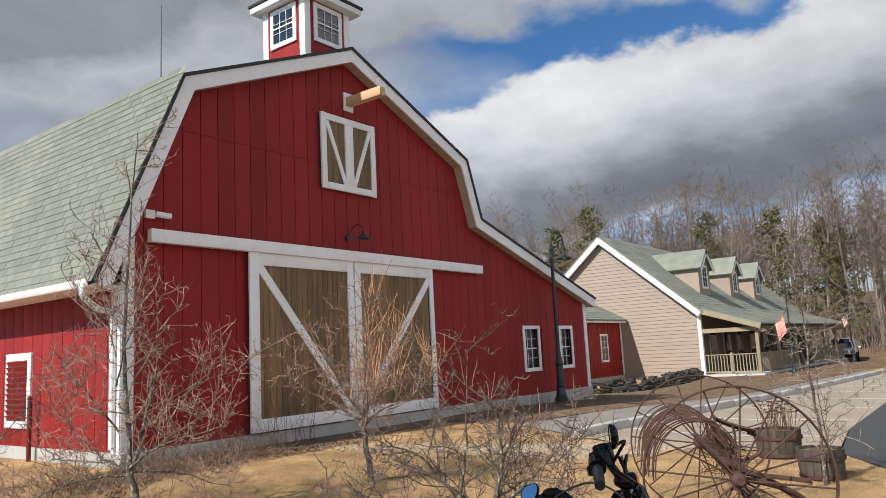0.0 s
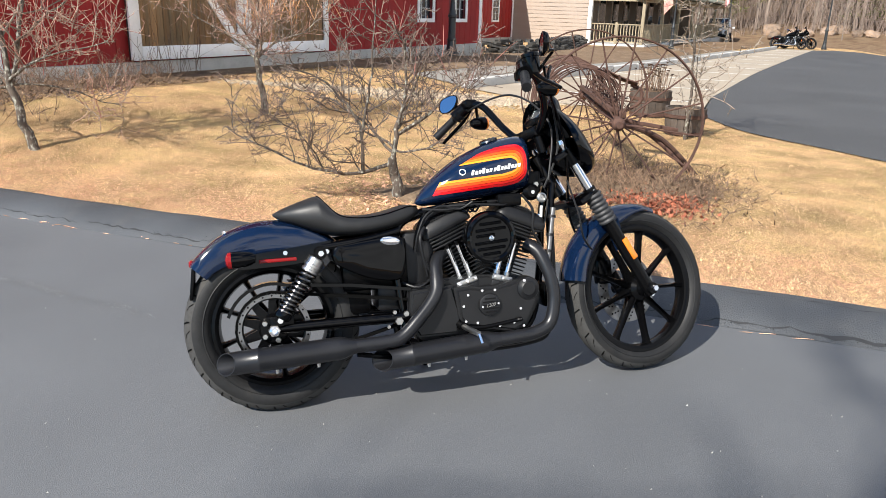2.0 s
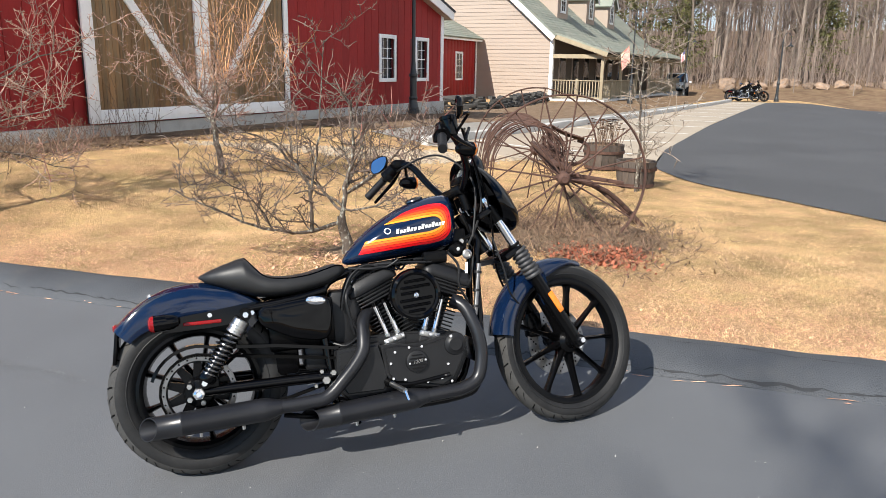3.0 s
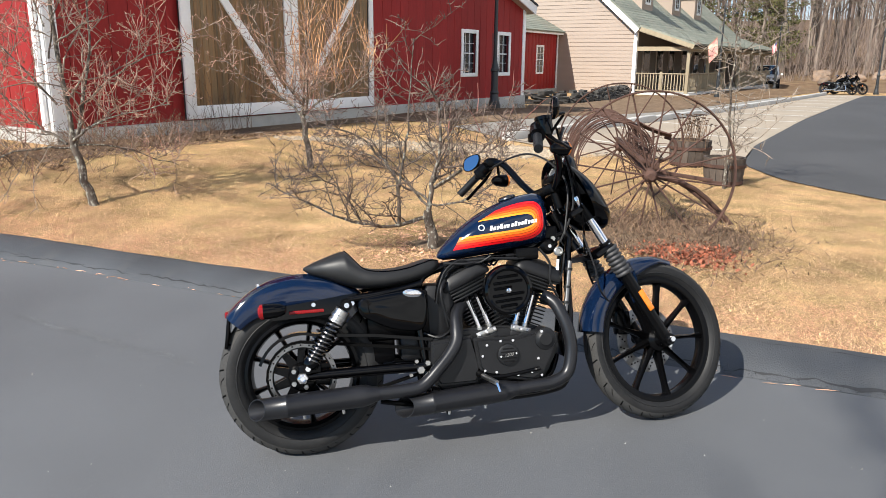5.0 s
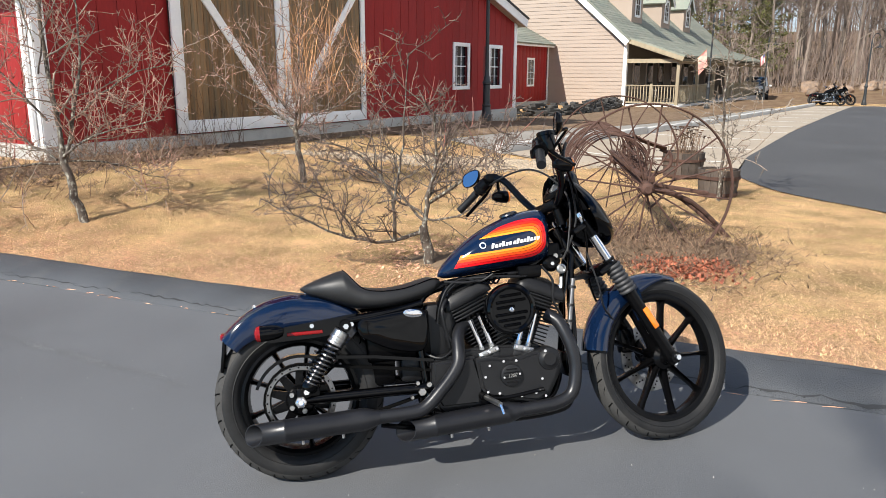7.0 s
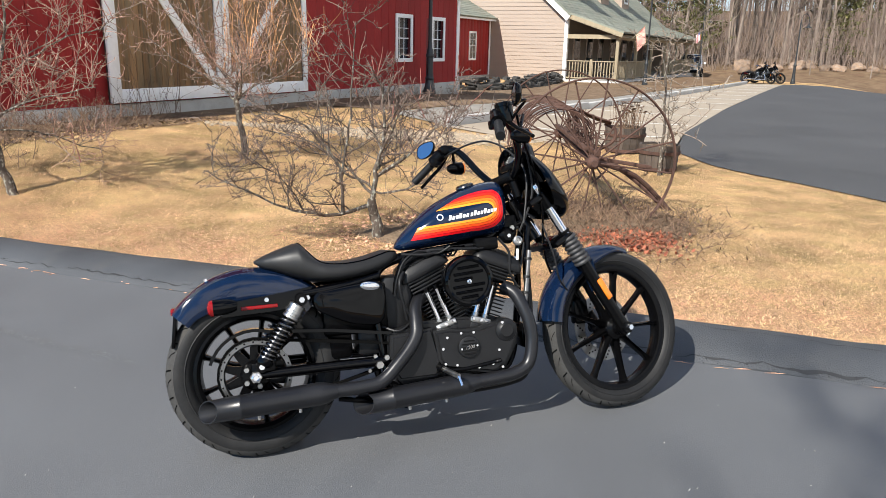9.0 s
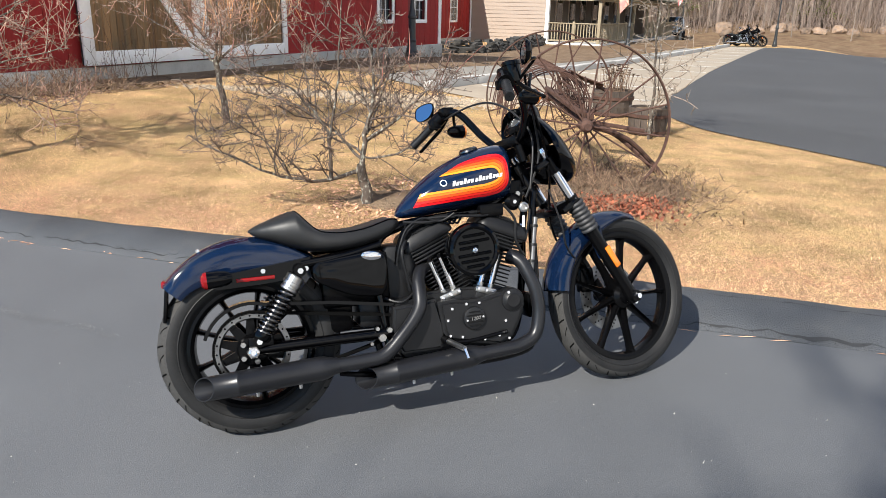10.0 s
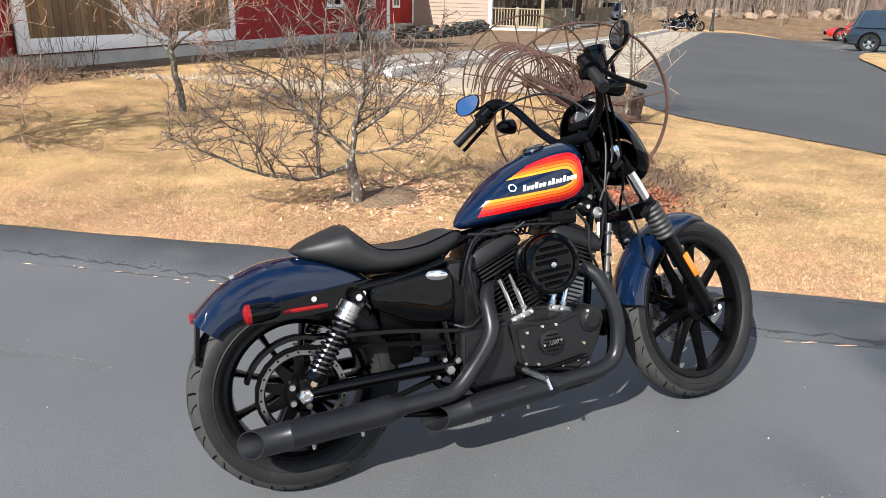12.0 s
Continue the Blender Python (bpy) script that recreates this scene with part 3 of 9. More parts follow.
def make_parking_lines():
    for k in range(11):
        y = 13.6 + 2.75 * k
        xl = np.interp(y, [p[1] for p in LOT_LEFT], [p[0] for p in LOT_LEFT]) + 0.12
        xr = -2.75
        m = 6
        verts, faces = [], []
        for i in range(m + 1):
            x = xl + (xr - xl) * i / m
            for dy in (-0.06, 0.06):
                verts.append((x, y + dy + 0.1 * (x - xl), G(x, y) + 0.021))
        faces = [(2 * i, 2 * i + 1, 2 * i + 3, 2 * i + 2) for i in range(m)]
        tagged(raw("parking_line", verts, faces, LINE_PAINT), "faded white painted parking line on tan paving", "parking line", "parking lines", "structure")
    kerb = thing("kerb_stone", "pale concrete kerb along the parking strip", "kerb", kind="structure")
    y = 11.9
    while y < 42:
        x0 = np.interp(y, [p[1] for p in LOT_LEFT], [p[0] for p in LOT_LEFT])
        x1 = np.interp(y + 1.8, [p[1] for p in LOT_LEFT], [p[0] for p in LOT_LEFT])
        m = pose(x0 - 0.08, y, G(x0, y) - 0.05, 0, 0, -math.degrees(math.atan2(x1 - x0, 1.8)))
        part("kerb_block", B((0, 0.895, 0.10), (0.18, 1.78, 0.22), m, 0.02), KERB_STONE, kerb)
        y += 1.8


make_parking_lines()

# ---- barn ----
FX = -10.07                                   # plane of the front wall
YC, Y0, Y1 = 10.21, 5.55, 20.08               # ridge, left wall, right corner
WALL_TOP = [(5.55, 3.75), (6.60, 6.10), (YC, 7.62), (13.84, 6.10), (14.40, 4.72), (20.08, 3.06)]
ROOF = [(4.98, 2.90), (6.38, 6.25), (YC, 7.88), (14.04, 6.25), (14.52, 4.88), (20.36, 3.13)]
BACK = -27.0
SILL = 0.52


def top_at(y):
    return float(np.interp(y, [p[0] for p in WALL_TOP], [p[1] for p in WALL_TOP]))


def make_barn():
    barn = thing("barn", "red board-sided barn with white trim and a gambrel roof", "barn", pose(0, 0, 0))
    holes = [(16.52, 17.22, 1.20, 2.24), (18.42, 19.08, 1.20, 2.24)]
    # front wall: a backing with the window openings left out, boards before it
    ysplit = sorted({Y0, 6.60, YC, 13.84, 14.40, Y1, *[v for h in holes for v in h[:2]]})
    bm = bmesh.new()
    for a, b in zip(ysplit, ysplit[1:]):
        h = [q for q in holes if q[0] <= a and b <= q[1]]
        spans = [(SILL - 0.05, h[0][2], True), (h[0][3], None, False)] if h else [(SILL - 0.05, None, False)]
        for lo, hi, flat in spans:
            t0, t1 = (hi, hi) if flat else (top_at(a) + 0.1, top_at(b) + 0.1)
            prism(bm, [(FX - 0.02, a, lo), (FX - 0.02, b, lo), (FX - 0.02, b, t1), (FX - 0.02, a, t0)], (-0.16, 0, 0))
    part("front_wall", bm, BARN_BACK, barn, smooth=False)
    # boards
    n = 44
    w = (Y1 - Y0) / n
    for k in range(n):
        a, b = Y0 + k * w + 0.006, Y0 + (k + 1) * w - 0.006
        cuts = [q for q in holes if q[0] < b and a < q[1]]
        spans = [(SILL, cuts[0][2] - 0.02), (cuts[0][3] + 0.02, None)] if cuts else [(SILL, None)]
        for lo, hi in spans:
            mids = [v for v in (6.60, YC, 13.84, 14.40) if a < v < b]
            if hi is None:
                top = [(FX, v, top_at(v) + 0.06) for v in [b, *mids[::-1], a]]
            else:
                top = [(FX, b, hi), (FX, a, hi)]
            part("board", P3([(FX, a, lo), (FX, b, lo)] + top, (-0.022, 0, 0)), BARN_RED, barn, smooth=False)
    # thin drip flashing between panel courses
    part("flashing", B((FX + 0.004, YC + 0.05, 5.42), (0.012, 7.7, 0.018)), BARN_RED, barn)
    # left wall with its boards
    bm = bmesh.new()
    box(bm, ((FX + BACK) / 2, Y0 + 0.10, 1.75), (FX - BACK, 0.16, 2.6))
    part("side_wall", bm, BARN_BACK, barn, smooth=False)
    for k in range(36):
        x = FX - 0.02 - 0.34 * k
        part("board", B((x - 0.17, Y0 + 0.008, 1.74), (0.328, 0.022, 2.44), None, 0.003), BARN_RED, barn)
    for nm, c, s in (("right_wall", ((FX + BACK) / 2, Y1 - 0.10, 1.75), (FX - BACK - 0.3, 0.16, 2.6)), ("back_wall", (BACK, (Y0 + Y1) / 2, 1.75), (0.16, Y1 - Y0 - 0.3, 2.6))):
        part(nm, B(c, s), BARN_BACK, barn, smooth=False)
    part("back_gable", P3([(BACK, y, z) for y, z in [(5.55, 3.0), *WALL_TOP[1:]]], (0.1, 0, 0)), BARN_BACK, barn, smooth=False)
    # foundation
    for nm, c, s in (("foundation", (FX - 0.05, (Y0 + Y1) / 2, 0.32), (0.24, Y1 - Y0 + 0.06, 0.44)), ("foundation", ((FX + BACK) / 2 - 0.1, Y0 + 0.08, 0.32), (FX - BACK, 0.22, 0.44))):
        part(nm, B(c, s, None, 0.01), CONCRETE, barn)
    # roof slabs, rake boards and soffits, mitred where the slope breaks
    front = FX + 0.25
    dirs = [Vector((0, yb - ya, zb - za)).normalized() for (ya, za), (yb, zb) in zip(ROOF, ROOF[1:])]
    norms = [Vector((0, -d.z, d.y)) for d in dirs]

    def inset(i, t, x):
        n0, n1 = norms[max(i - 1, 0)], norms[min(i, len(norms) - 1)]
        m = (n0 + n1).normalized()
        p = Vector((x, ROOF[i][0], ROOF[i][1])) - m * (t / max(0.3, m.dot(n1)))
        return p
    for i in range(len(dirs)):
        part("roof_slab", P3([inset(i, 0, front + 0.03), inset(i + 1, 0, front + 0.03), inset(i + 1, 0.05, front + 0.03), inset(i, 0.05, front + 0.03)], (BACK - front - 0.3, 0, 0)), ROOF_DARK, barn, smooth=False)
        part("rake_board", P3([inset(i, 0.055, front), inset(i + 1, 0.055, front), inset(i + 1, 0.285, front), inset(i, 0.285, front)], (-0.035, 0, 0)), WHITE_TRIM, barn, smooth=False)
        part("soffit", P3([inset(i, 0.255, front - 0.036), inset(i + 1, 0.255, front - 0.036), inset(i + 1, 0.275, front - 0.036), inset(i, 0.275, front - 0.036)], (-0.34, 0, 0)), SOFFIT_TAN, barn, smooth=False)
    # corner boards
    for nm, c, s in (("corner_board", (FX + 0.012, Y0 + 0.085, 2.15), (0.03, 0.19, 3.3)), ("corner_board", (FX - 0.10, Y0 - 0.014, 1.72), (0.24, 0.03, 2.45)),
                     ("corner_board", (FX + 0.012, Y1 - 0.07, 1.78), (0.03, 0.16, 2.55)), ("corner_board", (FX - 0.08, Y1 + 0.014, 1.78), (0.2, 0.03, 2.5))):
        part(nm, B(c, s, None, 0.004), WHITE_TRIM, barn)
    # eave fascia and soffit on the left, gutter with its elbow and downpipe
    part("eave_fascia", B(((front + BACK) / 2, 5.06, 2.905), (front - BACK, 0.03, 0.11)), WHITE_TRIM, barn)
    part("eave_soffit", B(((front + BACK) / 2 - 0.05, 5.30, 2.86), (front - BACK - 0.1, 0.46, 0.02)), WHITE_TRIM, barn)
    g = bmesh.new()
    gp = [(0.0, 0.0), (0.0, -0.07), (0.03, -0.10), (0.09, -0.10), (0.12, -0.05), (0.125, 0.0), (0.115, 0.0), (0.105, -0.05), (0.085, -0.09), (0.035, -0.09), (0.01, -0.065), (0.01, 0.0)]
    prism(g, [(front - 0.02, 5.04 - u, 2.94 + v) for u, v in gp], (BACK - front, 0, 0))
    part("gutter", g, WHITE_TRIM, barn, "white gutter")
    part("downpipe", T([(FX + 0.03, 4.98, 2.86), (FX + 0.03, 4.98, 2.72), (FX - 0.04, 5.22, 2.56), (FX - 0.10, 5.47, 2.50), (FX - 0.10, 5.48, 2.3), (FX - 0.10, 5.48, 0.6)], 0.045, 10, 5), WHITE_TRIM, barn, "white downpipe")
    # louvred vent in the left wall
    lv = part("louvre_frame", B((-13.22, Y0 - 0.02, 1.44), (0.92, 0.05, 1.22), None, 0.006), WHITE_TRIM, barn, "white louvre surround")
    part("louvre_back", B((-13.22, Y0 - 0.04, 1.44), (0.68, 0.03, 0.98)), BARN_BACK, lv)
    for k in range(11):
        part("louvre_slat", B((0, 0, 0), (0.68, 0.012, 0.085), pose(-13.22, Y0 - 0.065, 1.00 + 0.088 * k, 32, 0, 0)), BARN_RED, lv)
    part("standpipe", C((-12.55, 5.42, 0.25), (-12.55, 5.42, 1.35), 0.035), BARN_BACK, barn)
    # sliding doors on their track
    part("track_board", B((FX + 0.10, (5.92 + 14.58) / 2, 3.645), (0.12, 14.58 - 5.92, 0.20), None, 0.006), WHITE_TRIM, barn)
    for side, (a, b) in enumerate(((7.72, 10.185), (10.215, 12.66))):
        dl = part("sliding_door", B((FX + 0.055, (a + b) / 2, 2.055), (0.03, b - a - 0.01, 2.96)), DARK_INSIDE, barn, "closed sliding door of weathered boards with white braces")
        nb = 17
        for k in range(nb):
            wv = (b - a - 0.34) / nb
            part("plank", B((FX + 0.078, a + 0.17 + wv * (k + 0.5), 2.05), (0.02, wv - 0.008, 2.6), None, 0.003), DOOR_WOOD, dl)
        wl, wr = (0.20, 0.16) if side == 0 else (0.16, 0.13)
        for c, s in (((FX + 0.098, a + wl / 2, 2.055), (0.04, wl, 2.98)), ((FX + 0.098, b - wr / 2, 2.055), (0.04, wr, 2.98)),
                     ((FX + 0.0985, (a + wl + b - wr) / 2, 3.435), (0.037, b - a - wl - wr, 0.21)), ((FX + 0.0985, (a + wl + b - wr) / 2, 0.67), (0.037, b - a - wl - wr, 0.21))):
            part("rail", B(c, s, None, 0.004), WHITE_TRIM, dl)
        ya, yb = (a + wl, b - wr) if side == 0 else (b - wr, a + wl)
        p, q = Vector((FX + 0.088, ya, 3.32)), Vector((FX + 0.088, yb, 0.79))
        d = (q - p).normalized()
        sd = Vector((0, d.z, -d.y)) * 0.075
        part("brace", P3([p + sd, q + sd, q - sd, p - sd], (0.028, 0, 0)), WHITE_TRIM, dl, smooth=False)
    # hay door
    hd = part("hay_door", B((FX + 0.03, 10.22, 5.665), (0.04, 1.50, 1.48)), DARK_INSIDE, barn, "small white-framed hay door with two boarded leaves")
    for k in range(10):
        part("plank", B((FX + 0.058, 9.56 + 0.1467 * k, 5.665), (0.018, 0.139, 1.3), None, 0.003), DOOR_WOOD, hd)
    for c, s in (((FX + 0.07, 9.535, 5.665), (0.05, 0.13, 1.50)), ((FX + 0.07, 10.905, 5.665), (0.05, 0.13, 1.50)), ((FX + 0.069, 10.22, 6.345), (0.048, 1.24, 0.13)),
                 ((FX + 0.069, 10.22, 4.985), (0.048, 1.24, 0.13)), ((FX + 0.069, 10.22, 5.665), (0.048, 0.22, 1.23))):
        part("rail", B(c, s, None, 0.004), WHITE_TRIM, hd)
    for ya, yb in ((9.62, 10.10), (10.82, 10.34)):
        p, q = Vector((FX + 0.066, ya, 6.26)), Vector((FX + 0.066, yb, 5.06))
        d = (q - p).normalized()
        sd = Vector((0, d.z, -d.y)) * 0.045
        part("brace", P3([p + sd, q + sd, q - sd, p - sd], (0.024, 0, 0)), WHITE_TRIM, hd, smooth=False)
    # hoist beam
    hb = part("hoist_beam", B((FX + 0.45, 10.30, 6.80), (1.0, 0.16, 0.18), None, 0.012), BEAM_WOOD, barn, "fresh pale wooden hoist beam")
    part("beam_surround", B((FX + 0.012, 10.30, 6.80), (0.03, 0.26, 0.38), None, 0.004), WHITE_TRIM, hb)
    # windows
    for a, b, lo, hi in holes:
        make_window(barn, (a, b, lo, hi), "x", FX, 3, 4)
    # cupola
    cx, cy, h = -11.12, YC, 0.62
    cu = part("cupola", B((cx, cy, 8.0), (2 * h, 2 * h, 2.0)), BARN_RED, barn, "red cupola with white windows and eaves")
    for sx in (-1, 1):
        for sy in (-1, 1):
            part("cupola_post", B((cx + sx * (h - 0.06), cy + sy * (h - 0.06), 8.02), (0.16, 0.16, 2.02), None, 0.005), WHITE_TRIM, cu)
    part("cupola_eave", B((cx, cy, 9.05), (1.66, 1.66, 0.13), None, 0.01), WHITE_TRIM, cu)
    part("cupola_roof", P3([(cx - 0.86, cy - 0.86, 9.12), (cx + 0.86, cy - 0.86, 9.12), (cx + 0.86, cy + 0.86, 9.12), (cx - 0.86, cy + 0.86, 9.12)], (0, 0, 0.05)), ROOF_DARK, cu)
    bm = bmesh.new()
    base = [bm.verts.new((cx + sx * 0.84, cy + sy * 0.84, 9.17)) for sx, sy in ((-1, -1), (1, -1), (1, 1), (-1, 1))]
    tip = bm.verts.new((cx, cy, 9.95))
    for k in range(4):
        bm.faces.new((base[k], base[(k + 1) % 4], tip))
    part("cupola_cap", bm, SHINGLE, cu, smooth=False)
    for ax in ("x", "y"):
        pl = (cx + h + 0.004) if ax == "x" else (cy - h - 0.004)
        mid = cy if ax == "x" else cx
        make_window(barn, (mid - 0.32, mid + 0.32, 8.18, 8.86), ax, pl, 3, 3, side=1 if ax == "x" else -1, deep=False)
    # lightning rod, camera, barn lamp
    part("lightning_rod", C((-11.43, 7.0, 6.3), (-11.43, 7.0, 8.16), 0.012, 0.008, 6), BLACK_IRON, barn)
    return barn


def make_window(parent, hole, ax, plane, nx, nz, side=1, deep=True, trim=0.075, name="window"):
    """A white-framed window with muntins; each pane is its own piece of glass."""
    a, b, lo, hi = hole

    def put(nm, u0, u1, z0, z1, d0, d1, m, par, bev=0.003):
        c, s = ((u0 + u1) / 2, (z0 + z1) / 2), (u1 - u0, z1 - z0)
        dc, ds = plane + side * (d0 + d1) / 2, abs(d1 - d0)
        return part(nm, B((dc, c[0], c[1]) if ax == "x" else (c[0], dc, c[1]), (ds, s[0], s[1]) if ax == "x" else (s[0], ds, s[1]), None, bev), m, par)
    back = -0.10 if deep else 0.002
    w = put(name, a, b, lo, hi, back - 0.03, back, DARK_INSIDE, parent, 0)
    w["label"] = "white-framed window with small panes"
    for u0, u1, z0, z1 in ((a - trim, a + 0.02, lo - trim, hi + trim), (b - 0.02, b + trim, lo - trim, hi + trim), (a + 0.02, b - 0.02, hi - 0.02, hi + trim), (a + 0.02, b - 0.02, lo - trim, lo + 0.02)):
        put("window_frame", u0, u1, z0, z1, 0.002, 0.035, WHITE_TRIM, w)
    f = back + 0.03 if deep else 0.012
    ia, ib, il, ih = a + 0.02, b - 0.02, lo + 0.02, hi - 0.02
    mid = (il + ih) / 2
    put("sash_bar", ia, ib, mid - 0.014, mid + 0.014, f, f + 0.03, WHITE_TRIM, w)
    pw, ph = (ib - ia) / nx, (ih - il) / nz
    for i in range(1, nx):
        put("muntin", ia + i * pw - 0.006, ia + i * pw + 0.006, il, ih, f + 0.002, f + 0.02, WHITE_TRIM, w)
    for j in range(1, nz):
        if abs(il + j * ph - mid) > 0.03:
            put("muntin", ia, ib, il + j * ph - 0.006, il + j * ph + 0.006, f + 0.004, f + 0.018, WHITE_TRIM, w)
    for i in range(nx):
        for j in range(nz):
            put("pane", ia + i * pw + 0.002, ia + (i + 1) * pw - 0.002, il + j * ph + 0.002, il + (j + 1) * ph - 0.002, f - 0.004, f + 0.002, PANE, w, 0)
    return w


barn = make_barn()

# ---- house with the long porch ----
HY, HXR, HXA, HXL, HZA, HZE, HEND = 36.5, -12.1, -17.0, -21.9, 7.45, 3.25, 60.0
PXF, PZF = -9.55, 2.40


def make_house():
    h = thing("house", "cream clapboard house with green roof, dormers and a long porch", "house", pose(0, 0, 0))
    bm = bmesh.new()
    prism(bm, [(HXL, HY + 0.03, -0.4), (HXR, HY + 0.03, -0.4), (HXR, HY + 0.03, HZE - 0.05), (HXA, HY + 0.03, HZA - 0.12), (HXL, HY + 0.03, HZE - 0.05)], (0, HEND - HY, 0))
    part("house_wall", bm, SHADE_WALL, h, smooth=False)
    # clapboards on the gable, each lapped over the one below
    z, k = -0.12, 0
    while z < HZA - 0.25:
        z2 = z + 0.185
        def half(zz):
            return (HXL, HXR) if zz < HZE else (HXL + (zz - HZE) / (HZA - HZE) * (HXA - HXL), HXR + (zz - HZE) / (HZA - HZE) * (HXA - HXR))
        (l0, r0), (l1, r1) = half(z), half(z2)
        bm = bmesh.new()
        v = [bm.verts.new(p) for p in ((l0, HY - 0.022, z), (r0, HY - 0.022, z), (r1, HY - 0.002, z2), (l1, HY - 0.002, z2), (l0, HY + 0.03, z), (r0, HY + 0.03, z), (r1, HY + 0.03, z2), (l1, HY + 0.03, z2))]
        for f in ((0, 1, 2, 3), (0, 4, 5, 1), (3, 2, 6, 7), (1, 5, 6, 2), (0, 3, 7, 4)):
            bm.faces.new([v[i] for i in f])
        bmesh.ops.recalc_face_normals(bm, faces=bm.faces)
        part("clapboard", bm, CREAM, h, smooth=False)
        z = z2
    part("corner_board", B((HXR - 0.06, HY - 0.03, 1.55), (0.16, 0.03, 3.4)), WHITE_TRIM, h)
    part("corner_board", B((HXR + 0.016, HY + 0.07, 1.55), (0.03, 0.2, 3.4)), WHITE_TRIM, h)
    # main roof
    for sx, xe in ((1, HXR), (-1, HXL)):
        a, b = Vector((HXA, HY - 0.35, HZA + 0.12)), Vector((xe + sx * 0.25, HY - 0.35, HZE + 0.12 - 0.25 * (HZA - HZE) / abs(xe - HXA)))
        d = (b - a).normalized(); nrm = Vector((-d.z * 1, 0, d.x)) * (1 if sx > 0 else -1)
        part("roof_slab", P3([a, b, b - nrm * 0.08, a - nrm * 0.08], (0, HEND - HY + 0.6, 0)), SHINGLE, h, smooth=False)
        c, e = a - nrm * 0.082, b - nrm * 0.082
        c, c2 = a - Vector((0, 0, 0.082 / nrm.z)), a - Vector((0, 0, 0.342 / nrm.z))
        part("rake_board", P3([c, e, e - nrm * 0.26, c2], (0, 0.05, 0)), WHITE_TRIM, h, smooth=False)
        # shingle courses
        length = (b - a).length
        if sx > 0:
            for k in range(int(length / 0.22)):
                p = b - d * 0.22 * k
                part("shingle_course", P3([p + nrm * 0.014, p - d * 0.24 + nrm * 0.004, p - d * 0.24, p], (0, HEND - HY + 0.6, 0)), SHINGLE, h, smooth=False)
    # porch roof: lower pitch, runs along the side
    a, b = Vector((HXR + 0.2, HY - 0.3, HZE + 0.02)), Vector((PXF + 0.35, HY - 0.3, PZF))
    d = (b - a).normalized(); nrm = Vector((-d.z, 0, d.x))
    part("porch_roof", P3([a, b, b - nrm * 0.07, a - nrm * 0.07], (0, HEND - HY + 0.6, 0)), SHINGLE, h, smooth=False)
    for k in range(13):
        p = b - d * 0.22 * k
        part("shingle_course", P3([p + nrm * 0.014, p - d * 0.24 + nrm * 0.004, p - d * 0.24, p], (0, HEND - HY + 0.6, 0)), SHINGLE, h, smooth=False)
    part("porch_rake", P3([a - nrm * 0.072, b - nrm * 0.072, b - nrm * 0.25, a - nrm * 0.25], (0, 0.05, 0)), PORCH_WOOD, h, smooth=False)
    part("porch_beam", B((PXF, (HY + HEND) / 2, PZF - 0.24), (0.16, HEND - HY, 0.24)), PORCH_WOOD, h)
    part("tie_beam", B(((HXR + PXF) / 2, HY + 0.08, PZF - 0.24), (abs(HXR - PXF), 0.14, 0.2)), PORCH_WOOD, h)
    part("porch_ceiling", P3([a - nrm * 0.26, b - nrm * 0.26, b - nrm * 0.28, a - nrm * 0.28], (0, HEND - HY, 0)), PORCH_WOOD, h, smooth=False)
    part("porch_floor", B(((HXR + PXF) / 2 + 0.1, (HY + HEND) / 2, -0.14), (abs(HXR - PXF) + 0.25, HEND - HY + 0.2, 0.42), None, 0.01), KERB_STONE, h, "white porch base")
    for k in range(7):
        y = HY + 0.1 + 3.85 * k
        po = part("porch_post", B((PXF, y, 1.1), (0.15, 0.15, 2.14), None, 0.008), PORCH_WOOD, h)
        for s in (-1, 1):
            if k or s > 0:
                part("knee_brace", B((0, 0, 0), (0.09, 0.75, 0.09), pose(PXF, y + s * 0.30, 1.86, 45 * s, 0, 0)), PORCH_WOOD, po)
    # rails: end of the porch, then along the front but for the way in
    def rail(x0, y0, x1, y1):
        ln, an = math.dist((x0, y0), (x1, y1)), math.degrees(math.atan2(y1 - y0, x1 - x0))
        m = pose(x0, y0, 0.07, 0, 0, an)
        r = part("railing", B((ln / 2, 0, 0.92), (ln, 0.10, 0.05), m, 0.006), PORCH_WOOD, h)
        part("bottom_rail", B((ln / 2, 0, 0.10), (ln, 0.05, 0.07), m), PORCH_WOOD, r)
        n = int(ln / 0.145)
        for i in range(1, n):
            part("baluster", B((ln * i / n, 0, 0.51), (0.04, 0.04, 0.76), m), PORCH_WOOD, r)
        part("mid_post", B((ln / 2, 0, 0.5), (0.12, 0.12, 1.02), m, 0.006), PORCH_WOOD, r)
    rail(HXR + 0.05, HY + 0.1, PXF, HY + 0.1)
    for k in (0, 1, 3, 4, 5):
        rail(PXF, HY + 0.15 + 3.85 * k, PXF, HY + 0.05 + 3.85 * (k + 1))
    # openings in the porch wall
    for k, (y, w_, lo, hi) in enumerate(((38.1, 0.9, 0.9, 2.2), (40.4, 1.0, 0.1, 2.2), (42.6, 0.9, 0.9, 2.2), (45.2, 0.9, 0.9, 2.2), (48.0, 1.0, 0.1, 2.2), (50.6, 0.9, 0.9, 2.2), (54, 1.0, 0.1, 2.2))):
        d_ = part("opening_trim", B((HXR + 0.03, y, (lo + hi) / 2), (0.05, w_ + 0.22, hi - lo + 0.22)), CREAM, h)
        part("dark_glazing", B((HXR + 0.058, y, (lo + hi) / 2), (0.02, w_, hi - lo)), PANE, d_)
    # dormers
    slope = (HZA - HZE) / (HXA - HXR)
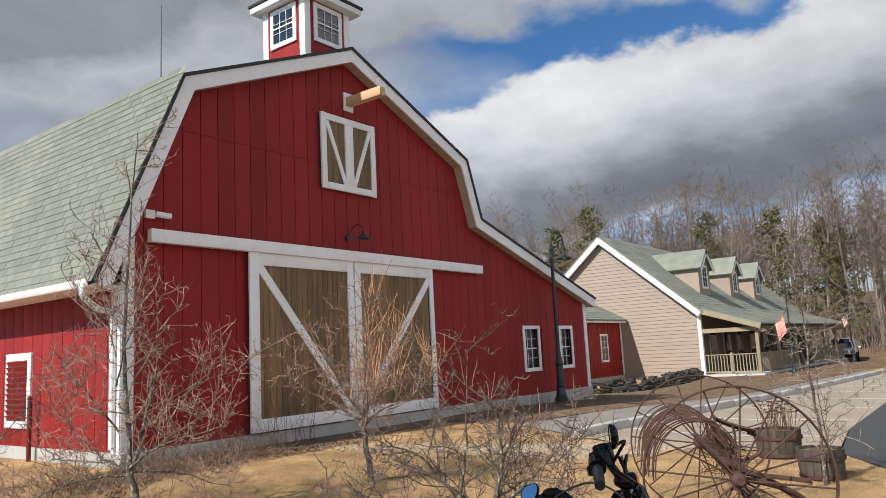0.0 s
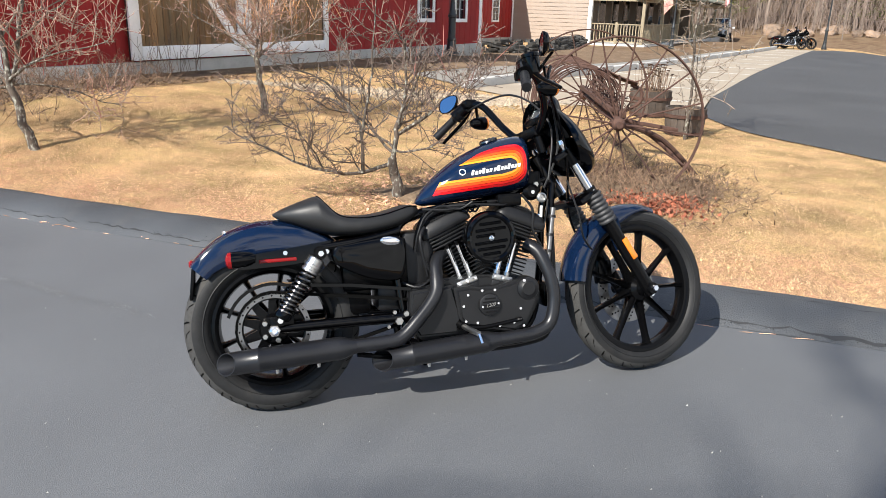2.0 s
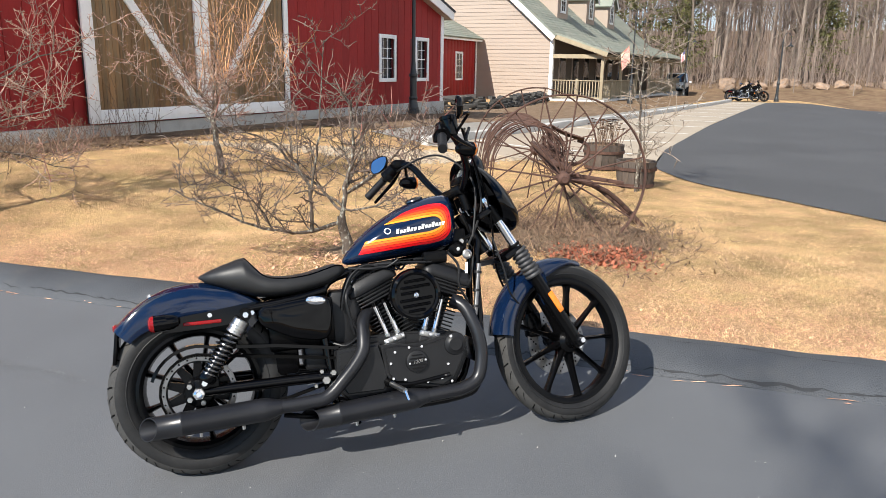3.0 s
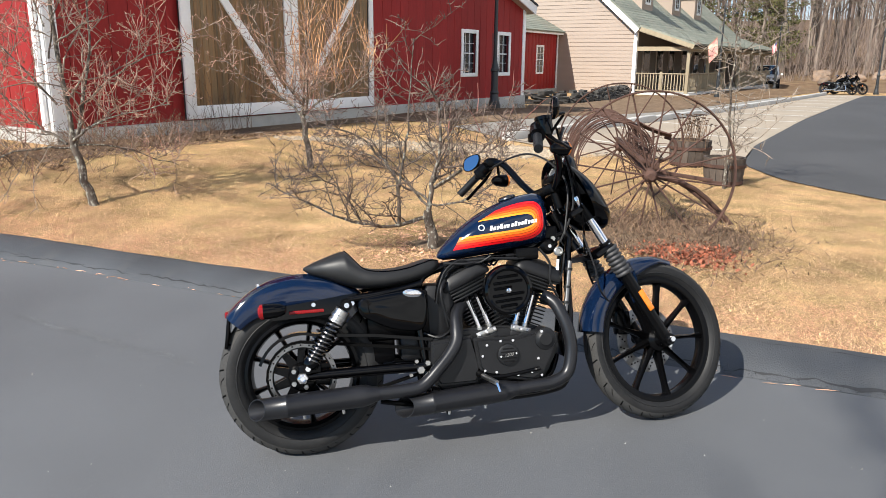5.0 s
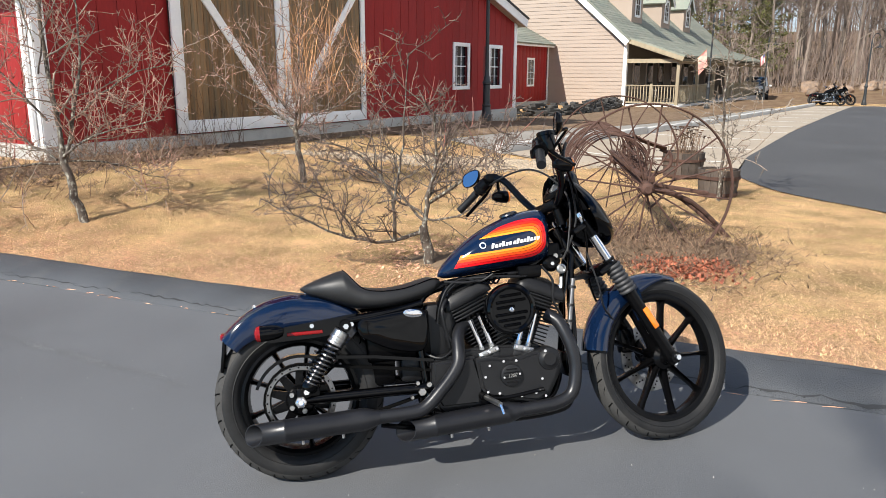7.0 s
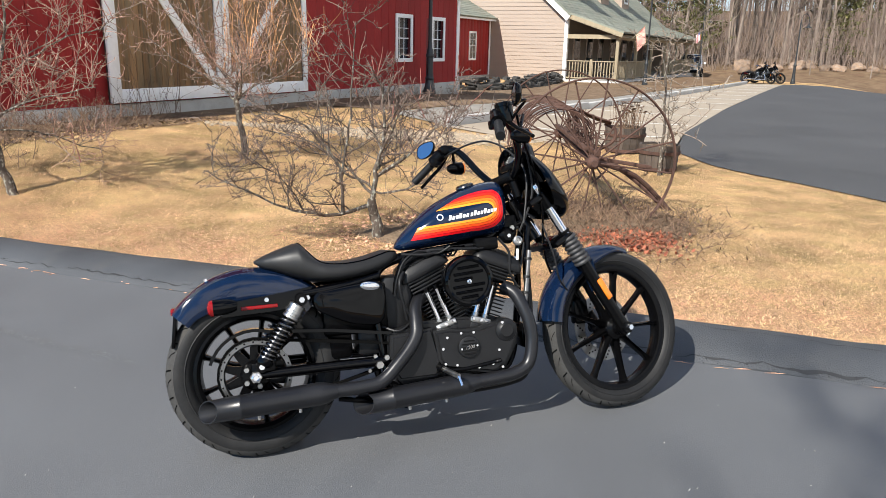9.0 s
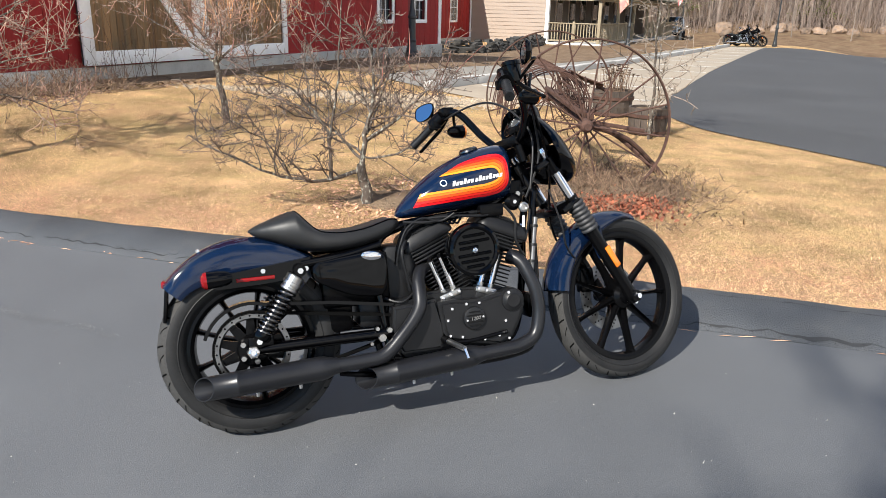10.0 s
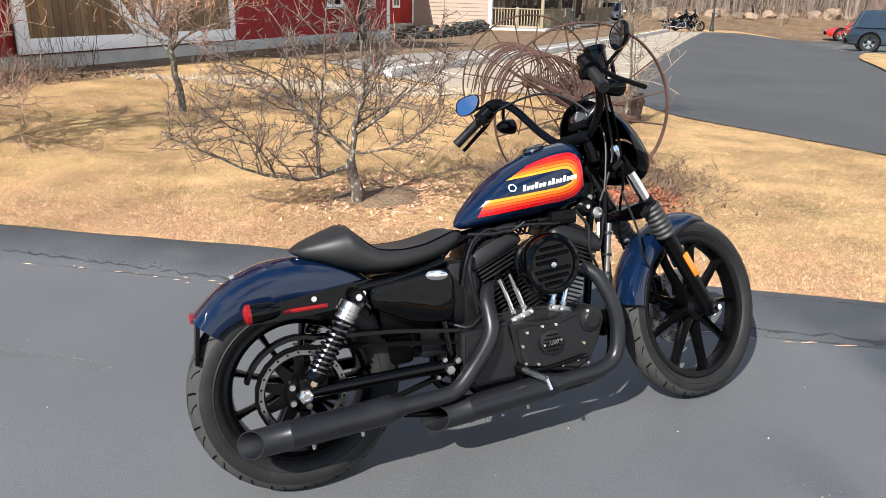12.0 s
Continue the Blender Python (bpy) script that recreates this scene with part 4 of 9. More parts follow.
    for yc in (40.9, 46.5, 51.6):
        xf, w_, zb, ze, za = -13.1, 0.92, 4.1, 5.75, 6.62
        dm = part("dormer", P3([(xf, yc - w_, zb), (xf, yc + w_, zb), (xf, yc + w_, ze), (xf, yc, za), (xf, yc - w_, ze)], (-3.4, 0, 0)), CREAM, h, "cream dormer", smooth=False)
        for s in (-1, 1):
            a_, b_ = Vector((xf + 0.25, yc, za + 0.1)), Vector((xf + 0.25, yc + s * (w_ + 0.25), ze - 0.13))
            dd = (b_ - a_).normalized(); nn = Vector((0, -dd.z * s, dd.y * s))
            part("dormer_roof", P3([a_, b_, b_ - nn * 0.09, a_ - nn * 0.09], (-3.6, 0, 0)), SHINGLE, dm, smooth=False)
            part("dormer_trim", P3([a_ - nn * 0.09, b_ - nn * 0.09, b_ - nn * 0.25, a_ - nn * 0.25], (-0.04, 0, 0)), WHITE_TRIM, dm, smooth=False)
        make_window(h, (yc - 0.36, yc + 0.36, 4.62, 5.72), "x", xf + 0.01, 2, 4, deep=False, trim=0.1)
    return h


house = make_house()


def make_link():
    k = thing("link_building", "low red link building with green roof between barn and house", "annexe", pose(0, 0, 0))
    X = -16.25
    part("wall", B((X - 0.1, 28.2, 1.5), (0.16, 16.4, 3.0)), BARN_BACK, k, smooth=False)
    for i in range(40):
        part("board", B((X - 0.01, 22.0 + 0.36 * i, 1.5), (0.022, 0.348, 2.9), None, 0.003), BARN_RED, k)
    part("corner_board", B((X + 0.012, HY - 0.12, 1.5), (0.03, 0.14, 2.9)), WHITE_TRIM, k)
    part("fascia", B((X + 0.32, 28.2, 2.92), (0.04, 16.4, 0.16)), WHITE_TRIM, k)
    part("soffit", B((X + 0.16, 28.2, 2.86), (0.3, 16.4, 0.02)), WHITE_TRIM, k)
    a, b = Vector((X + 0.42, 20.2, 2.98)), Vector((X - 3.2, 20.2, 4.9))
    d = (b - a).normalized(); nrm = Vector((d.z, 0, -d.x))
    part("roof_slab", P3([a, b, b - nrm * 0.06, a - nrm * 0.06], (0, HY - 20.3, 0)), SHINGLE, k, smooth=False)
    for i in range(17):
        p = a + d * 0.22 * i
        part("shingle_course", P3([p + nrm * 0.014, p + d * 0.24 + nrm * 0.004, p + d * 0.24, p], (0, HY - 20.3, 0)), SHINGLE, k, smooth=False)
    part("foundation", B((X - 0.02, 28.2, 0.02), (0.16, 16.4, 0.3)), CONCRETE, k)
    make_window(k, (33.95, 34.65, 0.98, 2.22), "x", X, 2, 4, deep=False)


make_link()

# ---- the parked motorcycle ----
def share(name, me, parent, m):
    ob = new(name, me)
    ob.parent = parent
    ob.matrix_basis = m
    return ob


def rot_y(deg):
    return pose(0, 0, 0, 0, deg, 0)


def make_wheel(bike, name, label, m, R, W, rr, right_hub):
    """A nine-spoke cast wheel with its tyre, axle along y, centre at the origin of m."""
    w = W / 2
    rim_prof = [(rr + 0.010, -w * 0.66), (rr - 0.006, -w * 0.70), (rr - 0.020, -w * 0.60), (rr - 0.026, -w * 0.22), (rr - 0.026, w * 0.22), (rr - 0.020, w * 0.60), (rr - 0.006, w * 0.70), (rr + 0.010, w * 0.66), (rr + 0.004, w * 0.2), (rr + 0.004, -w * 0.2)]
    wheel = part(name, Lt(rim_prof, axis=(0, 1, 0), n=64, closed=True), SATIN_BLACK, bike, label)
    wheel.matrix_basis = m
    h = R - rr
    half = [(rr + 0.002, 0.50), (rr + 0.008, 0.70), (rr + h * 0.28, 0.93), (rr + h * 0.50, 1.0), (rr + h * 0.70, 0.95), (rr + h * 0.86, 0.78), (rr + h * 0.95, 0.52), (rr + h * 0.99, 0.26), (R, 0.0)]
    prof = [(r, -f * w) for r, f in half] + [(r, f * w) for r, f in half[-2::-1]]
    ty = part("tyre", Lt(prof, axis=(0, 1, 0), n=72, closed=True), RUBBER, wheel, "black rubber tyre with slanted tread grooves")
    band_ = [(r + 0.0007, f) for r, f in half if f < 0.96 and r > rr + h * 0.6]
    part("tread", Lt([(r, -f * w) for r, f in band_] + [(r, f * w) for r, f in band_[-2::-1]], axis=(0, 1, 0), n=72), TREAD_RUBBER, ty, "dusty grey tread")
    bm = bmesh.new()
    fs, rs = [f for _, f in half[:2:-1]], [r for r, _ in half[:2:-1]]
    n = 17 if R < 0.327 else 19
    for side in (-1, 1):
        for k in range(n):
            for f0, f1, sl, wd, ph in ((0.06, 0.46, 0.21, 0.0034, 0.0), (0.46, 0.88, 0.035, 0.0034, 0.21 * n / (2 * math.pi)), (0.62, 0.90, 0.10, 0.0028, 0.12)):
                a0 = 2 * math.pi * (k + ph + (0.5 if side > 0 else 0)) / n
                last = None
                for q in range(5):
                    f = f0 + (f1 - f0) * q / 4
                    r = float(np.interp(f, fs, rs)) + 0.0021
                    a = a0 + sl * q / 4
                    pair = [bm.verts.new((r * math.sin(a + s * wd / R), side * f * w, r * math.cos(a + s * wd / R))) for s in (-1, 1)]
                    if last:
                        bm.faces.new((last[0], last[1], pair[1], pair[0]))
                    last = pair
    part("tread_groove", bm, GROOVE, ty)["kind"] = "stuff"
    # raised sidewall rings
    for side in (-1, 1):
        part("sidewall_rib", Lt([(rr + h * 0.33 + 0.003 * math.cos(a), side * (w * 0.955 + 0.002 * math.sin(a))) for a in (0, 1.57, 3.14, 4.71)], axis=(0, 1, 0), n=64, closed=True), RUBBER, ty)
    hub = part("hub", Lt([(0.001, -0.075), (0.032, -0.075), (0.034, -0.055), (0.052, -0.04), (0.046, 0.0), (0.052, 0.04), (0.034, 0.055), (0.032, 0.075), (0.001, 0.075)], axis=(0, 1, 0), n=32), SATIN_BLACK, wheel)
    for s_ in (-1, 1):
        part("hub_bearing", Lt([(0.022, 0.0), (0.027, 0.003), (0.027, 0.010), (0.018, 0.014), (0.001, 0.014)], c=(0, s_ * 0.068, 0), axis=(0, s_, 0), n=24), DISC_STEEL, hub)
    bm = bmesh.new()
    L_ = rr - 0.018
    rows = []
    for z, t, dp in ((0.035, 0.0165, 0.036), (0.08, 0.0115, 0.028), (0.5 * L_, 0.0088, 0.024), (L_ - 0.045, 0.0082, 0.021), (L_ - 0.012, 0.0105, 0.024), (L_, 0.016, 0.028)):
        rows.append([(-t, -dp * 0.55, z), (-t * 0.45, -dp, z), (0, -dp * 0.66, z), (t * 0.45, -dp, z), (t, -dp * 0.55, z), (t, dp * 0.55, z), (t * 0.45, dp, z), (0, dp * 0.66, z), (-t * 0.45, dp, z), (-t, dp * 0.55, z)])
    sections(bm, rows)
    me = finish("spoke", bm, SATIN_BLACK)
    for k in range(9):
        share("spoke", me, wheel, rot_y(40 * k + 12))
    return wheel


def bolt(parent, c, axis=(0, -1, 0), r=0.007, h=0.006, m=None, name="bolt"):
    d = Vector(axis).normalized()
    return part(name, C(Vector(c), Vector(c) + d * h, r, r * 0.9, 6), m or STEEL, parent)


def make_bike():
    lean, yaw, climb = -14.0, 43.0, -2.0
    base = Matrix.Translation((-1.8897, 1.7115, -0.0223)) @ pose(0, 0, 0, 0, 0, yaw) @ pose(0, 0, 0, 0, climb, 0) @ pose(0, 0, 0, lean, 0, 0)
    bike = thing("motorcycle", "dark blue motorcycle with striped tank leaning on its side stand", "motorcycle", base)
    axis_pt, axis_dir = Vector((1.182, 0, 0.78)), Vector((-0.5, 0, 0.8660254))
    STEER = Matrix.Translation(axis_pt) @ Matrix.Rotation(radians(18), 4, axis_dir) @ Matrix.Translation(-axis_pt)

    fork_pt = axis_pt + Vector((0.033, 0, 0))
    FORK = Matrix.Translation(fork_pt) @ Matrix.Rotation(radians(12), 4, axis_dir) @ Matrix.Translation(-fork_pt)
    BAR_PARTS = ("handlebar", "mirror_housing", "front_indicator", "riser", "bar_clamp", "clutch_cable", "throttle_cable")

    def sp(name, bm, material, label="", parent=None):
        """A part that turns with the fork or with the handlebar."""
        ob = part(name, bm, material, parent or bike, label)
        if not parent:
            ob.matrix_basis = STEER if name in BAR_PARTS else FORK
        return ob

    # wheels
    rear = make_wheel(bike, "rear_wheel", "black cast rear wheel", pose(0, 0, 0.323), 0.332, 0.150, 0.224, True)
    front = make_wheel(bike, "front_wheel", "black cast front wheel", FORK @ pose(1.553, 0, 0.317), 0.347, 0.100, 0.270, False)
    # rear pulley: dark wheel with a bright toothed rim and five bolts
    pul = part("pulley", Lt([(0.136, -0.112), (0.136, -0.088), (0.118, -0.086), (0.112, -0.100), (0.118, -0.112)], axis=(0, 1, 0), n=60, closed=True), DISC_STEEL, rear, "steel pulley rim")
    for k in range(24):
        a = math.radians(15 * k)
        bolt(pul, (0.127 * math.sin(a), -0.112, 0.127 * math.cos(a)), r=0.004, h=0.0015, m=GROOVE, name="rim_hole")
    me = finish("pulley_arm", P3([(-0.022, -0.098, 0.03), (0.022, -0.098, 0.03), (0.012, -0.098, 0.118), (-0.012, -0.098, 0.118)], (0, 0.014, 0)), SATIN_BLACK)
    for k in range(10):
        share("pulley_arm", me, pul, rot_y(36 * k))
    part("pulley_hub", Lt([(0.001, -0.118), (0.05, -0.116), (0.058, -0.10), (0.058, -0.06), (0.001, -0.06)], axis=(0, 1, 0), n=28), SATIN_BLACK, pul)
    for k in range(5):
        a = math.radians(72 * k + 20)
        bolt(pul, (0.042 * math.sin(a), -0.118, 0.042 * math.cos(a)), r=0.011, h=0.012, m=STEEL)
    # belt: upper and lower run, and the guard over it
    def band(pts, half, y0, y1, nm, material):
        rows = []
        P_ = [Vector((x, 0, z)) for x, z in pts]
        for i, p in enumerate(P_):
            d = (P_[min(i + 1, len(P_) - 1)] - P_[max(i - 1, 0)]).normalized()
            u = Vector((-d.z, 0, d.x)) * half
            rows.append([(p.x + u.x, y0, p.z + u.z), (p.x - u.x, y0, p.z - u.z), (p.x - u.x, y1, p.z - u.z), (p.x + u.x, y1, p.z + u.z)])
        return part(nm, sections(bmesh.new(), rows), material, bike)
    arc = [(0.138 * math.sin(math.radians(a)), 0.323 + 0.138 * math.cos(math.radians(a))) for a in range(0, -181, -15)]
    band([(0.52, 0.385), (0.25, 0.425)] + arc + [(0.25, 0.235), (0.52, 0.300)], 0.005, -0.112, -0.086, "drive_belt", GROOVE)
    garc = [(0.172 * math.sin(math.radians(a)), 0.323 + 0.172 * math.cos(math.radians(a))) for a in range(20, -80, -10)]
    band([(0.53, 0.425), (0.30, 0.462)] + garc, 0.006, -0.118, -0.075, "belt_guard", GLOSS_BLACK)
    # swing arm, axle end
    for s in (-1, 1):
        part("swing_arm", T([(0.56, s * 0.115, 0.315), (0.40, s * 0.125, 0.322), (0.06, s * 0.128, 0.326), (-0.02, s * 0.128, 0.323)], 0.021, 10, 5), GLOSS_BLACK, bike)
        ax = part("axle_nut", C((0, s * 0.125, 0.323), (0, s * 0.158, 0.323), 0.024, 0.022, 6), STEEL, bike)
        part("axle_end", Lt([(0.018, 0.0), (0.018, 0.012), (0.011, 0.014), (0.009, 0.006), (0.001, 0.006)], c=(0, s * 0.156, 0.323), axis=(0, s, 0), n=18), CHROME, ax)
        part("adjuster_plate", B((0.03, s * 0.136, 0.345), (0.09, 0.012, 0.06), None, 0.008), SATIN_BLACK, bike)
        # shock absorber
        a, b = Vector((0.190, s * 0.150, 0.597)), Vector((0.024, s * 0.150, 0.362))
        d = (b - a).normalized(); u, v, _ = frame_at(d)
        sh = part("shock_absorber", T([a + d * 0.02, b], 0.017, 12, 0), SATIN_BLACK, bike, "rear shock absorber with chrome spring")
        part("shock_sleeve", Lt([(0.026, 0.022), (0.031, 0.026), (0.031, 0.048), (0.034, 0.050), (0.034, 0.060), (0.031, 0.062), (0.031, 0.070), (0.034, 0.072), (0.034, 0.080), (0.026, 0.084)], c=a, axis=d, n=24), STEEL, sh)
        ln = (b - a).length - 0.09
        part("spring", T([a + d * (0.082 + (ln - 0.022) * (k / 110) ** 0.93) + (u * math.cos(k * 2 * math.pi / 11) + v * math.sin(k * 2 * math.pi / 11)) * 0.0285 for k in range(111)], 0.0056, 8, 0), SHOCK_METAL, sh)
        part("spring_seat", Lt([(0.020, -0.018), (0.032, -0.014), (0.034, 0.0), (0.030, 0.012), (0.016, 0.020)], c=b - d * 0.02, axis=d, n=20), GLOSS_BLACK, sh)
        part("shock_body", C(a + d * 0.09, b - d * 0.01, 0.0205, 0.0205, 16), GLOSS_BLACK, sh)
        for p in (a, b):
            part("shock_eye", C(p - Vector((0, s * 0.018, 0)), p + Vector((0, s * 0.016, 0)), 0.022, 0.022, 18), SATIN_BLACK, sh)
            part("shock_bolt", C(p + Vector((0, s * 0.016, 0)), p + Vector((0, s * 0.026, 0)), 0.012, 0.011, 6), CHROME, sh)
    # rear fender
    rows = []
    for k in range(25):
        a = math.radians(48 - 92 * k / 24)          # from the tail over the top
        r = 0.392 + 0.014 * S01(k / 12)
        hw = 0.092 + 0.004 * math.sin(math.pi * k / 24)
        drop = 0.060 + 0.045 * S01(k / 10)
        c0 = Vector((-math.sin(a), 0, math.cos(a)))
        out, inn = [], []
        for q in range(15):
            t = -1 + 2 * q / 14
            if abs(t) < 0.62:
                y, dr = hw * t / 0.62 * 0.92, 0.022 * (t / 0.62) ** 2
            else:
                e = (abs(t) - 0.62) / 0.38
                y, dr = math.copysign(hw * (0.92 + 0.08 * min(1, e * 2)), t), 0.022 + drop * e
            out.append(Vector((0, y, 0.323)) + c0 * (r - dr))
            inn.append(Vector((0, y * 0.965, 0.323)) + c0 * (r - dr - 0.005))
        rows.append(out + inn[::-1])
    part("rear_fender", sections(bmesh.new(), rows), BLUE_PAINT, bike, "dark blue rear fender")
    for s in (-1, 1):
        # strut, reflector, indicator
        st = [(0.235, 0.640), (0.20, 0.570), (0.06, 0.560), (-0.10, 0.556), (-0.135, 0.578), (-0.115, 0.604), (0.05, 0.620)]
        ob = part("fender_strut", P3([(x, s * 0.098, z) for x, z in st], (0, s * 0.030, 0)), GLOSS_BLACK, bike)
        part("reflector", B((0.034, s * 0.131, 0.582), (0.136, 0.008, 0.0135), None, 0.003), RED_LENS, ob, "red reflector strip")
        for x, z in ((0.062, 0.607), (0.215, 0.60)):
            bolt(ob, (x, s * 0.128, z), (0, s, 0), 0.010, 0.008, CHROME)
        stalk = part("rear_indicator", Lt([(0.001, 0.0), (0.016, 0.002), (0.026, 0.02), (0.030, 0.05), (0.031, 0.085)], c=(-0.045, s * 0.168, 0.600), axis=(-1, 0, -0.03), n=20), GLOSS_BLACK, bike, "bullet indicator with red lens")
        part("lens", Lt([(0.031, 0.0), (0.029, 0.012), (0.018, 0.020), (0.001, 0.022)], c=(-0.130, s * 0.168, 0.5975), axis=(-1, 0, -0.03), n=20), RED_LENS, stalk)
        part("stalk", C((-0.09, s * 0.12, 0.60), (-0.09, s * 0.15, 0.60), 0.010, 0.010, 10), GLOSS_BLACK, stalk)
    part("plate_bracket", B((-0.350, -0.03, 0.470), (0.012, 0.10, 0.12), pose(0, 0, 0, 0, 8, 0), 0.003), SATIN_BLACK, bike)
    part("tail_lamp", B((-0.283, 0.0, 0.585), (0.018, 0.07, 0.026), None, 0.006), RED_LENS, bike)
    bolt(bike, (-0.155, -0.02, 0.690), (-0.3, 0, 1), 0.008, 0.010, CHROME)
    bolt(bike, (0.055, -0.02, 0.728), (0, 0, 1), 0.012, 0.016, CHROME)
    # seat: a padded saddle whose tail rises to a crest, with a welted inset panel
    prof = curve_points([(0.028, 0.742, 0.750), (0.060, 0.720, 0.766), (0.110, 0.702, 0.784), (0.160, 0.680, 0.800), (0.190, 0.668, 0.8075), (0.206, 0.663, 0.803), (0.236, 0.653, 0.772), (0.268, 0.649, 0.744), (0.310, 0.646, 0.730), (0.37, 0.647, 0.725), (0.44, 0.654, 0.731), (0.51, 0.668, 0.748), (0.550, 0.684, 0.756), (0.578, 0.702, 0.748), (0.590, 0.716, 0.734)], 3)
    hws = [(0.028, 0.030), (0.060, 0.072), (0.11, 0.104), (0.16, 0.124), (0.206, 0.137), (0.29, 0.146), (0.36, 0.141), (0.44, 0.124), (0.52, 0.100), (0.565, 0.082), (0.59, 0.058)]

    def seat_point(x, lo, hi, hw, a):
        y = hw * math.copysign(abs(math.cos(a)) ** 0.62, math.cos(a))
        z = (lo + hi) / 2 + (hi - lo) / 2 * math.copysign(abs(math.sin(a)) ** 0.8, math.sin(a))
        if math.sin(a) > 0.25 and x > 0.2:
            z += (0.012 * (abs(y) / hw) ** 2 - 0.006) * S01((x - 0.2) / 0.08)
        return (x, y, z)
    rows, edge = [], {-1: [], 1: []}
    for p in prof:
        hw = float(np.interp(p.x, [q[0] for q in hws], [q[1] for q in hws]))
        rows.append([seat_point(p.x, p.y, p.z, hw, 2 * math.pi * q / 28) for q in range(28)])
        if 0.20 < p.x < 0.585:
            a = math.radians(86 - 46 * S01((p.x - 0.20) / 0.09) - 6 * S01((p.x - 0.3) / 0.2))
            for s in (-1, 1):
                q = seat_point(p.x, p.y, p.z, hw, a)
                edge[s].append((q[0], s * q[1] * 1.004, q[2] + 0.0008))
    seat = part("seat", sections(bmesh.new(), rows), LEATHER, bike, "black vinyl solo seat with a raised tail")
    for s in (-1, 1):
        part("piping", T(edge[s], 0.0030, 6, 0), GLOSS_BLACK, seat)
    # tank
    tk = curve_points([(0.590, 0.752, 0.764), (0.615, 0.742, 0.800), (0.68, 0.742, 0.862), (0.76, 0.748, 0.918), (0.85, 0.756, 0.962), (0.93, 0.765, 0.989), (1.0, 0.775, 1.001), (1.036, 0.782, 1.000), (1.058, 0.796, 0.986), (1.064, 0.822, 0.955)], 4)
    tw = curve_points([(0.590, 0.014, 0), (0.615, 0.046, 0), (0.68, 0.082, 0), (0.76, 0.108, 0), (0.85, 0.125, 0), (0.93, 0.133, 0), (1.0, 0.132, 0), (1.036, 0.121, 0), (1.058, 0.086, 0), (1.064, 0.05, 0)], 4)
    TX = [p.x for p in tk]

    def tank_y(x, z):
        lo, hi, hw = (float(np.interp(x, TX, v)) for v in ([p.y for p in tk], [p.z for p in tk], [p.y for p in tw]))
        mid = lo + (hi - lo) * 0.46
        f = (z - mid) / ((hi - mid) if z > mid else (mid - lo))
        return hw * max(0.0, 1 - min(1, abs(f)) ** 2.5) ** (1 / 2.3)
    rows = []
    for p, q in zip(tk, tw):
        lo, hi = p.y, p.z
        mid = lo + (hi - lo) * 0.46
        zs = [lo + (hi - lo) * (0.5 - 0.5 * math.cos(math.pi * k / 14)) for k in range(15)]
        rows.append([(p.x, -tank_y(p.x, z), z) for z in zs] + [(p.x, tank_y(p.x, z), z) for z in zs[-2:0:-1]])
    tank = part("fuel_tank", sections(bmesh.new(), rows), BLUE_PAINT, bike, "dark blue fuel tank with red to yellow stripes")
    cap = part("filler_cap", Lt([(0.037, 0.0), (0.039, 0.004), (0.037, 0.010), (0.030, 0.0145), (0.012, 0.016), (0.001, 0.016)], c=(0.912, -0.006, 0.982), axis=(-0.25, -0.03, 1), n=32), SHOCK_METAL, tank, "smoked metal filler cap")

    def lerp2(a, b, t):
        return (a[0] + (b[0] - a[0]) * t, 0, a[1] + (b[1] - a[1]) * t)

    def stripe_line(t):
        lower = [lerp2((0.648 + (0.935 - 0.648) * k / 8, 0.779 + 0.024 * k / 8), (0.680 + (0.929 - 0.680) * k / 8, 0.832 + 0.020 * k / 8), t) for k in range(8)]
        bend = [lerp2(a, b, t) for a, b in (((0.935, 0.801), (0.929, 0.852)), ((0.992, 0.812), (0.958, 0.859)), ((1.024, 0.842), (0.980, 0.868)), ((1.031, 0.884), (0.987, 0.884)), ((1.024, 0.938), (0.981, 0.900)), ((1.000, 0.962), (0.962, 0.910)), ((0.970, 0.964), (0.932, 0.909)))]
        upper = [lerp2((0.970 - (0.970 - 0.838) * k / 5, 0.964 - 0.030 * (k / 5) ** 1.6), (0.932 - (0.932 - 0.757) * k / 5, 0.909 - 0.018 * k / 5), t) for k in range(1, 6)]
        return curve_points(lower + bend + upper, 4)
    for s in (-1, 1):
        for k, m_ in enumerate(STRIPES):
            t0, t1 = k / 5 + 0.008, (k + 1) / 5 - 0.014
            cols = [stripe_line(t0 + (t1 - t0) * j / 2) for j in range(3)]
            bm = bmesh.new()
            R_ = [[bm.verts.new((p.x, s * (tank_y(p.x, p.z) + 0.0012), p.z)) for p in line] for line in cols]
            for a, b in zip(R_, R_[1:]):
                bridge(bm, a, b, False)
            bmesh.ops.recalc_face_normals(bm, faces=bm.faces)
            part("stripe", bm, m_, tank)
        # maker's mark and lettering as plain white shapes
        x = 0.800
        rng = random.Random(3)
        for k in range(14):
            if k == 6:
                x += 0.004
            wd, hgt = 0.0098 + 0.0016 * rng.random(), (0.0205 if k in (0, 3, 7, 10) else 0.0145)
            z0 = 0.851 + 0.118 * (x - 0.800)
            bm = bmesh.new()
            v = [bm.verts.new((px_, s * (tank_y(px_, pz_) + 0.0016), pz_)) for px_, pz_ in ((x, z0), (x + wd, z0 + 0.001), (x + wd + 0.004, z0 + hgt), (x + 0.004, z0 + hgt))]
            bm.faces.new(v)
            part("letter_bar", bm, LETTER_WHITE, tank)
            x += wd + 0.0036
        bm = bmesh.new()
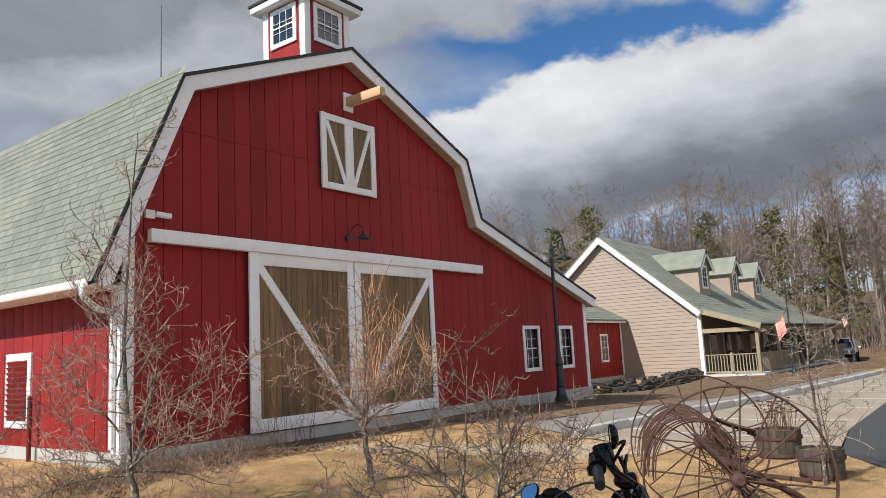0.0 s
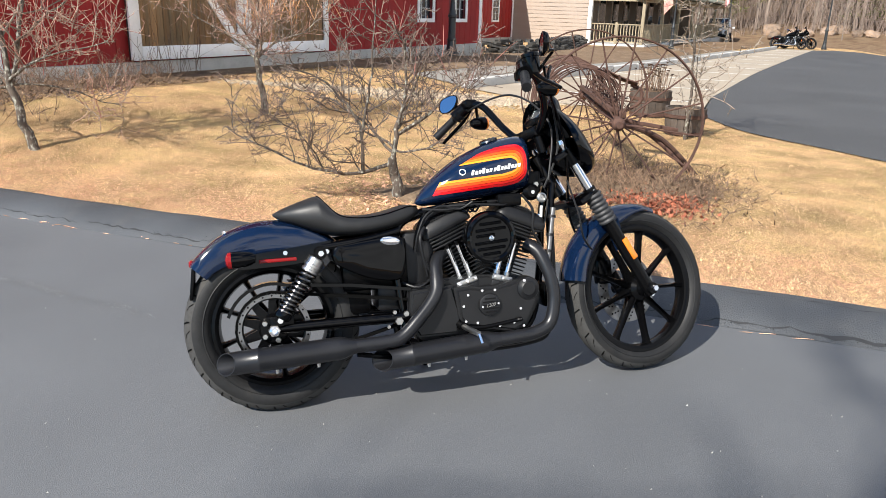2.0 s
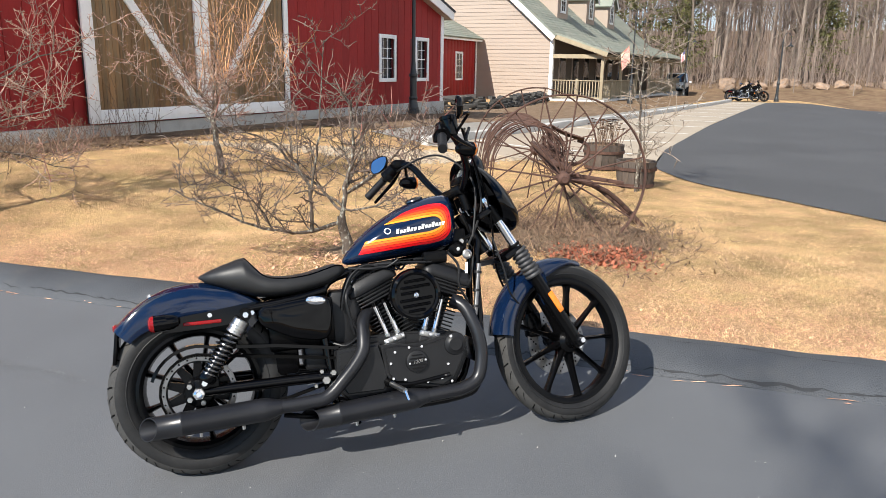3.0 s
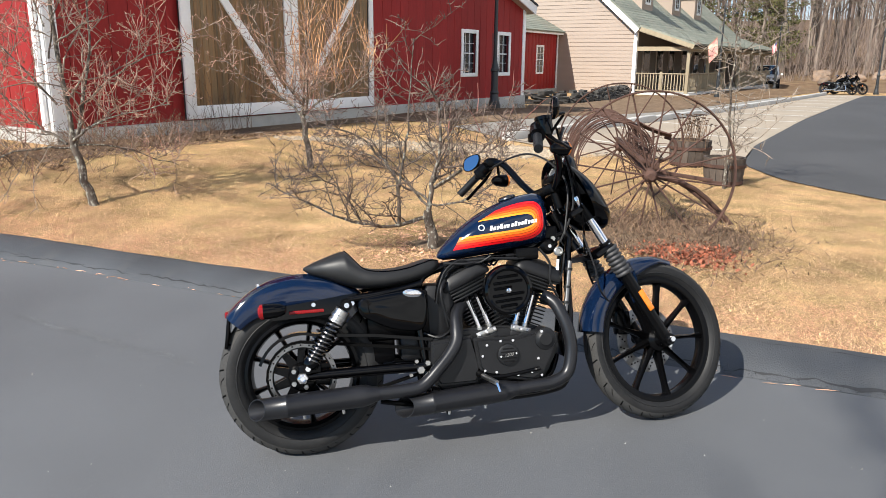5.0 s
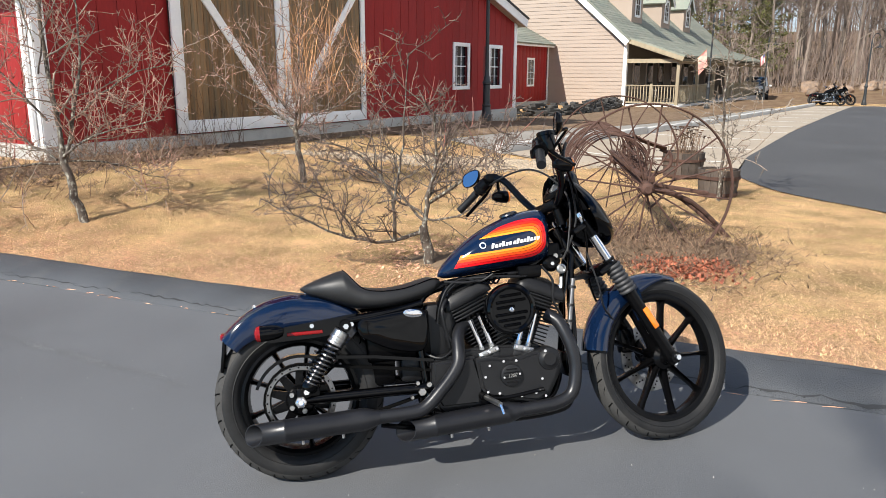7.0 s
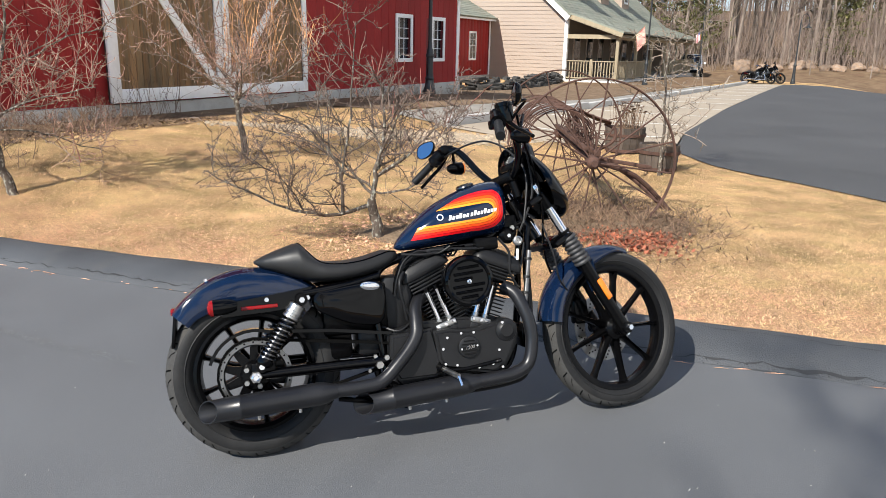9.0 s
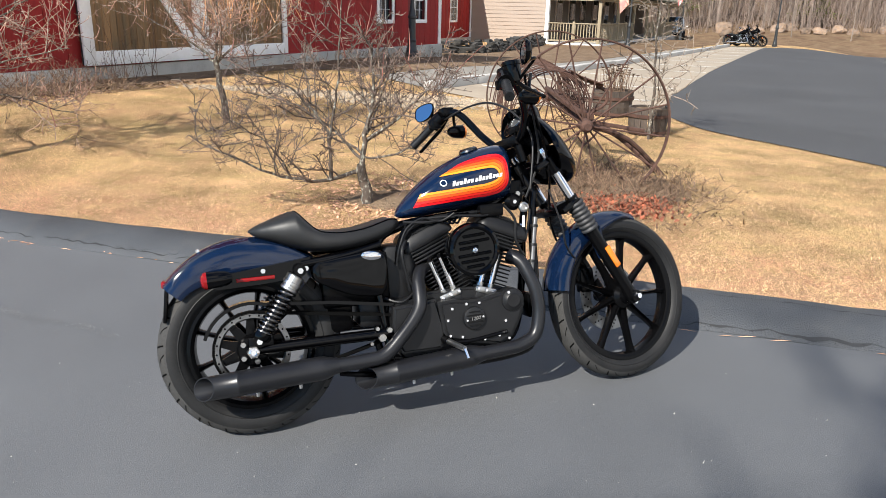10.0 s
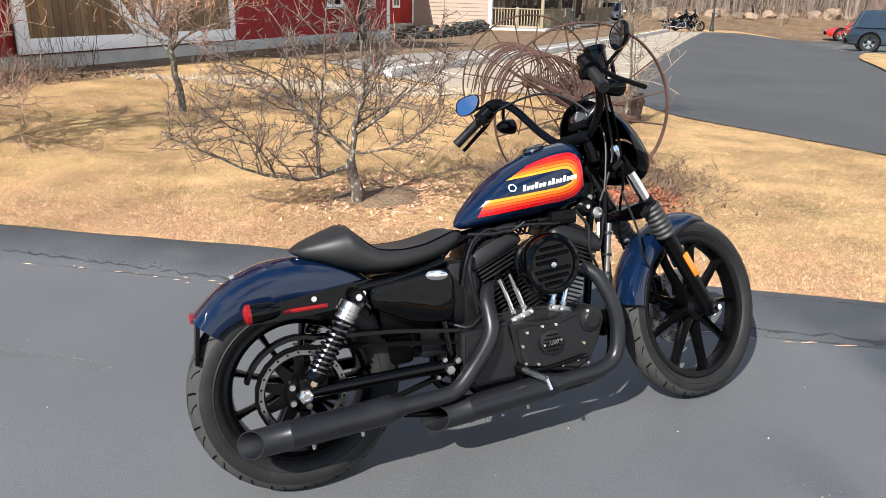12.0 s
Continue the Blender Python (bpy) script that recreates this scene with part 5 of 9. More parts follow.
        for k in range(12):
            a0, a1 = 2 * math.pi * k / 12, 2 * math.pi * (k + 1) / 12
            v = [bm.verts.new((xx, s * (tank_y(xx, zz) + 0.0016), zz)) for xx, zz in [(0.768 + r * math.cos(a), 0.866 + r * math.sin(a)) for r, a in ((0.013, a0), (0.013, a1), (0.0095, a1), (0.0095, a0))]]
            bm.faces.new(v)
        part("badge_ring", bm, LETTER_WHITE, tank)
    # frame
    for s in (-1, 1):
        part("frame_rail", T([(1.17, s * 0.035, 0.80), (1.145, s * 0.05, 0.66), (1.135, s * 0.07, 0.45), (1.10, s * 0.10, 0.22), (1.00, s * 0.11, 0.165), (0.70, s * 0.11, 0.160), (0.52, s * 0.11, 0.185), (0.50, s * 0.10, 0.30)], 0.016, 10, 5), GLOSS_BLACK, bike)
        part("frame_rail", T([(0.50, s * 0.10, 0.30), (0.48, s * 0.09, 0.50), (0.50, s * 0.06, 0.66), (0.62, s * 0.04, 0.715), (0.90, s * 0.03, 0.745), (1.14, s * 0.025, 0.82)], 0.016, 10, 5), GLOSS_BLACK, bike)
        part("rear_rail", T([(0.50, s * 0.08, 0.655), (0.36, s * 0.115, 0.630), (0.20, s * 0.118, 0.615)], 0.018, 10, 5), GLOSS_BLACK, bike)
    part("steering_head", C(axis_pt + axis_dir * -0.04, axis_pt + axis_dir * 0.15, 0.032, 0.032, 20), GLOSS_BLACK, bike)
    # side panel with its oval badge
    sp_pts = [(0.250, 0.618), (0.360, 0.632), (0.470, 0.640), (0.503, 0.628), (0.516, 0.592), (0.513, 0.520), (0.498, 0.480), (0.462, 0.466), (0.362, 0.486), (0.262, 0.536), (0.236, 0.560), (0.230, 0.592)]
    for s in (-1, 1):
        loop = curve_points([(x, 0, z) for x, z in sp_pts + sp_pts[:1]], 3)[:-1]
        mid = sum((Vector(p) for p in loop), Vector()) / len(loop)
        rows = [[(mid.x + (p.x - mid.x) * k, s * y, mid.z + (p.z - mid.z) * k) for p in loop] for k, y in ((1.0, 0.090), (1.0, 0.126), (0.985, 0.134), (0.955, 0.138), (0.88, 0.1405), (0.5, 0.144), (0.2, 0.145))]
        bm = sections(bmesh.new(), rows)
        pn = part("side_panel", bm, GLOSS_BLACK, bike, "gloss black side panel")
        part("oval_badge", Lt([(0.030, 0.0), (0.030, 0.004), (0.024, 0.007), (0.001, 0.006)], c=(0, 0, 0), axis=(0, s, 0), n=24), CHROME, pn).matrix_basis = Matrix.Translation((0.455, s * 0.142, 0.622)) @ pose(0, 0, 0, 0, 8, 0) @ Matrix.Diagonal((1.25, 1, 0.55, 1))
    part("oil_tank", B((0.575, 0.0, 0.535), (0.13, 0.16, 0.22), None, 0.02), MATT_BLACK, bike)
    part("gearbox", B((0.50, 0.01, 0.40), (0.20, 0.17, 0.12), None, 0.02), MATT_BLACK, bike)
    part("battery_box", B((0.40, 0, 0.53), (0.26, 0.17, 0.2), None, 0.015), SATIN_BLACK, bike)
    part("inner_fender", B((0.33, 0, 0.46), (0.10, 0.15, 0.25), pose(0, 0, 0), 0.02), SATIN_BLACK, bike)
    # crankcase, cam cover, gear cover
    def cover(nm, pts, y0, y1, material, bev, label=""):
        bm = P3([(x, y0, z) for x, z in pts], (0, y1 - y0, 0))
        bmesh.ops.bevel(bm, geom=[e for e in bm.edges if all(abs(v.co.y - y1) < 1e-6 for v in e.verts)], offset=bev, segments=3, affect="EDGES")
        return part(nm, bm, material, bike, label)
    case = [(0.515, 0.430), (0.66, 0.455), (0.80, 0.455), (0.96, 0.445), (1.045, 0.41), (1.06, 0.33), (1.0, 0.225), (0.88, 0.195), (0.56, 0.200), (0.505, 0.26)]
    cover("crankcase", case, 0.13, -0.115, MATT_BLACK, 0.01, "black engine crankcase")
    cover("sprocket_cover", [(0.520, 0.418), (0.69, 0.430), (0.72, 0.30), (0.70, 0.235), (0.545, 0.235), (0.508, 0.30)], -0.10, -0.150, MATT_BLACK, 0.012)
    cam = [(0.690, 0.418), (0.76, 0.420), (0.80, 0.412), (0.87, 0.412), (0.93, 0.425), (0.985, 0.432), (1.03, 0.415), (1.045, 0.37), (1.02, 0.31), (0.985, 0.25), (0.93, 0.222), (0.73, 0.262), (0.705, 0.30)]
    cc = cover("cam_cover", cam, -0.11, -0.168, MATT_BLACK, 0.014, "black engine side cover")
    for x, z in ((0.742, 0.388), (0.722, 0.345), (0.80, 0.400), (0.852, 0.398), (0.728, 0.285), (0.775, 0.275), (0.865, 0.255), (0.925, 0.262), (0.955, 0.315), (0.965, 0.245)):
        bolt(cc, (x, -0.168, z), r=0.0062, h=0.006, m=CHROME)
    part("nose_cover", Lt([(0.001, 0.030), (0.026, 0.030), (0.030, 0.026), (0.044, 0.022), (0.047, 0.016), (0.047, -0.04)], c=(0.992, -0.150, 0.392), axis=(0, -1, 0), n=30), MATT_BLACK, cc)
    bolt(cc, (0.975, -0.172, 0.425), r=0.007, h=0.006, m=CHROME)
    tc = part("timer_cover", Lt([(0.001, 0.012), (0.036, 0.012), (0.043, 0.009), (0.045, 0.0), (0.048, -0.02)], c=(0.828, -0.170, 0.342), axis=(0, -1, 0), n=36), MATT_BLACK, cc, "round cover with white numerals")
    for k in range(-2, 3):
        part("cover_rib", B((0.828, -0.183, 0.342 + 0.013 * k), (2 * math.sqrt(0.034 ** 2 - (0.013 * k) ** 2), 0.003, 0.004)), GLOSS_BLACK, tc)
    for dx in (-0.036, 0.036):
        bolt(tc, (0.828 + dx * 0.9, -0.181, 0.342 + dx * 0.12), r=0.005, h=0.005, m=CHROME)
    fc = bpy.data.curves.new("numerals", "FONT")
    fc.body, fc.size, fc.shear, fc.extrude, fc.align_x, fc.align_y = "1200", 0.0195, 0.35, 0.0006, "CENTER", "CENTER"
    tmp = bpy.data.objects.new("numerals", fc)
    scene.collection.objects.link(tmp)
    bpy.context.view_layer.update()
    me = bpy.data.meshes.new_from_object(tmp)
    bpy.data.objects.remove(tmp)
    me.materials.append(STEEL)
    share("numerals", me, tc, pose(0.828, -0.186, 0.342, 90, -6, 0))
    # two finned cylinders at forty-five degrees
    for nm, sg in (("rear_cylinder", -1), ("front_cylinder", 1)):
        m = Matrix.Translation((0.850, 0, 0.275)) @ pose(0, 0, 0, 0, sg * 22.5, 0)
        bm = bmesh.new()
        lathe(bm, [(0.055, 0.15), (0.055, 0.40)], n=20)
        bmesh.ops.transform(bm, matrix=m, verts=bm.verts)
        cy = part(nm, bm, MATT_BLACK, bike, "black finned cylinder")
        fin = finish("fin", B((0, 0, 0), (0.156, 0.166, 0.0055), None, 0.002), MATT_BLACK)
        for k in range(11):
            share("fin", fin, cy, m @ pose(0, 0, 0.175 + 0.0155 * k))
        fin = finish("fin", B((0, 0, 0), (0.175, 0.185, 0.007), None, 0.002), MATT_BLACK)
        for k in range(4):
            share("fin", fin, cy, m @ pose(0, 0, 0.352 + 0.014 * k))
        bm = bmesh.new()
        box(bm, (0, 0, 0.375), (0.13, 0.14, 0.07), None, 0.01)
        bmesh.ops.transform(bm, matrix=m, verts=bm.verts)
        part("cylinder_head", bm, MATT_BLACK, cy, smooth=False)
        rows = []
        for z, sx, sy in ((0.400, 0.110, 0.098), (0.404, 0.112, 0.101), (0.424, 0.112, 0.101), (0.430, 0.108, 0.098), (0.447, 0.100, 0.094), (0.460, 0.084, 0.080), (0.466, 0.06, 0.06)):
            row = []
            for q in range(24):
                a = 2 * math.pi * q / 24
                row.append(m @ Vector((sx * math.copysign(abs(math.cos(a)) ** 0.32, math.cos(a)), sy * math.copysign(abs(math.sin(a)) ** 0.32, math.sin(a)), z)))
            rows.append(row)
        rb = part("rocker_cover", sections(bmesh.new(), rows), MATT_BLACK, cy, "matt black rocker cover")
        for k in range(7):
            part("cover_rib", B((0, 0, 0), (0.008, 0.07, 0.006), m @ pose(-0.045 + 0.012 * k, -0.056, 0.466, 14, 0, 0), 0.002), MATT_BLACK, rb)
        for x, y in ((-0.07, -0.07), (0.07, -0.07), (0.07, 0.07)):
            c = m @ Vector((x, y, 0.452))
            part("cover_bolt", C(c, c + (m.to_3x3() @ Vector((0, 0, 0.012))), 0.008, 0.007, 6), CHROME, rb)
        # pushrod tubes, parallel to the barrel, down to a tilted tappet block
        x0 = 0.757 if sg < 0 else 0.903
        lean_ = Vector((sg * 0.315, -0.02, 0.949))
        for k in (-1, 1):
            bot = Vector((x0 + 0.0205 * k, -0.096, 0.440 - sg * 0.0065 * k))
            top = bot + lean_ * 0.160
            pr = part("pushrod_tube", C(bot, top, 0.0112, 0.0112, 16), CHROME, cy, "bright pushrod tube")
            part("tube_collar", C(bot, bot.lerp(top, 0.14), 0.0150, 0.0140, 16), STEEL, pr)
            part("tube_collar", C(bot.lerp(top, 0.90), top, 0.0135, 0.0145, 16), GLOSS_BLACK, pr)
        tb = part("tappet_block", B((0, 0, 0), (0.088, 0.046, 0.026), pose(x0, -0.098, 0.434, 0, sg * 18, 0), 0.005), STEEL, cy, "bright tappet block")
        part("block_foot", B((0, 0, 0), (0.080, 0.060, 0.040), pose(x0 - sg * 0.010, -0.090, 0.405, 0, sg * 18, 0), 0.008), MATT_BLACK, cy)
        for k in (-1, 0, 1):
            bolt(tb, (x0 + 0.032 * k, -0.122, 0.436 - sg * 0.011 * k), r=0.0065, h=0.007, m=CHROME)
    part("engine_mount", B((0.85, -0.02, 0.50), (0.10, 0.12, 0.12), None, 0.02), SATIN_BLACK, bike)
    # round air cleaner with louvres
    ac = part("air_cleaner", Lt([(0.060, -0.05), (0.086, -0.048), (0.098, -0.035), (0.103, -0.010), (0.103, 0.010), (0.098, 0.024), (0.088, 0.030), (0.080, 0.027), (0.078, 0.020), (0.001, 0.020)], c=(0.838, -0.190, 0.608), axis=(0, -1, 0), n=48), GLOSS_BLACK, bike, "round gloss black air cleaner with louvres")
    for k, z in enumerate((0.055, 0.032, 0.009, -0.018, -0.041, -0.062)):
        wd = 2 * math.sqrt(0.072 ** 2 - z * z) * 0.94
        x = 0.0 if k != 2 else -0.022
        part("louvre", B((0, 0, 0), (wd if k != 2 else wd * 0.55, 0.010, 0.011), pose(0.838 + x, -0.2125, 0.608 + z, 28, -4, 0), 0.003), GLOSS_BLACK, ac)
    part("centre_screw", Lt([(0.010, 0.0), (0.010, 0.005), (0.004, 0.007), (0.001, 0.004)], c=(0.838, -0.2125, 0.606), axis=(0, -1, 0), n=12), CHROME, ac)
    part("air_backplate", Lt([(0.001, 0.0), (0.085, 0.0), (0.09, 0.03), (0.06, 0.06)], c=(0.838, -0.09, 0.608), axis=(0, -1, 0), n=32), SATIN_BLACK, ac)
    # exhausts
    def exhaust(nm, pts, muff0, muff1, r_p, r_m):
        ob = part(nm, T(pts, r_p, 16, 7), PIPE_BLACK, bike, "black exhaust pipe with a slash-cut silencer")
        a, b = Vector(muff0), Vector(muff1)
        d = (a - b).normalized()
        u, v, _ = frame_at(d)
        ln = (a - b).length
        bm = bmesh.new()
        n = 24
        prev = None
        for f, r in ((0.0, r_p + 0.002), (0.03, r_p + 0.004), (0.10, r_m * 0.94), (0.14, r_m), (0.74, r_m), (0.745, r_m + 0.0015), (0.76, r_m + 0.0015), (0.765, r_m), (1.0, r_m * 0.96), (1.0, r_m * 0.88), (0.80, r_m * 0.86), (0.79, 0.012)):
            cur = []
            for k in range(n):
                t = 2 * math.pi * k / n
                off = u * (r * math.cos(t)) + v * (r * math.sin(t))
                slant = (0.036 * (off.y / r_m) - 0.010 * (off.z / r_m)) if f > 0.98 else 0.0
                cur.append(bm.verts.new(b + d * (ln * f + slant) + off))
            if prev:
                bridge(bm, prev, cur)
            prev = cur
        bm.faces.new(prev)
        bmesh.ops.recalc_face_normals(bm, faces=bm.faces)
        part("silencer", bm, PIPE_BLACK, ob)
        # Near-black disc that closes the silencer's bore.
        part("soot", C(b + d * ln * 0.795, b + d * ln * 0.80, r_m * 0.85, r_m * 0.85, 20), GROOVE, ob)
        for f in (0.30, 0.62):
            p = b + d * ln * f + Vector((0, -0.004, -r_m))
            part("clamp_bolt", C(p, p + Vector((0, 0, -0.014)), 0.007, 0.006, 6), STEEL, ob)
        return ob
    exhaust("rear_exhaust", [(0.700, -0.045, 0.548), (0.660, -0.072, 0.540), (0.636, -0.105, 0.508), (0.629, -0.136, 0.460), (0.620, -0.158, 0.412), (0.590, -0.172, 0.368), (0.535, -0.183, 0.312), (0.468, -0.188, 0.255), (0.40, -0.190, 0.243), (0.27, -0.190, 0.241)], (-0.180, -0.192, 0.226), (0.290, -0.190, 0.241), 0.0265, 0.0435)
    exhaust("front_exhaust", [(1.020, -0.080, 0.560), (1.058, -0.112, 0.532), (1.080, -0.135, 0.480), (1.098, -0.152, 0.415), (1.102, -0.160, 0.330), (1.076, -0.166, 0.243), (1.010, -0.168, 0.210), (0.94, -0.170, 0.204), (0.84, -0.170, 0.199)], (0.390, -0.172, 0.172), (0.860, -0.170, 0.200), 0.0265, 0.0430)
    part("exhaust_bracket", T([(0.30, -0.15, 0.20), (0.42, -0.14, 0.175), (0.58, -0.13, 0.17)], 0.010, 8, 5), SATIN_BLACK, bike)
    # foot controls and the side stand
    pg = part("foot_peg", T([(0.715, -0.165, 0.268), (0.735, -0.215, 0.258), (0.752, -0.262, 0.250)], 0.011, 10, 4), STEEL, bike, "steel foot peg with its feeler")
    part("peg_feeler", T([(0.752, -0.262, 0.250), (0.760, -0.272, 0.215)], 0.006, 8, 0), CHROME, pg)
    part("peg_mount", C((0.70, -0.12, 0.275), (0.716, -0.172, 0.268), 0.017, 0.015, 12), SATIN_BLACK, bike)
    part("brake_pedal", T([(0.70, -0.155, 0.262), (0.80, -0.168, 0.255), (0.92, -0.172, 0.268), (0.955, -0.185, 0.275)], 0.008, 8, 5), SATIN_BLACK, bike)
    part("foot_peg", T([(0.72, 0.15, 0.27), (0.75, 0.27, 0.25)], 0.012, 10, 0), STEEL, bike)
    part("side_stand", T([(0.60, 0.11, 0.17), (0.63, 0.21, 0.05), (0.64, 0.25, -0.055)], 0.012, 10, 4), SATIN_BLACK, bike, "side stand folded out")
    # small engine-side clutter: bolts, linkage and cables
    for c, r in (((0.470, -0.140, 0.310), 0.017), ((0.455, -0.135, 0.345), 0.009), ((0.500, -0.135, 0.335), 0.012), ((0.430, -0.128, 0.290), 0.008)):
        bolt(bike, c, r=r, h=0.012, m=STEEL)
    for s in (0, 1):
        part("hose", T([(0.60, -0.10, 0.66 - 0.02 * s), (0.575, -0.13, 0.62), (0.585, -0.125, 0.54), (0.60 + 0.02 * s, -0.11, 0.47)], 0.007, 8, 5), MATT_BLACK, bike)
    part("wiring", T([(0.62, -0.08, 0.70), (0.72, -0.07, 0.735), (0.86, -0.06, 0.74), (1.0, -0.05, 0.75), (1.12, -0.05, 0.80)], 0.008, 8, 5), MATT_BLACK, bike)
    part("ignition_coil", B((0.96, -0.07, 0.745), (0.10, 0.06, 0.05), None, 0.008), SATIN_BLACK, bike)
    part("horn", Lt([(0.001, 0.0), (0.03, 0.0), (0.035, 0.015), (0.02, 0.03), (0.001, 0.03)], c=(1.060, -0.060, 0.770), axis=(0, -1, 0), n=20), SATIN_BLACK, bike)
    bolt(bike, (1.060, -0.090, 0.770), r=0.009, h=0.008, m=CHROME)
    part("ignition_ring", Lt([(0.020, 0.0), (0.020, 0.012), (0.014, 0.015), (0.011, 0.006), (0.001, 0.006)], c=(1.099, -0.082, 0.745), axis=(0, -1, 0), n=22), STEEL, bike, "steel ignition switch ring")
    part("cable_sleeve", T([(1.127, -0.084, 0.735), (1.118, -0.086, 0.69), (1.103, -0.086, 0.625)], 0.0045, 8, 3), MATT_BLACK, bike)
    part("hose", T([(1.02, -0.075, 0.76), (1.055, -0.095, 0.70), (1.05, -0.10, 0.62), (1.085, -0.09, 0.55)], 0.0055, 8, 5), MATT_BLACK, bike)
    part("hose", T([(0.60, -0.085, 0.73), (0.70, -0.10, 0.722), (0.80, -0.085, 0.735), (0.93, -0.095, 0.728), (1.0, -0.085, 0.745)], 0.006, 8, 5), MATT_BLACK, bike)
    part("fork_lock", B((1.08, -0.05, 0.81), (0.06, 0.03, 0.09), None, 0.01), SATIN_BLACK, bike)
    bolt(bike, (1.085, -0.066, 0.80), r=0.012, h=0.008, m=STEEL)
    part("rear_hose", T([(0.50, -0.09, 0.45), (0.56, -0.12, 0.43), (0.62, -0.10, 0.46)], 0.006, 8, 4), MATT_BLACK, bike)
    part("regulator", B((1.115, 0, 0.34), (0.03, 0.12, 0.10), None, 0.006), SATIN_BLACK, bike)
    part("downtube_sleeve", T([(1.112, -0.094, 0.49), (1.128, -0.088, 0.58), (1.150, -0.080, 0.70)], 0.0105, 12, 3), DISC_STEEL, bike, "bright metal sleeve on the down tube")
    for z in (0.52, 0.585, 0.66):
        x_ = 1.112 + (z - 0.49) * 0.181
        part("cable_tie", C((x_ - 0.001, -0.091 + (z - 0.52) * 0.07, z), (x_ + 0.001, -0.090 + (z - 0.52) * 0.07, z + 0.010), 0.0165, 0.0165, 12), MATT_BLACK, bike)
    # loom and hoses heaped over the rear rocker cover, and the hanging tag
    for k, (dy, dz, r_) in enumerate(((-0.085, 0.0, 0.0075), (-0.095, -0.008, 0.006), (-0.075, 0.010, 0.006), (-0.100, 0.006, 0.0045))):
        part("wiring", T([(0.56, dy, 0.575 + dz), (0.575, dy - 0.01, 0.64 + dz), (0.61, dy, 0.700 + dz), (0.675, dy + 0.01, 0.735 + dz * 0.5), (0.745, dy, 0.728 - dz), (0.80, dy - 0.01, 0.742 + dz)], r_, 8, 5), MATT_BLACK if k % 2 else GLOSS_BLACK, bike)
    for k in range(3):
        part("wiring", T([(0.745 + 0.02 * k, -0.08, 0.735), (0.775 + 0.018 * k, -0.10, 0.708), (0.80 + 0.02 * k, -0.085, 0.735), (0.83 + 0.02 * k, -0.07, 0.742)], 0.0042, 8, 5), GLOSS_BLACK, bike)
    part("hang_tag", B((0, 0, 0), (0.011, 0.002, 0.046), pose(1.085, -0.112, 0.690, 0, 6, 8)), LETTER_WHITE, bike, "white paper tag hanging at the steering head")

    # ---- what turns with the bars ----
    ax0 = Vector((1.548, 0, 0.318))
    for s in (-1, 1):
        y = s * 0.098

        def at(h, s=s, y=y):
            return Vector((ax0.x, y, ax0.z)) + axis_dir * h
        leg = sp("fork_leg", T([at(-0.025), at(0.02), at(0.12), at(0.345)], 0.0275, 16, 0), SATIN_BLACK, "black fork slider")
        sp("axle_clamp", C(Vector((ax0.x, y - 0.030 * s, ax0.z)), Vector((ax0.x, y + 0.034 * s, ax0.z)), 0.026, 0.024, 18), SATIN_BLACK, parent=leg)
        sp("axle_bolt", C(Vector((ax0.x, y + 0.034 * s, ax0.z)), Vector((ax0.x, y + 0.052 * s, ax0.z)), 0.015, 0.012, 6), CHROME, parent=leg)
        sp("pinch_bolt", C(at(-0.03) + Vector((-0.01, -0.02 * s, 0)), at(-0.03) + Vector((-0.01, 0.02 * s, 0)), 0.009, 0.009, 6), CHROME, parent=leg)
        bm = bmesh.new()
        pr = []
        for k in range(7):
            h = 0.345 + 0.020 * k
            pr += [(0.030 + 0.0, h), (0.037, h + 0.004), (0.038, h + 0.010), (0.031, h + 0.017)]
        lathe(bm, pr, c=Vector((ax0.x, y, ax0.z)), axis=axis_dir, n=24)
        sp("fork_boot", bm, BOOT_RUBBER, "ribbed grey rubber fork boot")
        tubeob = sp("fork_tube", T([at(0.47), at(0.73)], 0.0195, 18, 0), CHROME, "bright fork tube")
        sp("tube_cover", C(at(0.63), at(0.70), 0.027, 0.027, 18), SATIN_BLACK, parent=tubeob)
        for h in (0.487, 0.505):
            sp("clamp_ring", C(at(h - 0.006), at(h + 0.006), 0.026, 0.026, 18), SATIN_BLACK, parent=tubeob)
        sp("tube_cap", C(at(0.73), at(0.745), 0.022, 0.016, 12), CHROME, parent=tubeob)
        c, d = at(0.205) + Vector((0.004, s * 0.030, 0)), axis_dir
        rf = B((0, 0, 0), (0.026, 0.008, 0.100), Matrix.Translation(c) @ pose(0, 0, 0, 0, -30, 0), 0.003)
        sp("fork_reflector", rf, AMBER, "amber reflector strip")
        # bar, grip, mirror, lever, signal
        hand = [(1.10, 0, 1.0), (1.095, s * 0.07, 1.004), (1.078, s * 0.15, 1.075), (1.052, s * 0.235, 1.185), (1.025, s * 0.282, 1.212), (0.955, s * 0.355, 1.164), (0.905, s * 0.425, 1.108)]
        if s < 0:
            hand = hand[:3] + [(1.020, -0.215, 1.150), (0.950, -0.258, 1.198), (0.905, -0.285, 1.188), (0.872, -0.324, 1.152), (0.820, -0.398, 1.084)]
        bar = sp("handlebar", T(hand, 0.0152, 14, 6), GLOSS_BLACK, "gloss black handlebar")
        g0, g1 = Vector((0.962, s * 0.347, 1.170)), Vector((0.898, s * 0.436, 1.099))
        if s < 0:
            g0, g1 = Vector((0.872, -0.324, 1.152)), Vector((0.810, -0.412, 1.071))
        gd = (g1 - g0).normalized()
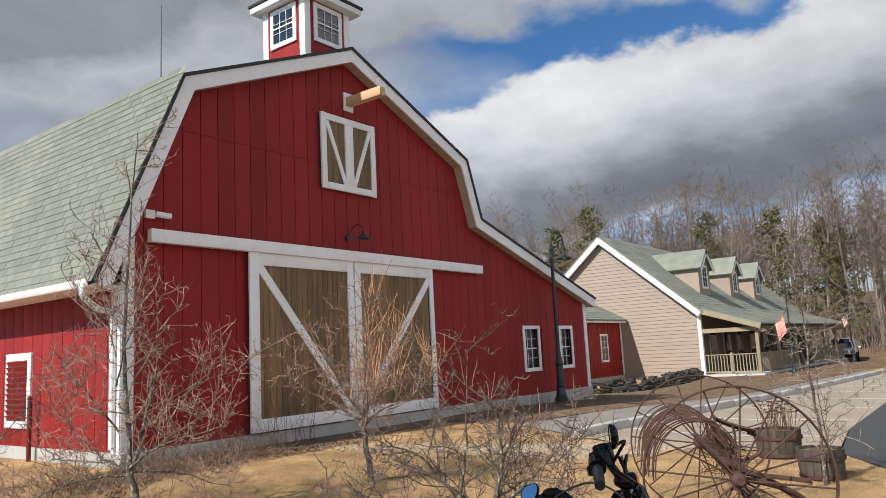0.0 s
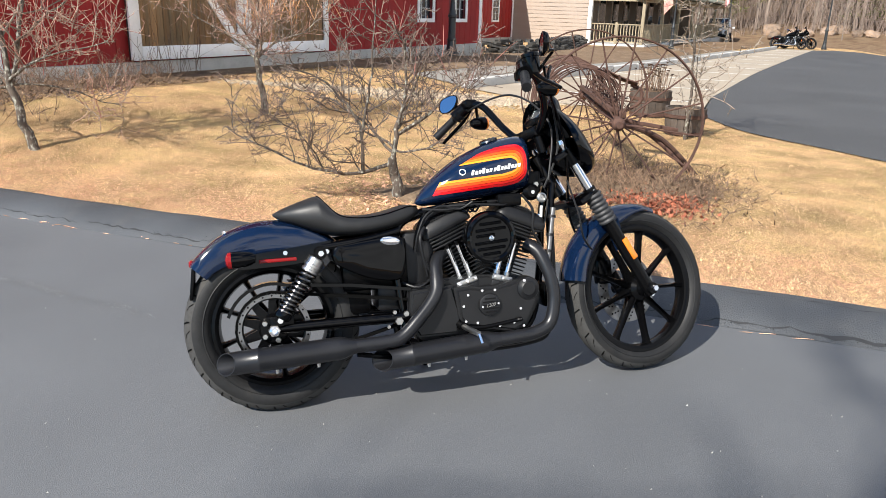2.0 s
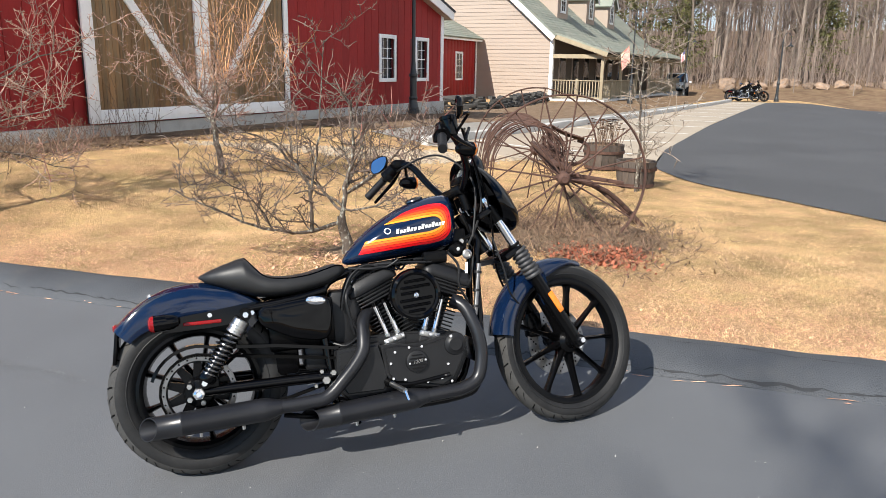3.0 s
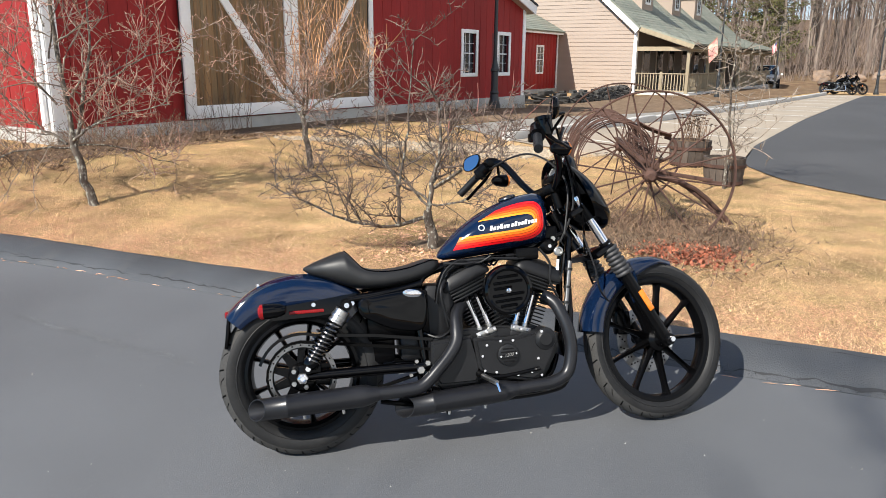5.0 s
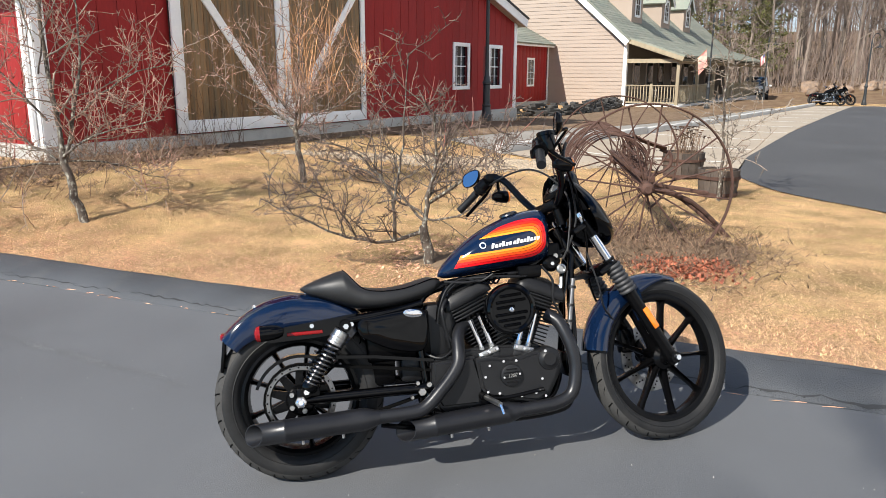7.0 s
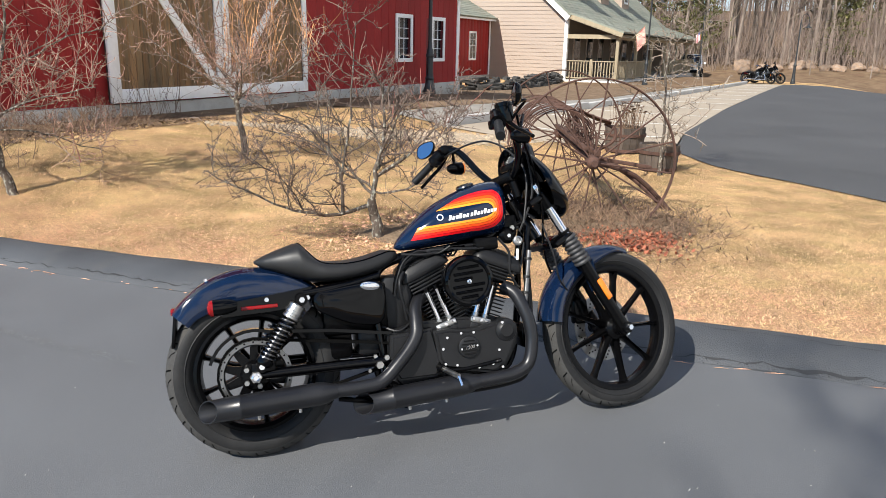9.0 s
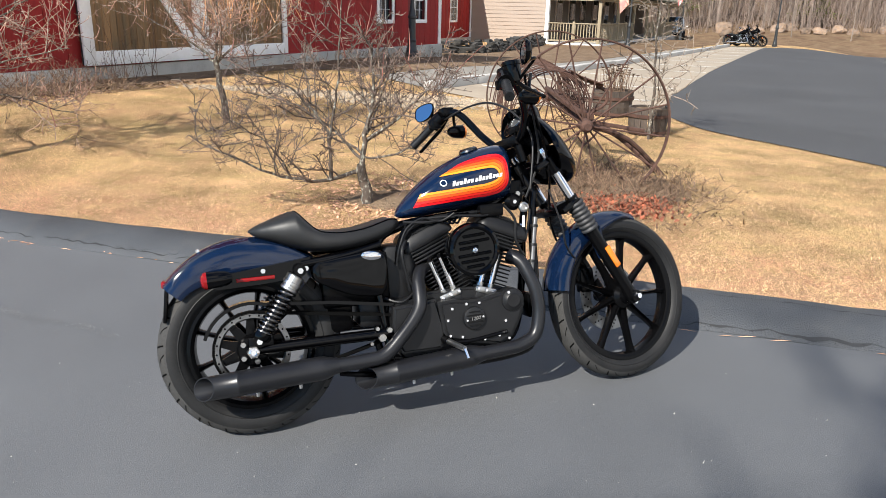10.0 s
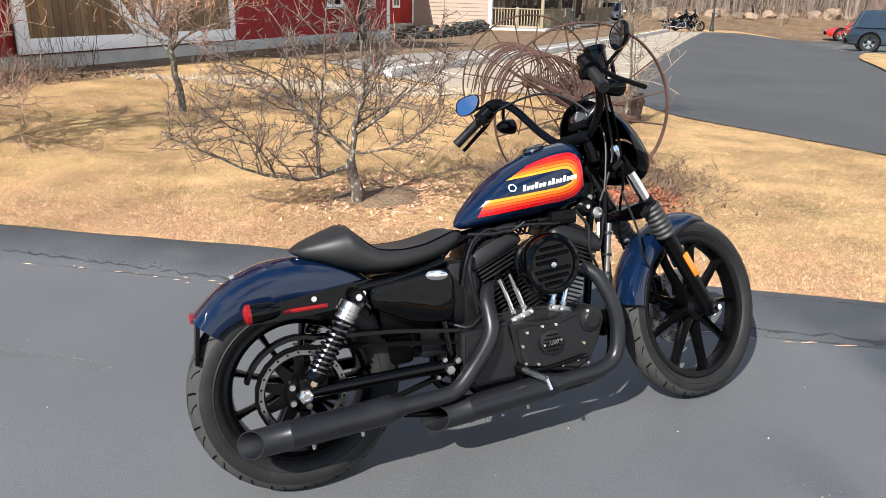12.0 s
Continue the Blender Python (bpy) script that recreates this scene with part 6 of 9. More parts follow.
        grip = sp("grip", Lt([(0.0155, 0.0), (0.0185, 0.004), (0.0175, 0.010), (0.0175, 0.105), (0.0185, 0.118), (0.0175, 0.126), (0.001, 0.126)], c=g0, axis=gd, n=20), MATT_BLACK, parent=bar)
        for k in range(10):
            sp("grip_rib", Lt([(0.0172, -0.002), (0.0184, 0.0), (0.0172, 0.002)], c=g0 + gd * (0.015 + 0.0095 * k), axis=gd, n=18), MATT_BLACK, parent=bar)
        sp("switch_housing", C(g0 - gd * 0.062, g0 - gd * 0.002, 0.028, 0.031, 18), SATIN_BLACK, parent=bar)
        sp("switch_box", B(g0 - gd * 0.03 + Vector((-0.012, 0, -0.016)), (0.045, 0.045, 0.036), None, 0.008), SATIN_BLACK, parent=bar)
        sp("perch", B(g0 - gd * 0.075 + Vector((0.014, 0, 0.008)), (0.062, 0.048, 0.042), None, 0.010), SATIN_BLACK, parent=bar)
        lv = [g0 - gd * 0.065 + Vector((0.030, 0, 0.0)), g0 + gd * 0.0 + Vector((0.048, s * 0.015, -0.012)), g0 + gd * 0.06 + Vector((0.045, s * 0.015, -0.018)), g0 + gd * 0.120 + Vector((0.056 if s < 0 else 0.040, s * 0.012, -0.024))]
        if s < 0:
            lv = [Vector(p) for p in ((0.932, -0.300, 1.172), (0.927, -0.364, 1.122), (0.918, -0.420, 1.090), (0.900, -0.482, 1.056))]
        lever = sp("lever", T(lv, lambda f: 0.0092 - 0.002 * f, 10, 5), SATIN_BLACK, parent=bar)
        sp("lever_ball", Lt([(0.001, -0.008), (0.007, -0.004), (0.0085, 0.0), (0.007, 0.004), (0.001, 0.008)], c=lv[-1], n=12), SATIN_BLACK, parent=bar)
        if s < 0:
            sp("brake_reservoir", Lt([(0.001, -0.046), (0.028, -0.044), (0.033, -0.016), (0.033, 0.014), (0.036, 0.016), (0.036, 0.026), (0.031, 0.031), (0.001, 0.031)], c=(0.926, s * 0.303, 1.210), axis=(-0.1, -0.12, 1), n=26), GLOSS_BLACK, parent=bar)
        # mirror: rounded trapezoid shell with a real mirror let in
        mc = Vector((0.966, 0.405, 1.248) if s > 0 else (0.882, -0.438, 1.224))
        foot = [g0 - gd * 0.07 + Vector((0.01, 0, 0.02)), (1.005, 0.325, 1.235), (0.995, 0.362, 1.228)] if s > 0 else [(0.940, -0.318, 1.168), (0.950, -0.365, 1.198), (0.945, -0.415, 1.216)]
        stem = sp("mirror_stem", T(foot + [mc + Vector((0.012, -s * 0.02, -0.025))], 0.0058, 10, 5), GLOSS_BLACK, parent=bar)
        fwd = Vector((-0.93, -s * 0.30, 0.20) if s > 0 else (-0.84, 0.46, 0.10)).normalized()
        right = Vector((0, 0, 1)).cross(fwd).normalized()
        upv = fwd.cross(right)
        outl = [(-0.052, -0.012), (-0.050, 0.022), (-0.030, 0.036), (0.010, 0.040), (0.046, 0.034), (0.058, 0.018), (0.054, -0.008), (0.034, -0.030), (0.0, -0.040), (-0.034, -0.034)]
        fl = -1.14 if s < 0 else 1
        outl = curve_points([(fl * a, b, 0) for a, b in outl + outl[:1]], 3)[:-1]
        rows = [[mc + fwd * dz + right * (p.x * k) + upv * (p.y * k) for p in outl] for dz, k in ((-0.022, 0.55), (-0.014, 0.88), (-0.002, 1.0), (0.004, 1.0), (0.005, 0.94), (0.002, 0.93))]
        mh = sp("mirror_housing", sections(bmesh.new(), rows), GLOSS_BLACK, "black handlebar mirror")
        bm = bmesh.new()
        bm.faces.new([bm.verts.new(mc + fwd * 0.0032 + right * (p.x * 0.925) + upv * (p.y * 0.925)) for p in outl])
        bmesh.ops.recalc_face_normals(bm, faces=bm.faces)
        sp("mirror_glass", bm, MIRROR, parent=mh)
        sc = Vector((1.060, 0.292, 1.132) if s > 0 else (0.998, -0.300, 1.111))
        ind = sp("front_indicator", Lt([(0.001, -0.055), (0.014, -0.052), (0.024, -0.035), (0.029, -0.010), (0.030, 0.016)], c=sc, axis=(1, 0, 0), n=22), GLOSS_BLACK, "bullet indicator with amber lens")
        sp("lens", Lt([(0.0295, 0.016), (0.027, 0.026), (0.016, 0.033), (0.001, 0.035)], c=sc, axis=(1, 0, 0), n=22), AMBER, parent=ind)
        sp("stalk", T([sc, sc + Vector((-0.01, s * 0.01, 0.035)), (1.035, s * 0.275, 1.205)], 0.007, 8, 4), GLOSS_BLACK, parent=ind)
    # clamps, risers, gauge, lamp, fairing
    for h, z in ((0.485, 0.05), (0.69, 0.045)):
        c = ax0 + axis_dir * h + Vector((-0.032, 0, -0.018))
        sp("triple_clamp", B((0, 0, 0), (0.085, 0.245, 0.030), Matrix.Translation(c) @ pose(0, 0, 0, 0, -30, 0), 0.010), GLOSS_BLACK, "black fork yoke")
    for s in (-1, 1):
        sp("riser", C((1.118, s * 0.052, 0.92), (1.098, s * 0.052, 1.005), 0.019, 0.017, 14), SATIN_BLACK)
    sp("bar_clamp", B((1.098, 0, 1.006), (0.05, 0.15, 0.042), None, 0.010), SATIN_BLACK)
    gc, gx = Vector((1.160, 0.0, 1.108)), Vector((-0.78, 0, 0.62))
    ga = sp("gauge", Lt([(0.001, -0.07), (0.060, -0.062), (0.078, -0.03), (0.080, 0.0), (0.077, 0.010), (0.068, 0.011), (0.060, 0.006), (0.056, 0.001), (0.001, 0.001)], c=gc, axis=gx, n=36), GLOSS_BLACK, "round black speedometer")
    sp("dial", Lt([(0.054, 0.0), (0.054, 0.0016), (0.001, 0.0016)], c=gc, axis=gx, n=32), DIAL, parent=ga)
    sp("bezel", Lt([(0.056, 0.001), (0.058, 0.012), (0.064, 0.0135), (0.067, 0.011)], c=gc, axis=gx, n=36), SHOCK_METAL, parent=ga)
    u, v, d_ = frame_at(gx)
    for k in range(20):
        a = math.radians(-220 + 13.5 * k)
        q = gc + d_ * 0.003
        sp("dial_tick", T([q + (u * math.cos(a) + v * math.sin(a)) * 0.042, q + (u * math.cos(a) + v * math.sin(a)) * (0.050 if k % 2 else 0.052)], 0.0011, 4, 0), LETTER_WHITE, parent=ga)
    sp("needle", T([gc + d_ * 0.003, gc + d_ * 0.003 + (u * -0.6 + v * 0.8) * 0.036], 0.0011, 4, 0), LETTER_WHITE, parent=ga)
    sp("gauge_bracket", B((1.125, 0, 1.055), (0.05, 0.09, 0.03), pose(0, 0, 0), 0.008), SATIN_BLACK)
    hl = sp("headlamp", Lt([(0.001, -0.10), (0.05, -0.095), (0.078, -0.06), (0.086, 0.0), (0.084, 0.02), (0.078, 0.022), (0.072, 0.018)], c=(1.285, 0, 0.905), axis=(1, 0, -0.05), n=36), GLOSS_BLACK, "black headlamp")
    sp("lamp_glass", Lt([(0.077, 0.018), (0.05, 0.030), (0.001, 0.036)], c=(1.285, 0, 0.905), axis=(1, 0, -0.05), n=30), CHROME, parent=hl)
    rows = []
    for k in range(13):
        ph = math.radians(26 + 67 * k / 12)           # from the lamp opening back to the rim
        rows.append([])
        for q in range(33):
            a = 2 * math.pi * q / 32
            ry, rz = 0.178 + 0.01 * math.cos(a), 0.184 if math.sin(a) > 0 else 0.132
            rows[-1].append(Vector((1.205 + 0.150 * math.cos(ph) + 0.072 * math.sin(a) * -1 * math.sin(ph), ry * math.cos(a) * math.sin(ph), 0.958 + rz * math.sin(a) * math.sin(ph) - 0.045 * math.cos(ph))))
    bm = bmesh.new()
    sections(bm, [r[:-1] for r in rows], caps=False)
    inner = [[Vector((1.17, 0, 0.955)).lerp(p, 0.968) for p in r[:-1]] for r in rows]
    sections(bm, inner, caps=False)
    for src_, dst in ((rows[-1], inner[-1]), (rows[0], inner[0])):
        a_ = [bm.verts.new(p) for p in src_[:-1]]; b_ = [bm.verts.new(p) for p in dst]
        bridge(bm, a_, b_)
    bmesh.ops.recalc_face_normals(bm, faces=bm.faces)
    sp("fairing", bm, GLOSS_BLACK, "gloss black headlamp fairing")
    # front fender
    rows = []
    for k in range(23):
        a = math.radians(20 - 99 * k / 22)
        r = 0.370 + 0.006 * math.sin(math.pi * k / 22)
        hw = 0.066
        c0 = Vector((math.sin(a), 0, math.cos(a)))
        taper = 0.55 + 0.45 * S01(k / 4)
        drop = (0.012 + 0.040 * S01((k - 2) / 7)) * taper
        out, inn = [], []
        for q in range(13):
            t = -1 + 2 * q / 12
            if abs(t) < 0.66:
                y, dr = hw * taper * t / 0.66 * 0.93, 0.020 * (t / 0.66) ** 2
            else:
                e = (abs(t) - 0.66) / 0.34
                y, dr = math.copysign(hw * taper * (0.93 + 0.07 * min(1, 2 * e)), t), 0.020 + drop * e
            out.append(ax0 + Vector((0, y, 0)) + c0 * (r - dr))
            inn.append(ax0 + Vector((0, y * 0.96, 0)) + c0 * (r - dr - 0.004))
        rows.append(out + inn[::-1])
    ff = sp("front_fender", sections(bmesh.new(), rows), BLUE_PAINT, "dark blue front fender")
    for s in (-1, 1):
        sp("fender_bracket", P3([ax0 + Vector((-0.10, s * 0.066, 0.31)), ax0 + Vector((-0.155, s * 0.066, 0.25)), ax0 + Vector((-0.125, s * 0.070, 0.17)), ax0 + Vector((-0.085, s * 0.070, 0.20))], (0, s * 0.006, 0)), BLUE_PAINT, parent=ff)
    # front brake on the far side
    disc = part("brake_disc", Lt([(0.150, 0.060), (0.150, 0.065), (0.098, 0.065), (0.098, 0.060)], axis=(0, 1, 0), n=48, closed=True), DISC_STEEL, front, "drilled steel brake disc")
    for k in range(36):
        for rr_, off in ((0.112, 0), (0.124, 5), (0.137, 0)):
            a = math.radians(10 * k + off)
            if (k + int(rr_ * 1000)) % 2:
                bolt(disc, (rr_ * math.sin(a), 0.060, rr_ * math.cos(a)), r=0.0045, h=0.0012, m=GROOVE, name="disc_hole")
    me = finish("disc_arm", P3([(-0.012, 0.061, 0.045), (0.012, 0.061, 0.045), (0.009, 0.061, 0.10), (-0.009, 0.061, 0.10)], (0, 0.004, 0)), SATIN_BLACK)
    for k in range(6):
        share("disc_arm", me, disc, rot_y(60 * k))
    sp("brake_caliper", B(ax0 + Vector((-0.105, 0.072, 0.085)), (0.075, 0.05, 0.11), None, 0.014), SATIN_BLACK)
    # cables in a loop over the bars
    sp("clutch_cable", T([(1.0, 0.30, 1.19), (1.06, 0.19, 1.215), (1.10, 0.08, 1.20), (1.13, -0.03, 1.12), (1.14, -0.10, 1.00), (1.10, -0.09, 0.80)], 0.0045, 8, 7), MATT_BLACK)
    sp("throttle_cable", T([(0.99, -0.31, 1.19), (1.05, -0.22, 1.20), (1.13, -0.14, 1.08), (1.15, -0.11, 0.92), (1.08, -0.08, 0.77)], 0.0045, 8, 7), MATT_BLACK)
    sp("brake_hose", T([(1.01, -0.29, 1.21), (1.08, -0.20, 1.15), (1.17, -0.13, 1.0), (1.20, -0.10, 0.85), (1.24, -0.02, 0.74), (1.30, 0.06, 0.62), (1.40, 0.08, 0.43)], 0.005, 8, 7), SATIN_BLACK)
    sp("brake_line_loop", T([(1.21, -0.07, 0.80), (1.23, -0.10, 0.66), (1.25, -0.09, 0.56), (1.31, -0.06, 0.50)], 0.004, 8, 6), MATT_BLACK)
    return bike


motorcycle = make_bike()

# ---- bare trees, shrubs, grass, woods ----
def tubes(lines, n=4):
    """Vertices and faces of tapered tubes; lines of (points, radius at start, radius at end)."""
    verts, faces = [], []
    for pts, r0, r1 in lines:
        m = len(pts)
        base = len(verts)
        for i, p in enumerate(pts):
            d = pts[min(i + 1, m - 1)] - pts[max(i - 1, 0)]
            if d.length < 1e-9:
                d = Vector((0, 0, 1))
            u, v, _ = frame_at(d)
            r = r0 + (r1 - r0) * i / (m - 1)
            for k in range(n):
                a = 2 * math.pi * k / n
                verts.append(p + u * (r * math.cos(a)) + v * (r * math.sin(a)))
        for i in range(m - 1):
            for k in range(n):
                q = base + i * n
                faces.append((q + k, q + (k + 1) % n, q + n + (k + 1) % n, q + n + k))
    return verts, faces


def wander(rng, p, d, length, steps, bend, lift):
    pts = [Vector(p)]
    d = Vector(d).normalized()
    for _ in range(steps):
        d = (d + Vector((rng.gauss(0, bend), rng.gauss(0, bend), rng.gauss(0, bend) + lift))).normalized()
        pts.append(pts[-1] + d * (length / steps))
    return pts


def sprout(rng, line, r, lens, counts, level, out, up=0.06, spread=0.9, t0=0.15, fat=1.0):
    """Grows side shoots on a line, and shoots on those."""
    if level >= len(counts):
        return
    n = counts[level]
    L_ = sum((b - a).length for a, b in zip(line, line[1:]))
    for k in range(n):
        t = t0 + (1 - t0) * (k + rng.random()) / n
        f = t * (len(line) - 1)
        i = min(int(f), len(line) - 2)
        p = line[i].lerp(line[i + 1], f - i)
        d = (line[i + 1] - line[i]).normalized()
        side = Vector((rng.gauss(0, 1), rng.gauss(0, 1), rng.gauss(0.25, 0.6)))
        side = (side - d * side.dot(d)).normalized()
        nd = d * (1 - spread * 0.6) + side * spread + Vector((0, 0, up * 3))
        ln = lens[level] * rng.uniform(0.45, 1.25) * (1.1 - 0.4 * t)
        rr = max(r * (0.50 if level == 0 else 0.58) * (1 - 0.5 * t), (0.0033 if level < 2 else 0.0027) * fat)
        br = wander(rng, p, nd, ln, 6 if level == 0 else 4, 0.165, up)
        out.append((level + 1, br, rr, rr * 0.6))
        sprout(rng, br, rr, lens, counts, level + 1, out, up * 0.6, spread, 0.1, fat)


def fruit_tree(name, label, base, right, limbs, seed, lens, counts, twig, shoots=None, up=0.06, fat=1.0):
    """A small bare orchard tree. limbs: lines of (sideways, depth, height, ...) with a radius, in the tree's own frame."""
    rng = random.Random(seed)
    R_ = Vector((*right, 0)).normalized()
    F_ = Vector((-R_.y, R_.x, 0))
    t = thing(name, label, "tree", pose(base[0], base[1], G(*base) - 0.03), "fruit trees on the lawn")
    thick, thin = [], []
    out = []
    for which, (pts, r0, r1) in enumerate(limbs):
        P_ = curve_points([R_ * a + F_ * b + Vector((0, 0, c)) for a, b, c in pts], 4)
        P_ = [p + Vector((rng.gauss(0, 0.008), rng.gauss(0, 0.008), rng.gauss(0, 0.008))) if 0 < i < len(P_) - 1 else p for i, p in enumerate(P_)]
        thick.append((P_, r0 * (0.90 if which == 0 else 0.68), r1 * 0.75))
        if which or len(pts) > 3:
            o = []
            sprout(rng, P_, (r0 + r1) / 2, lens, counts, 0, o, up, fat=fat)
            out += o
    v, f = tubes(thick, 9)
    raw("trunk", v, f, BARK, t, smooth=True)["label"] = "lichen-spotted grey trunk and limbs"
    v, f = tubes([(a, r0, r1) for lv, a, r0, r1 in out if lv == 1], 6)
    # Trees with pale twigs get paler limbs, their sunlight carried by the colour.
    raw("branch_mass", v, f, LIMB if twig is TWIG else SAPLING, t, smooth=True)["kind"] = "stuff"
    v, f = tubes([(a, r0, r1) for lv, a, r0, r1 in out if lv > 1], 3)
    raw("twig_mass", v, f, twig, t)["kind"] = "stuff"
    # buds and spurs along the twigs
    spurs = []
    for lv, a, r0, r1 in out:
        if lv >= 1:
            for k in range(2 if lv > 1 else 7):
                p = a[rng.randrange(len(a))]
                d = Vector((rng.gauss(0, 1), rng.gauss(0, 1), rng.gauss(0.4, 1))).normalized()
                spurs.append(([p, p + d * rng.uniform(0.015, 0.05)], max(r1 * 0.8, 0.0025) * fat, 0.0022 * fat))
    v, f = tubes(spurs, 3)
    raw("spur_mass", v, f, twig, t)["kind"] = "stuff"
    if shoots:
        mat_, count, ln, pick = shoots
        lines = []
        src_ = [a for lv, a, r0, r1 in out if lv == 1 and pick(a[0])] or [out[0][1]]
        for k in range(count):
            a = src_[rng.randrange(len(src_))]
            p = a[rng.randrange(1, len(a))]
            lines.append((wander(rng, p, (rng.gauss(0, 0.35), rng.gauss(0, 0.35), 1), ln * rng.uniform(0.4, 1.1), 5, 0.09, 0.05), 0.0052, 0.0024))
        v, f = tubes(lines, 3)
        raw("shoot_mass", v, f, mat_, t)["kind"] = "stuff"
    return t


RIGHT = (0.83, 0.56)
fruit_tree("crab_apple_tree", "low spreading bare fruit tree with lichened trunk on the lawn", (-3.25, 4.76), RIGHT, [
    ([(0, 0, 0), (-0.03, 0, 0.18), (-0.06, 0, 0.36)], 0.056, 0.048),
    ([(-0.06, 0, 0.33), (-0.03, 0.02, 0.60), (0.04, 0.03, 0.86), (0.03, 0.0, 1.30)], 0.036, 0.010),
    ([(-0.07, 0, 0.31), (-0.30, -0.05, 0.25), (-0.60, -0.10, 0.27), (-0.92, -0.14, 0.40), (-1.32, -0.12, 0.60)], 0.026, 0.006),
    ([(-0.30, -0.05, 0.25), (-0.31, 0.0, 0.55), (-0.42, 0.02, 0.78), (-0.64, 0.0, 0.98), (-0.92, -0.06, 1.06)], 0.024, 0.006),
    ([(-0.31, 0, 0.52), (-0.26, 0.05, 0.85), (-0.22, 0.10, 1.25), (-0.18, 0.08, 1.75)], 0.018, 0.005),
    ([(-0.02, 0.02, 0.55), (0.22, 0.0, 0.72), (0.42, -0.05, 0.92), (0.56, -0.10, 1.10)], 0.020, 0.005),
    ([(-0.03, 0, 0.42), (0.22, -0.15, 0.48), (0.42, -0.3, 0.62), (0.55, -0.35, 0.80)], 0.014, 0.004),
    ([(-0.05, 0, 0.40), (-0.30, 0.20, 0.62), (-0.62, 0.35, 0.80), (-0.95, 0.45, 0.86)], 0.018, 0.005),
    ([(-0.02, 0.0, 0.60), (0.10, 0.35, 0.80), (0.15, 0.65, 1.05)], 0.016, 0.005),
    ([(-0.60, -0.10, 0.27), (-0.75, -0.2, 0.55), (-1.0, -0.3, 0.75)], 0.012, 0.004),
], 7, (0.58, 0.26, 0.10), (12, 6, 1), TWIG, (TWIG_RED, 18, 0.30, lambda p: p.z > 0.8), up=0.045)
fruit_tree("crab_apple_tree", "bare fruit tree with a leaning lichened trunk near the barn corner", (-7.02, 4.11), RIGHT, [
    ([(0, 0, 0), (-0.08, 0, 0.28), (-0.16, 0, 0.64)], 0.055, 0.046),
    ([(-0.16, 0, 0.60), (-0.20, 0.02, 1.20), (-0.22, 0, 1.9), (-0.20, 0, 2.7), (-0.16, 0, 3.5), (-0.10, 0.0, 4.15)], 0.042, 0.006),
    ([(-0.15, 0, 0.62), (-0.03, 0.05, 1.10), (0.08, 0.10, 1.7), (0.05, 0.12, 2.5)], 0.034, 0.007),
    ([(-0.18, 0, 0.66), (0.10, -0.1, 0.86), (0.45, -0.2, 0.98), (0.95, -0.3, 1.08)], 0.022, 0.005),
    ([(-0.08, 0, 1.0), (0.25, 0.1, 1.30), (0.6, 0.15, 1.52), (0.92, 0.2, 1.60)], 0.018, 0.005),
    ([(-0.22, 0, 0.66), (-0.55, 0.1, 0.85), (-0.85, 0.15, 1.10), (-1.15, 0.2, 1.4)], 0.022, 0.005),
    ([(-0.27, 0, 1.05), (-0.55, -0.1, 1.45), (-0.80, -0.15, 1.75)], 0.018, 0.005),
    ([(-0.20, 0, 0.62), (-0.55, -0.2, 0.62), (-0.95, -0.3, 0.48), (-1.25, -0.35, 0.30)], 0.018, 0.004),
    ([(-0.15, 0, 0.64), (0.20, 0.2, 0.62), (0.50, 0.3, 0.50), (0.78, 0.35, 0.40)], 0.015, 0.004),
    ([(-0.30, 0, 1.5), (-0.10, -0.2, 1.9), (0.15, -0.3, 2.3)], 0.014, 0.004),
    ([(-0.31, 0, 1.8), (-0.5, 0.15, 2.3), (-0.62, 0.2, 2.8)], 0.012, 0.004),
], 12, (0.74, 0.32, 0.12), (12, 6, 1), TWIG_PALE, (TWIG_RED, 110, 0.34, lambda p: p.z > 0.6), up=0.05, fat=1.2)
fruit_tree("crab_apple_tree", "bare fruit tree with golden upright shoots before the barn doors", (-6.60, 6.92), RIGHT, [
    ([(0, 0, 0), (-0.04, 0, 0.36), (-0.09, 0, 0.74)], 0.050, 0.042),
    ([(-0.08, 0, 0.70), (-0.05, 0, 1.15), (0.0, 0, 1.7), (0.02, 0, 2.4)], 0.030, 0.006),
    ([(-0.09, 0, 0.72), (-0.35, 0.05, 0.95), (-0.75, 0.1, 1.15), (-1.10, 0.1, 1.45)], 0.024, 0.005),
    ([(-0.08, 0, 0.70), (0.15, -0.1, 0.90), (0.50, -0.2, 1.05), (0.85, -0.3, 1.30)], 0.024, 0.005),
    ([(-0.06, 0, 0.95), (0.2, 0.1, 1.3), (0.45, 0.15, 1.75)], 0.018, 0.005),
    ([(-0.08, 0, 0.85), (-0.35, -0.2, 1.3), (-0.55, -0.3, 1.85)], 0.018, 0.005),
    ([(-0.07, 0, 0.72), (-0.05, 0.4, 1.0), (-0.1, 0.7, 1.3)], 0.018, 0.005),
    ([(-0.07, 0, 0.72), (0.05, -0.4, 0.95), (0.1, -0.75, 1.2)], 0.018, 0.005),
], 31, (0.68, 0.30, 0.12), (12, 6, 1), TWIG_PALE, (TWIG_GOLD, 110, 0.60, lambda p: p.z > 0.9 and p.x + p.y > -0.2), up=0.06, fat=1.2)
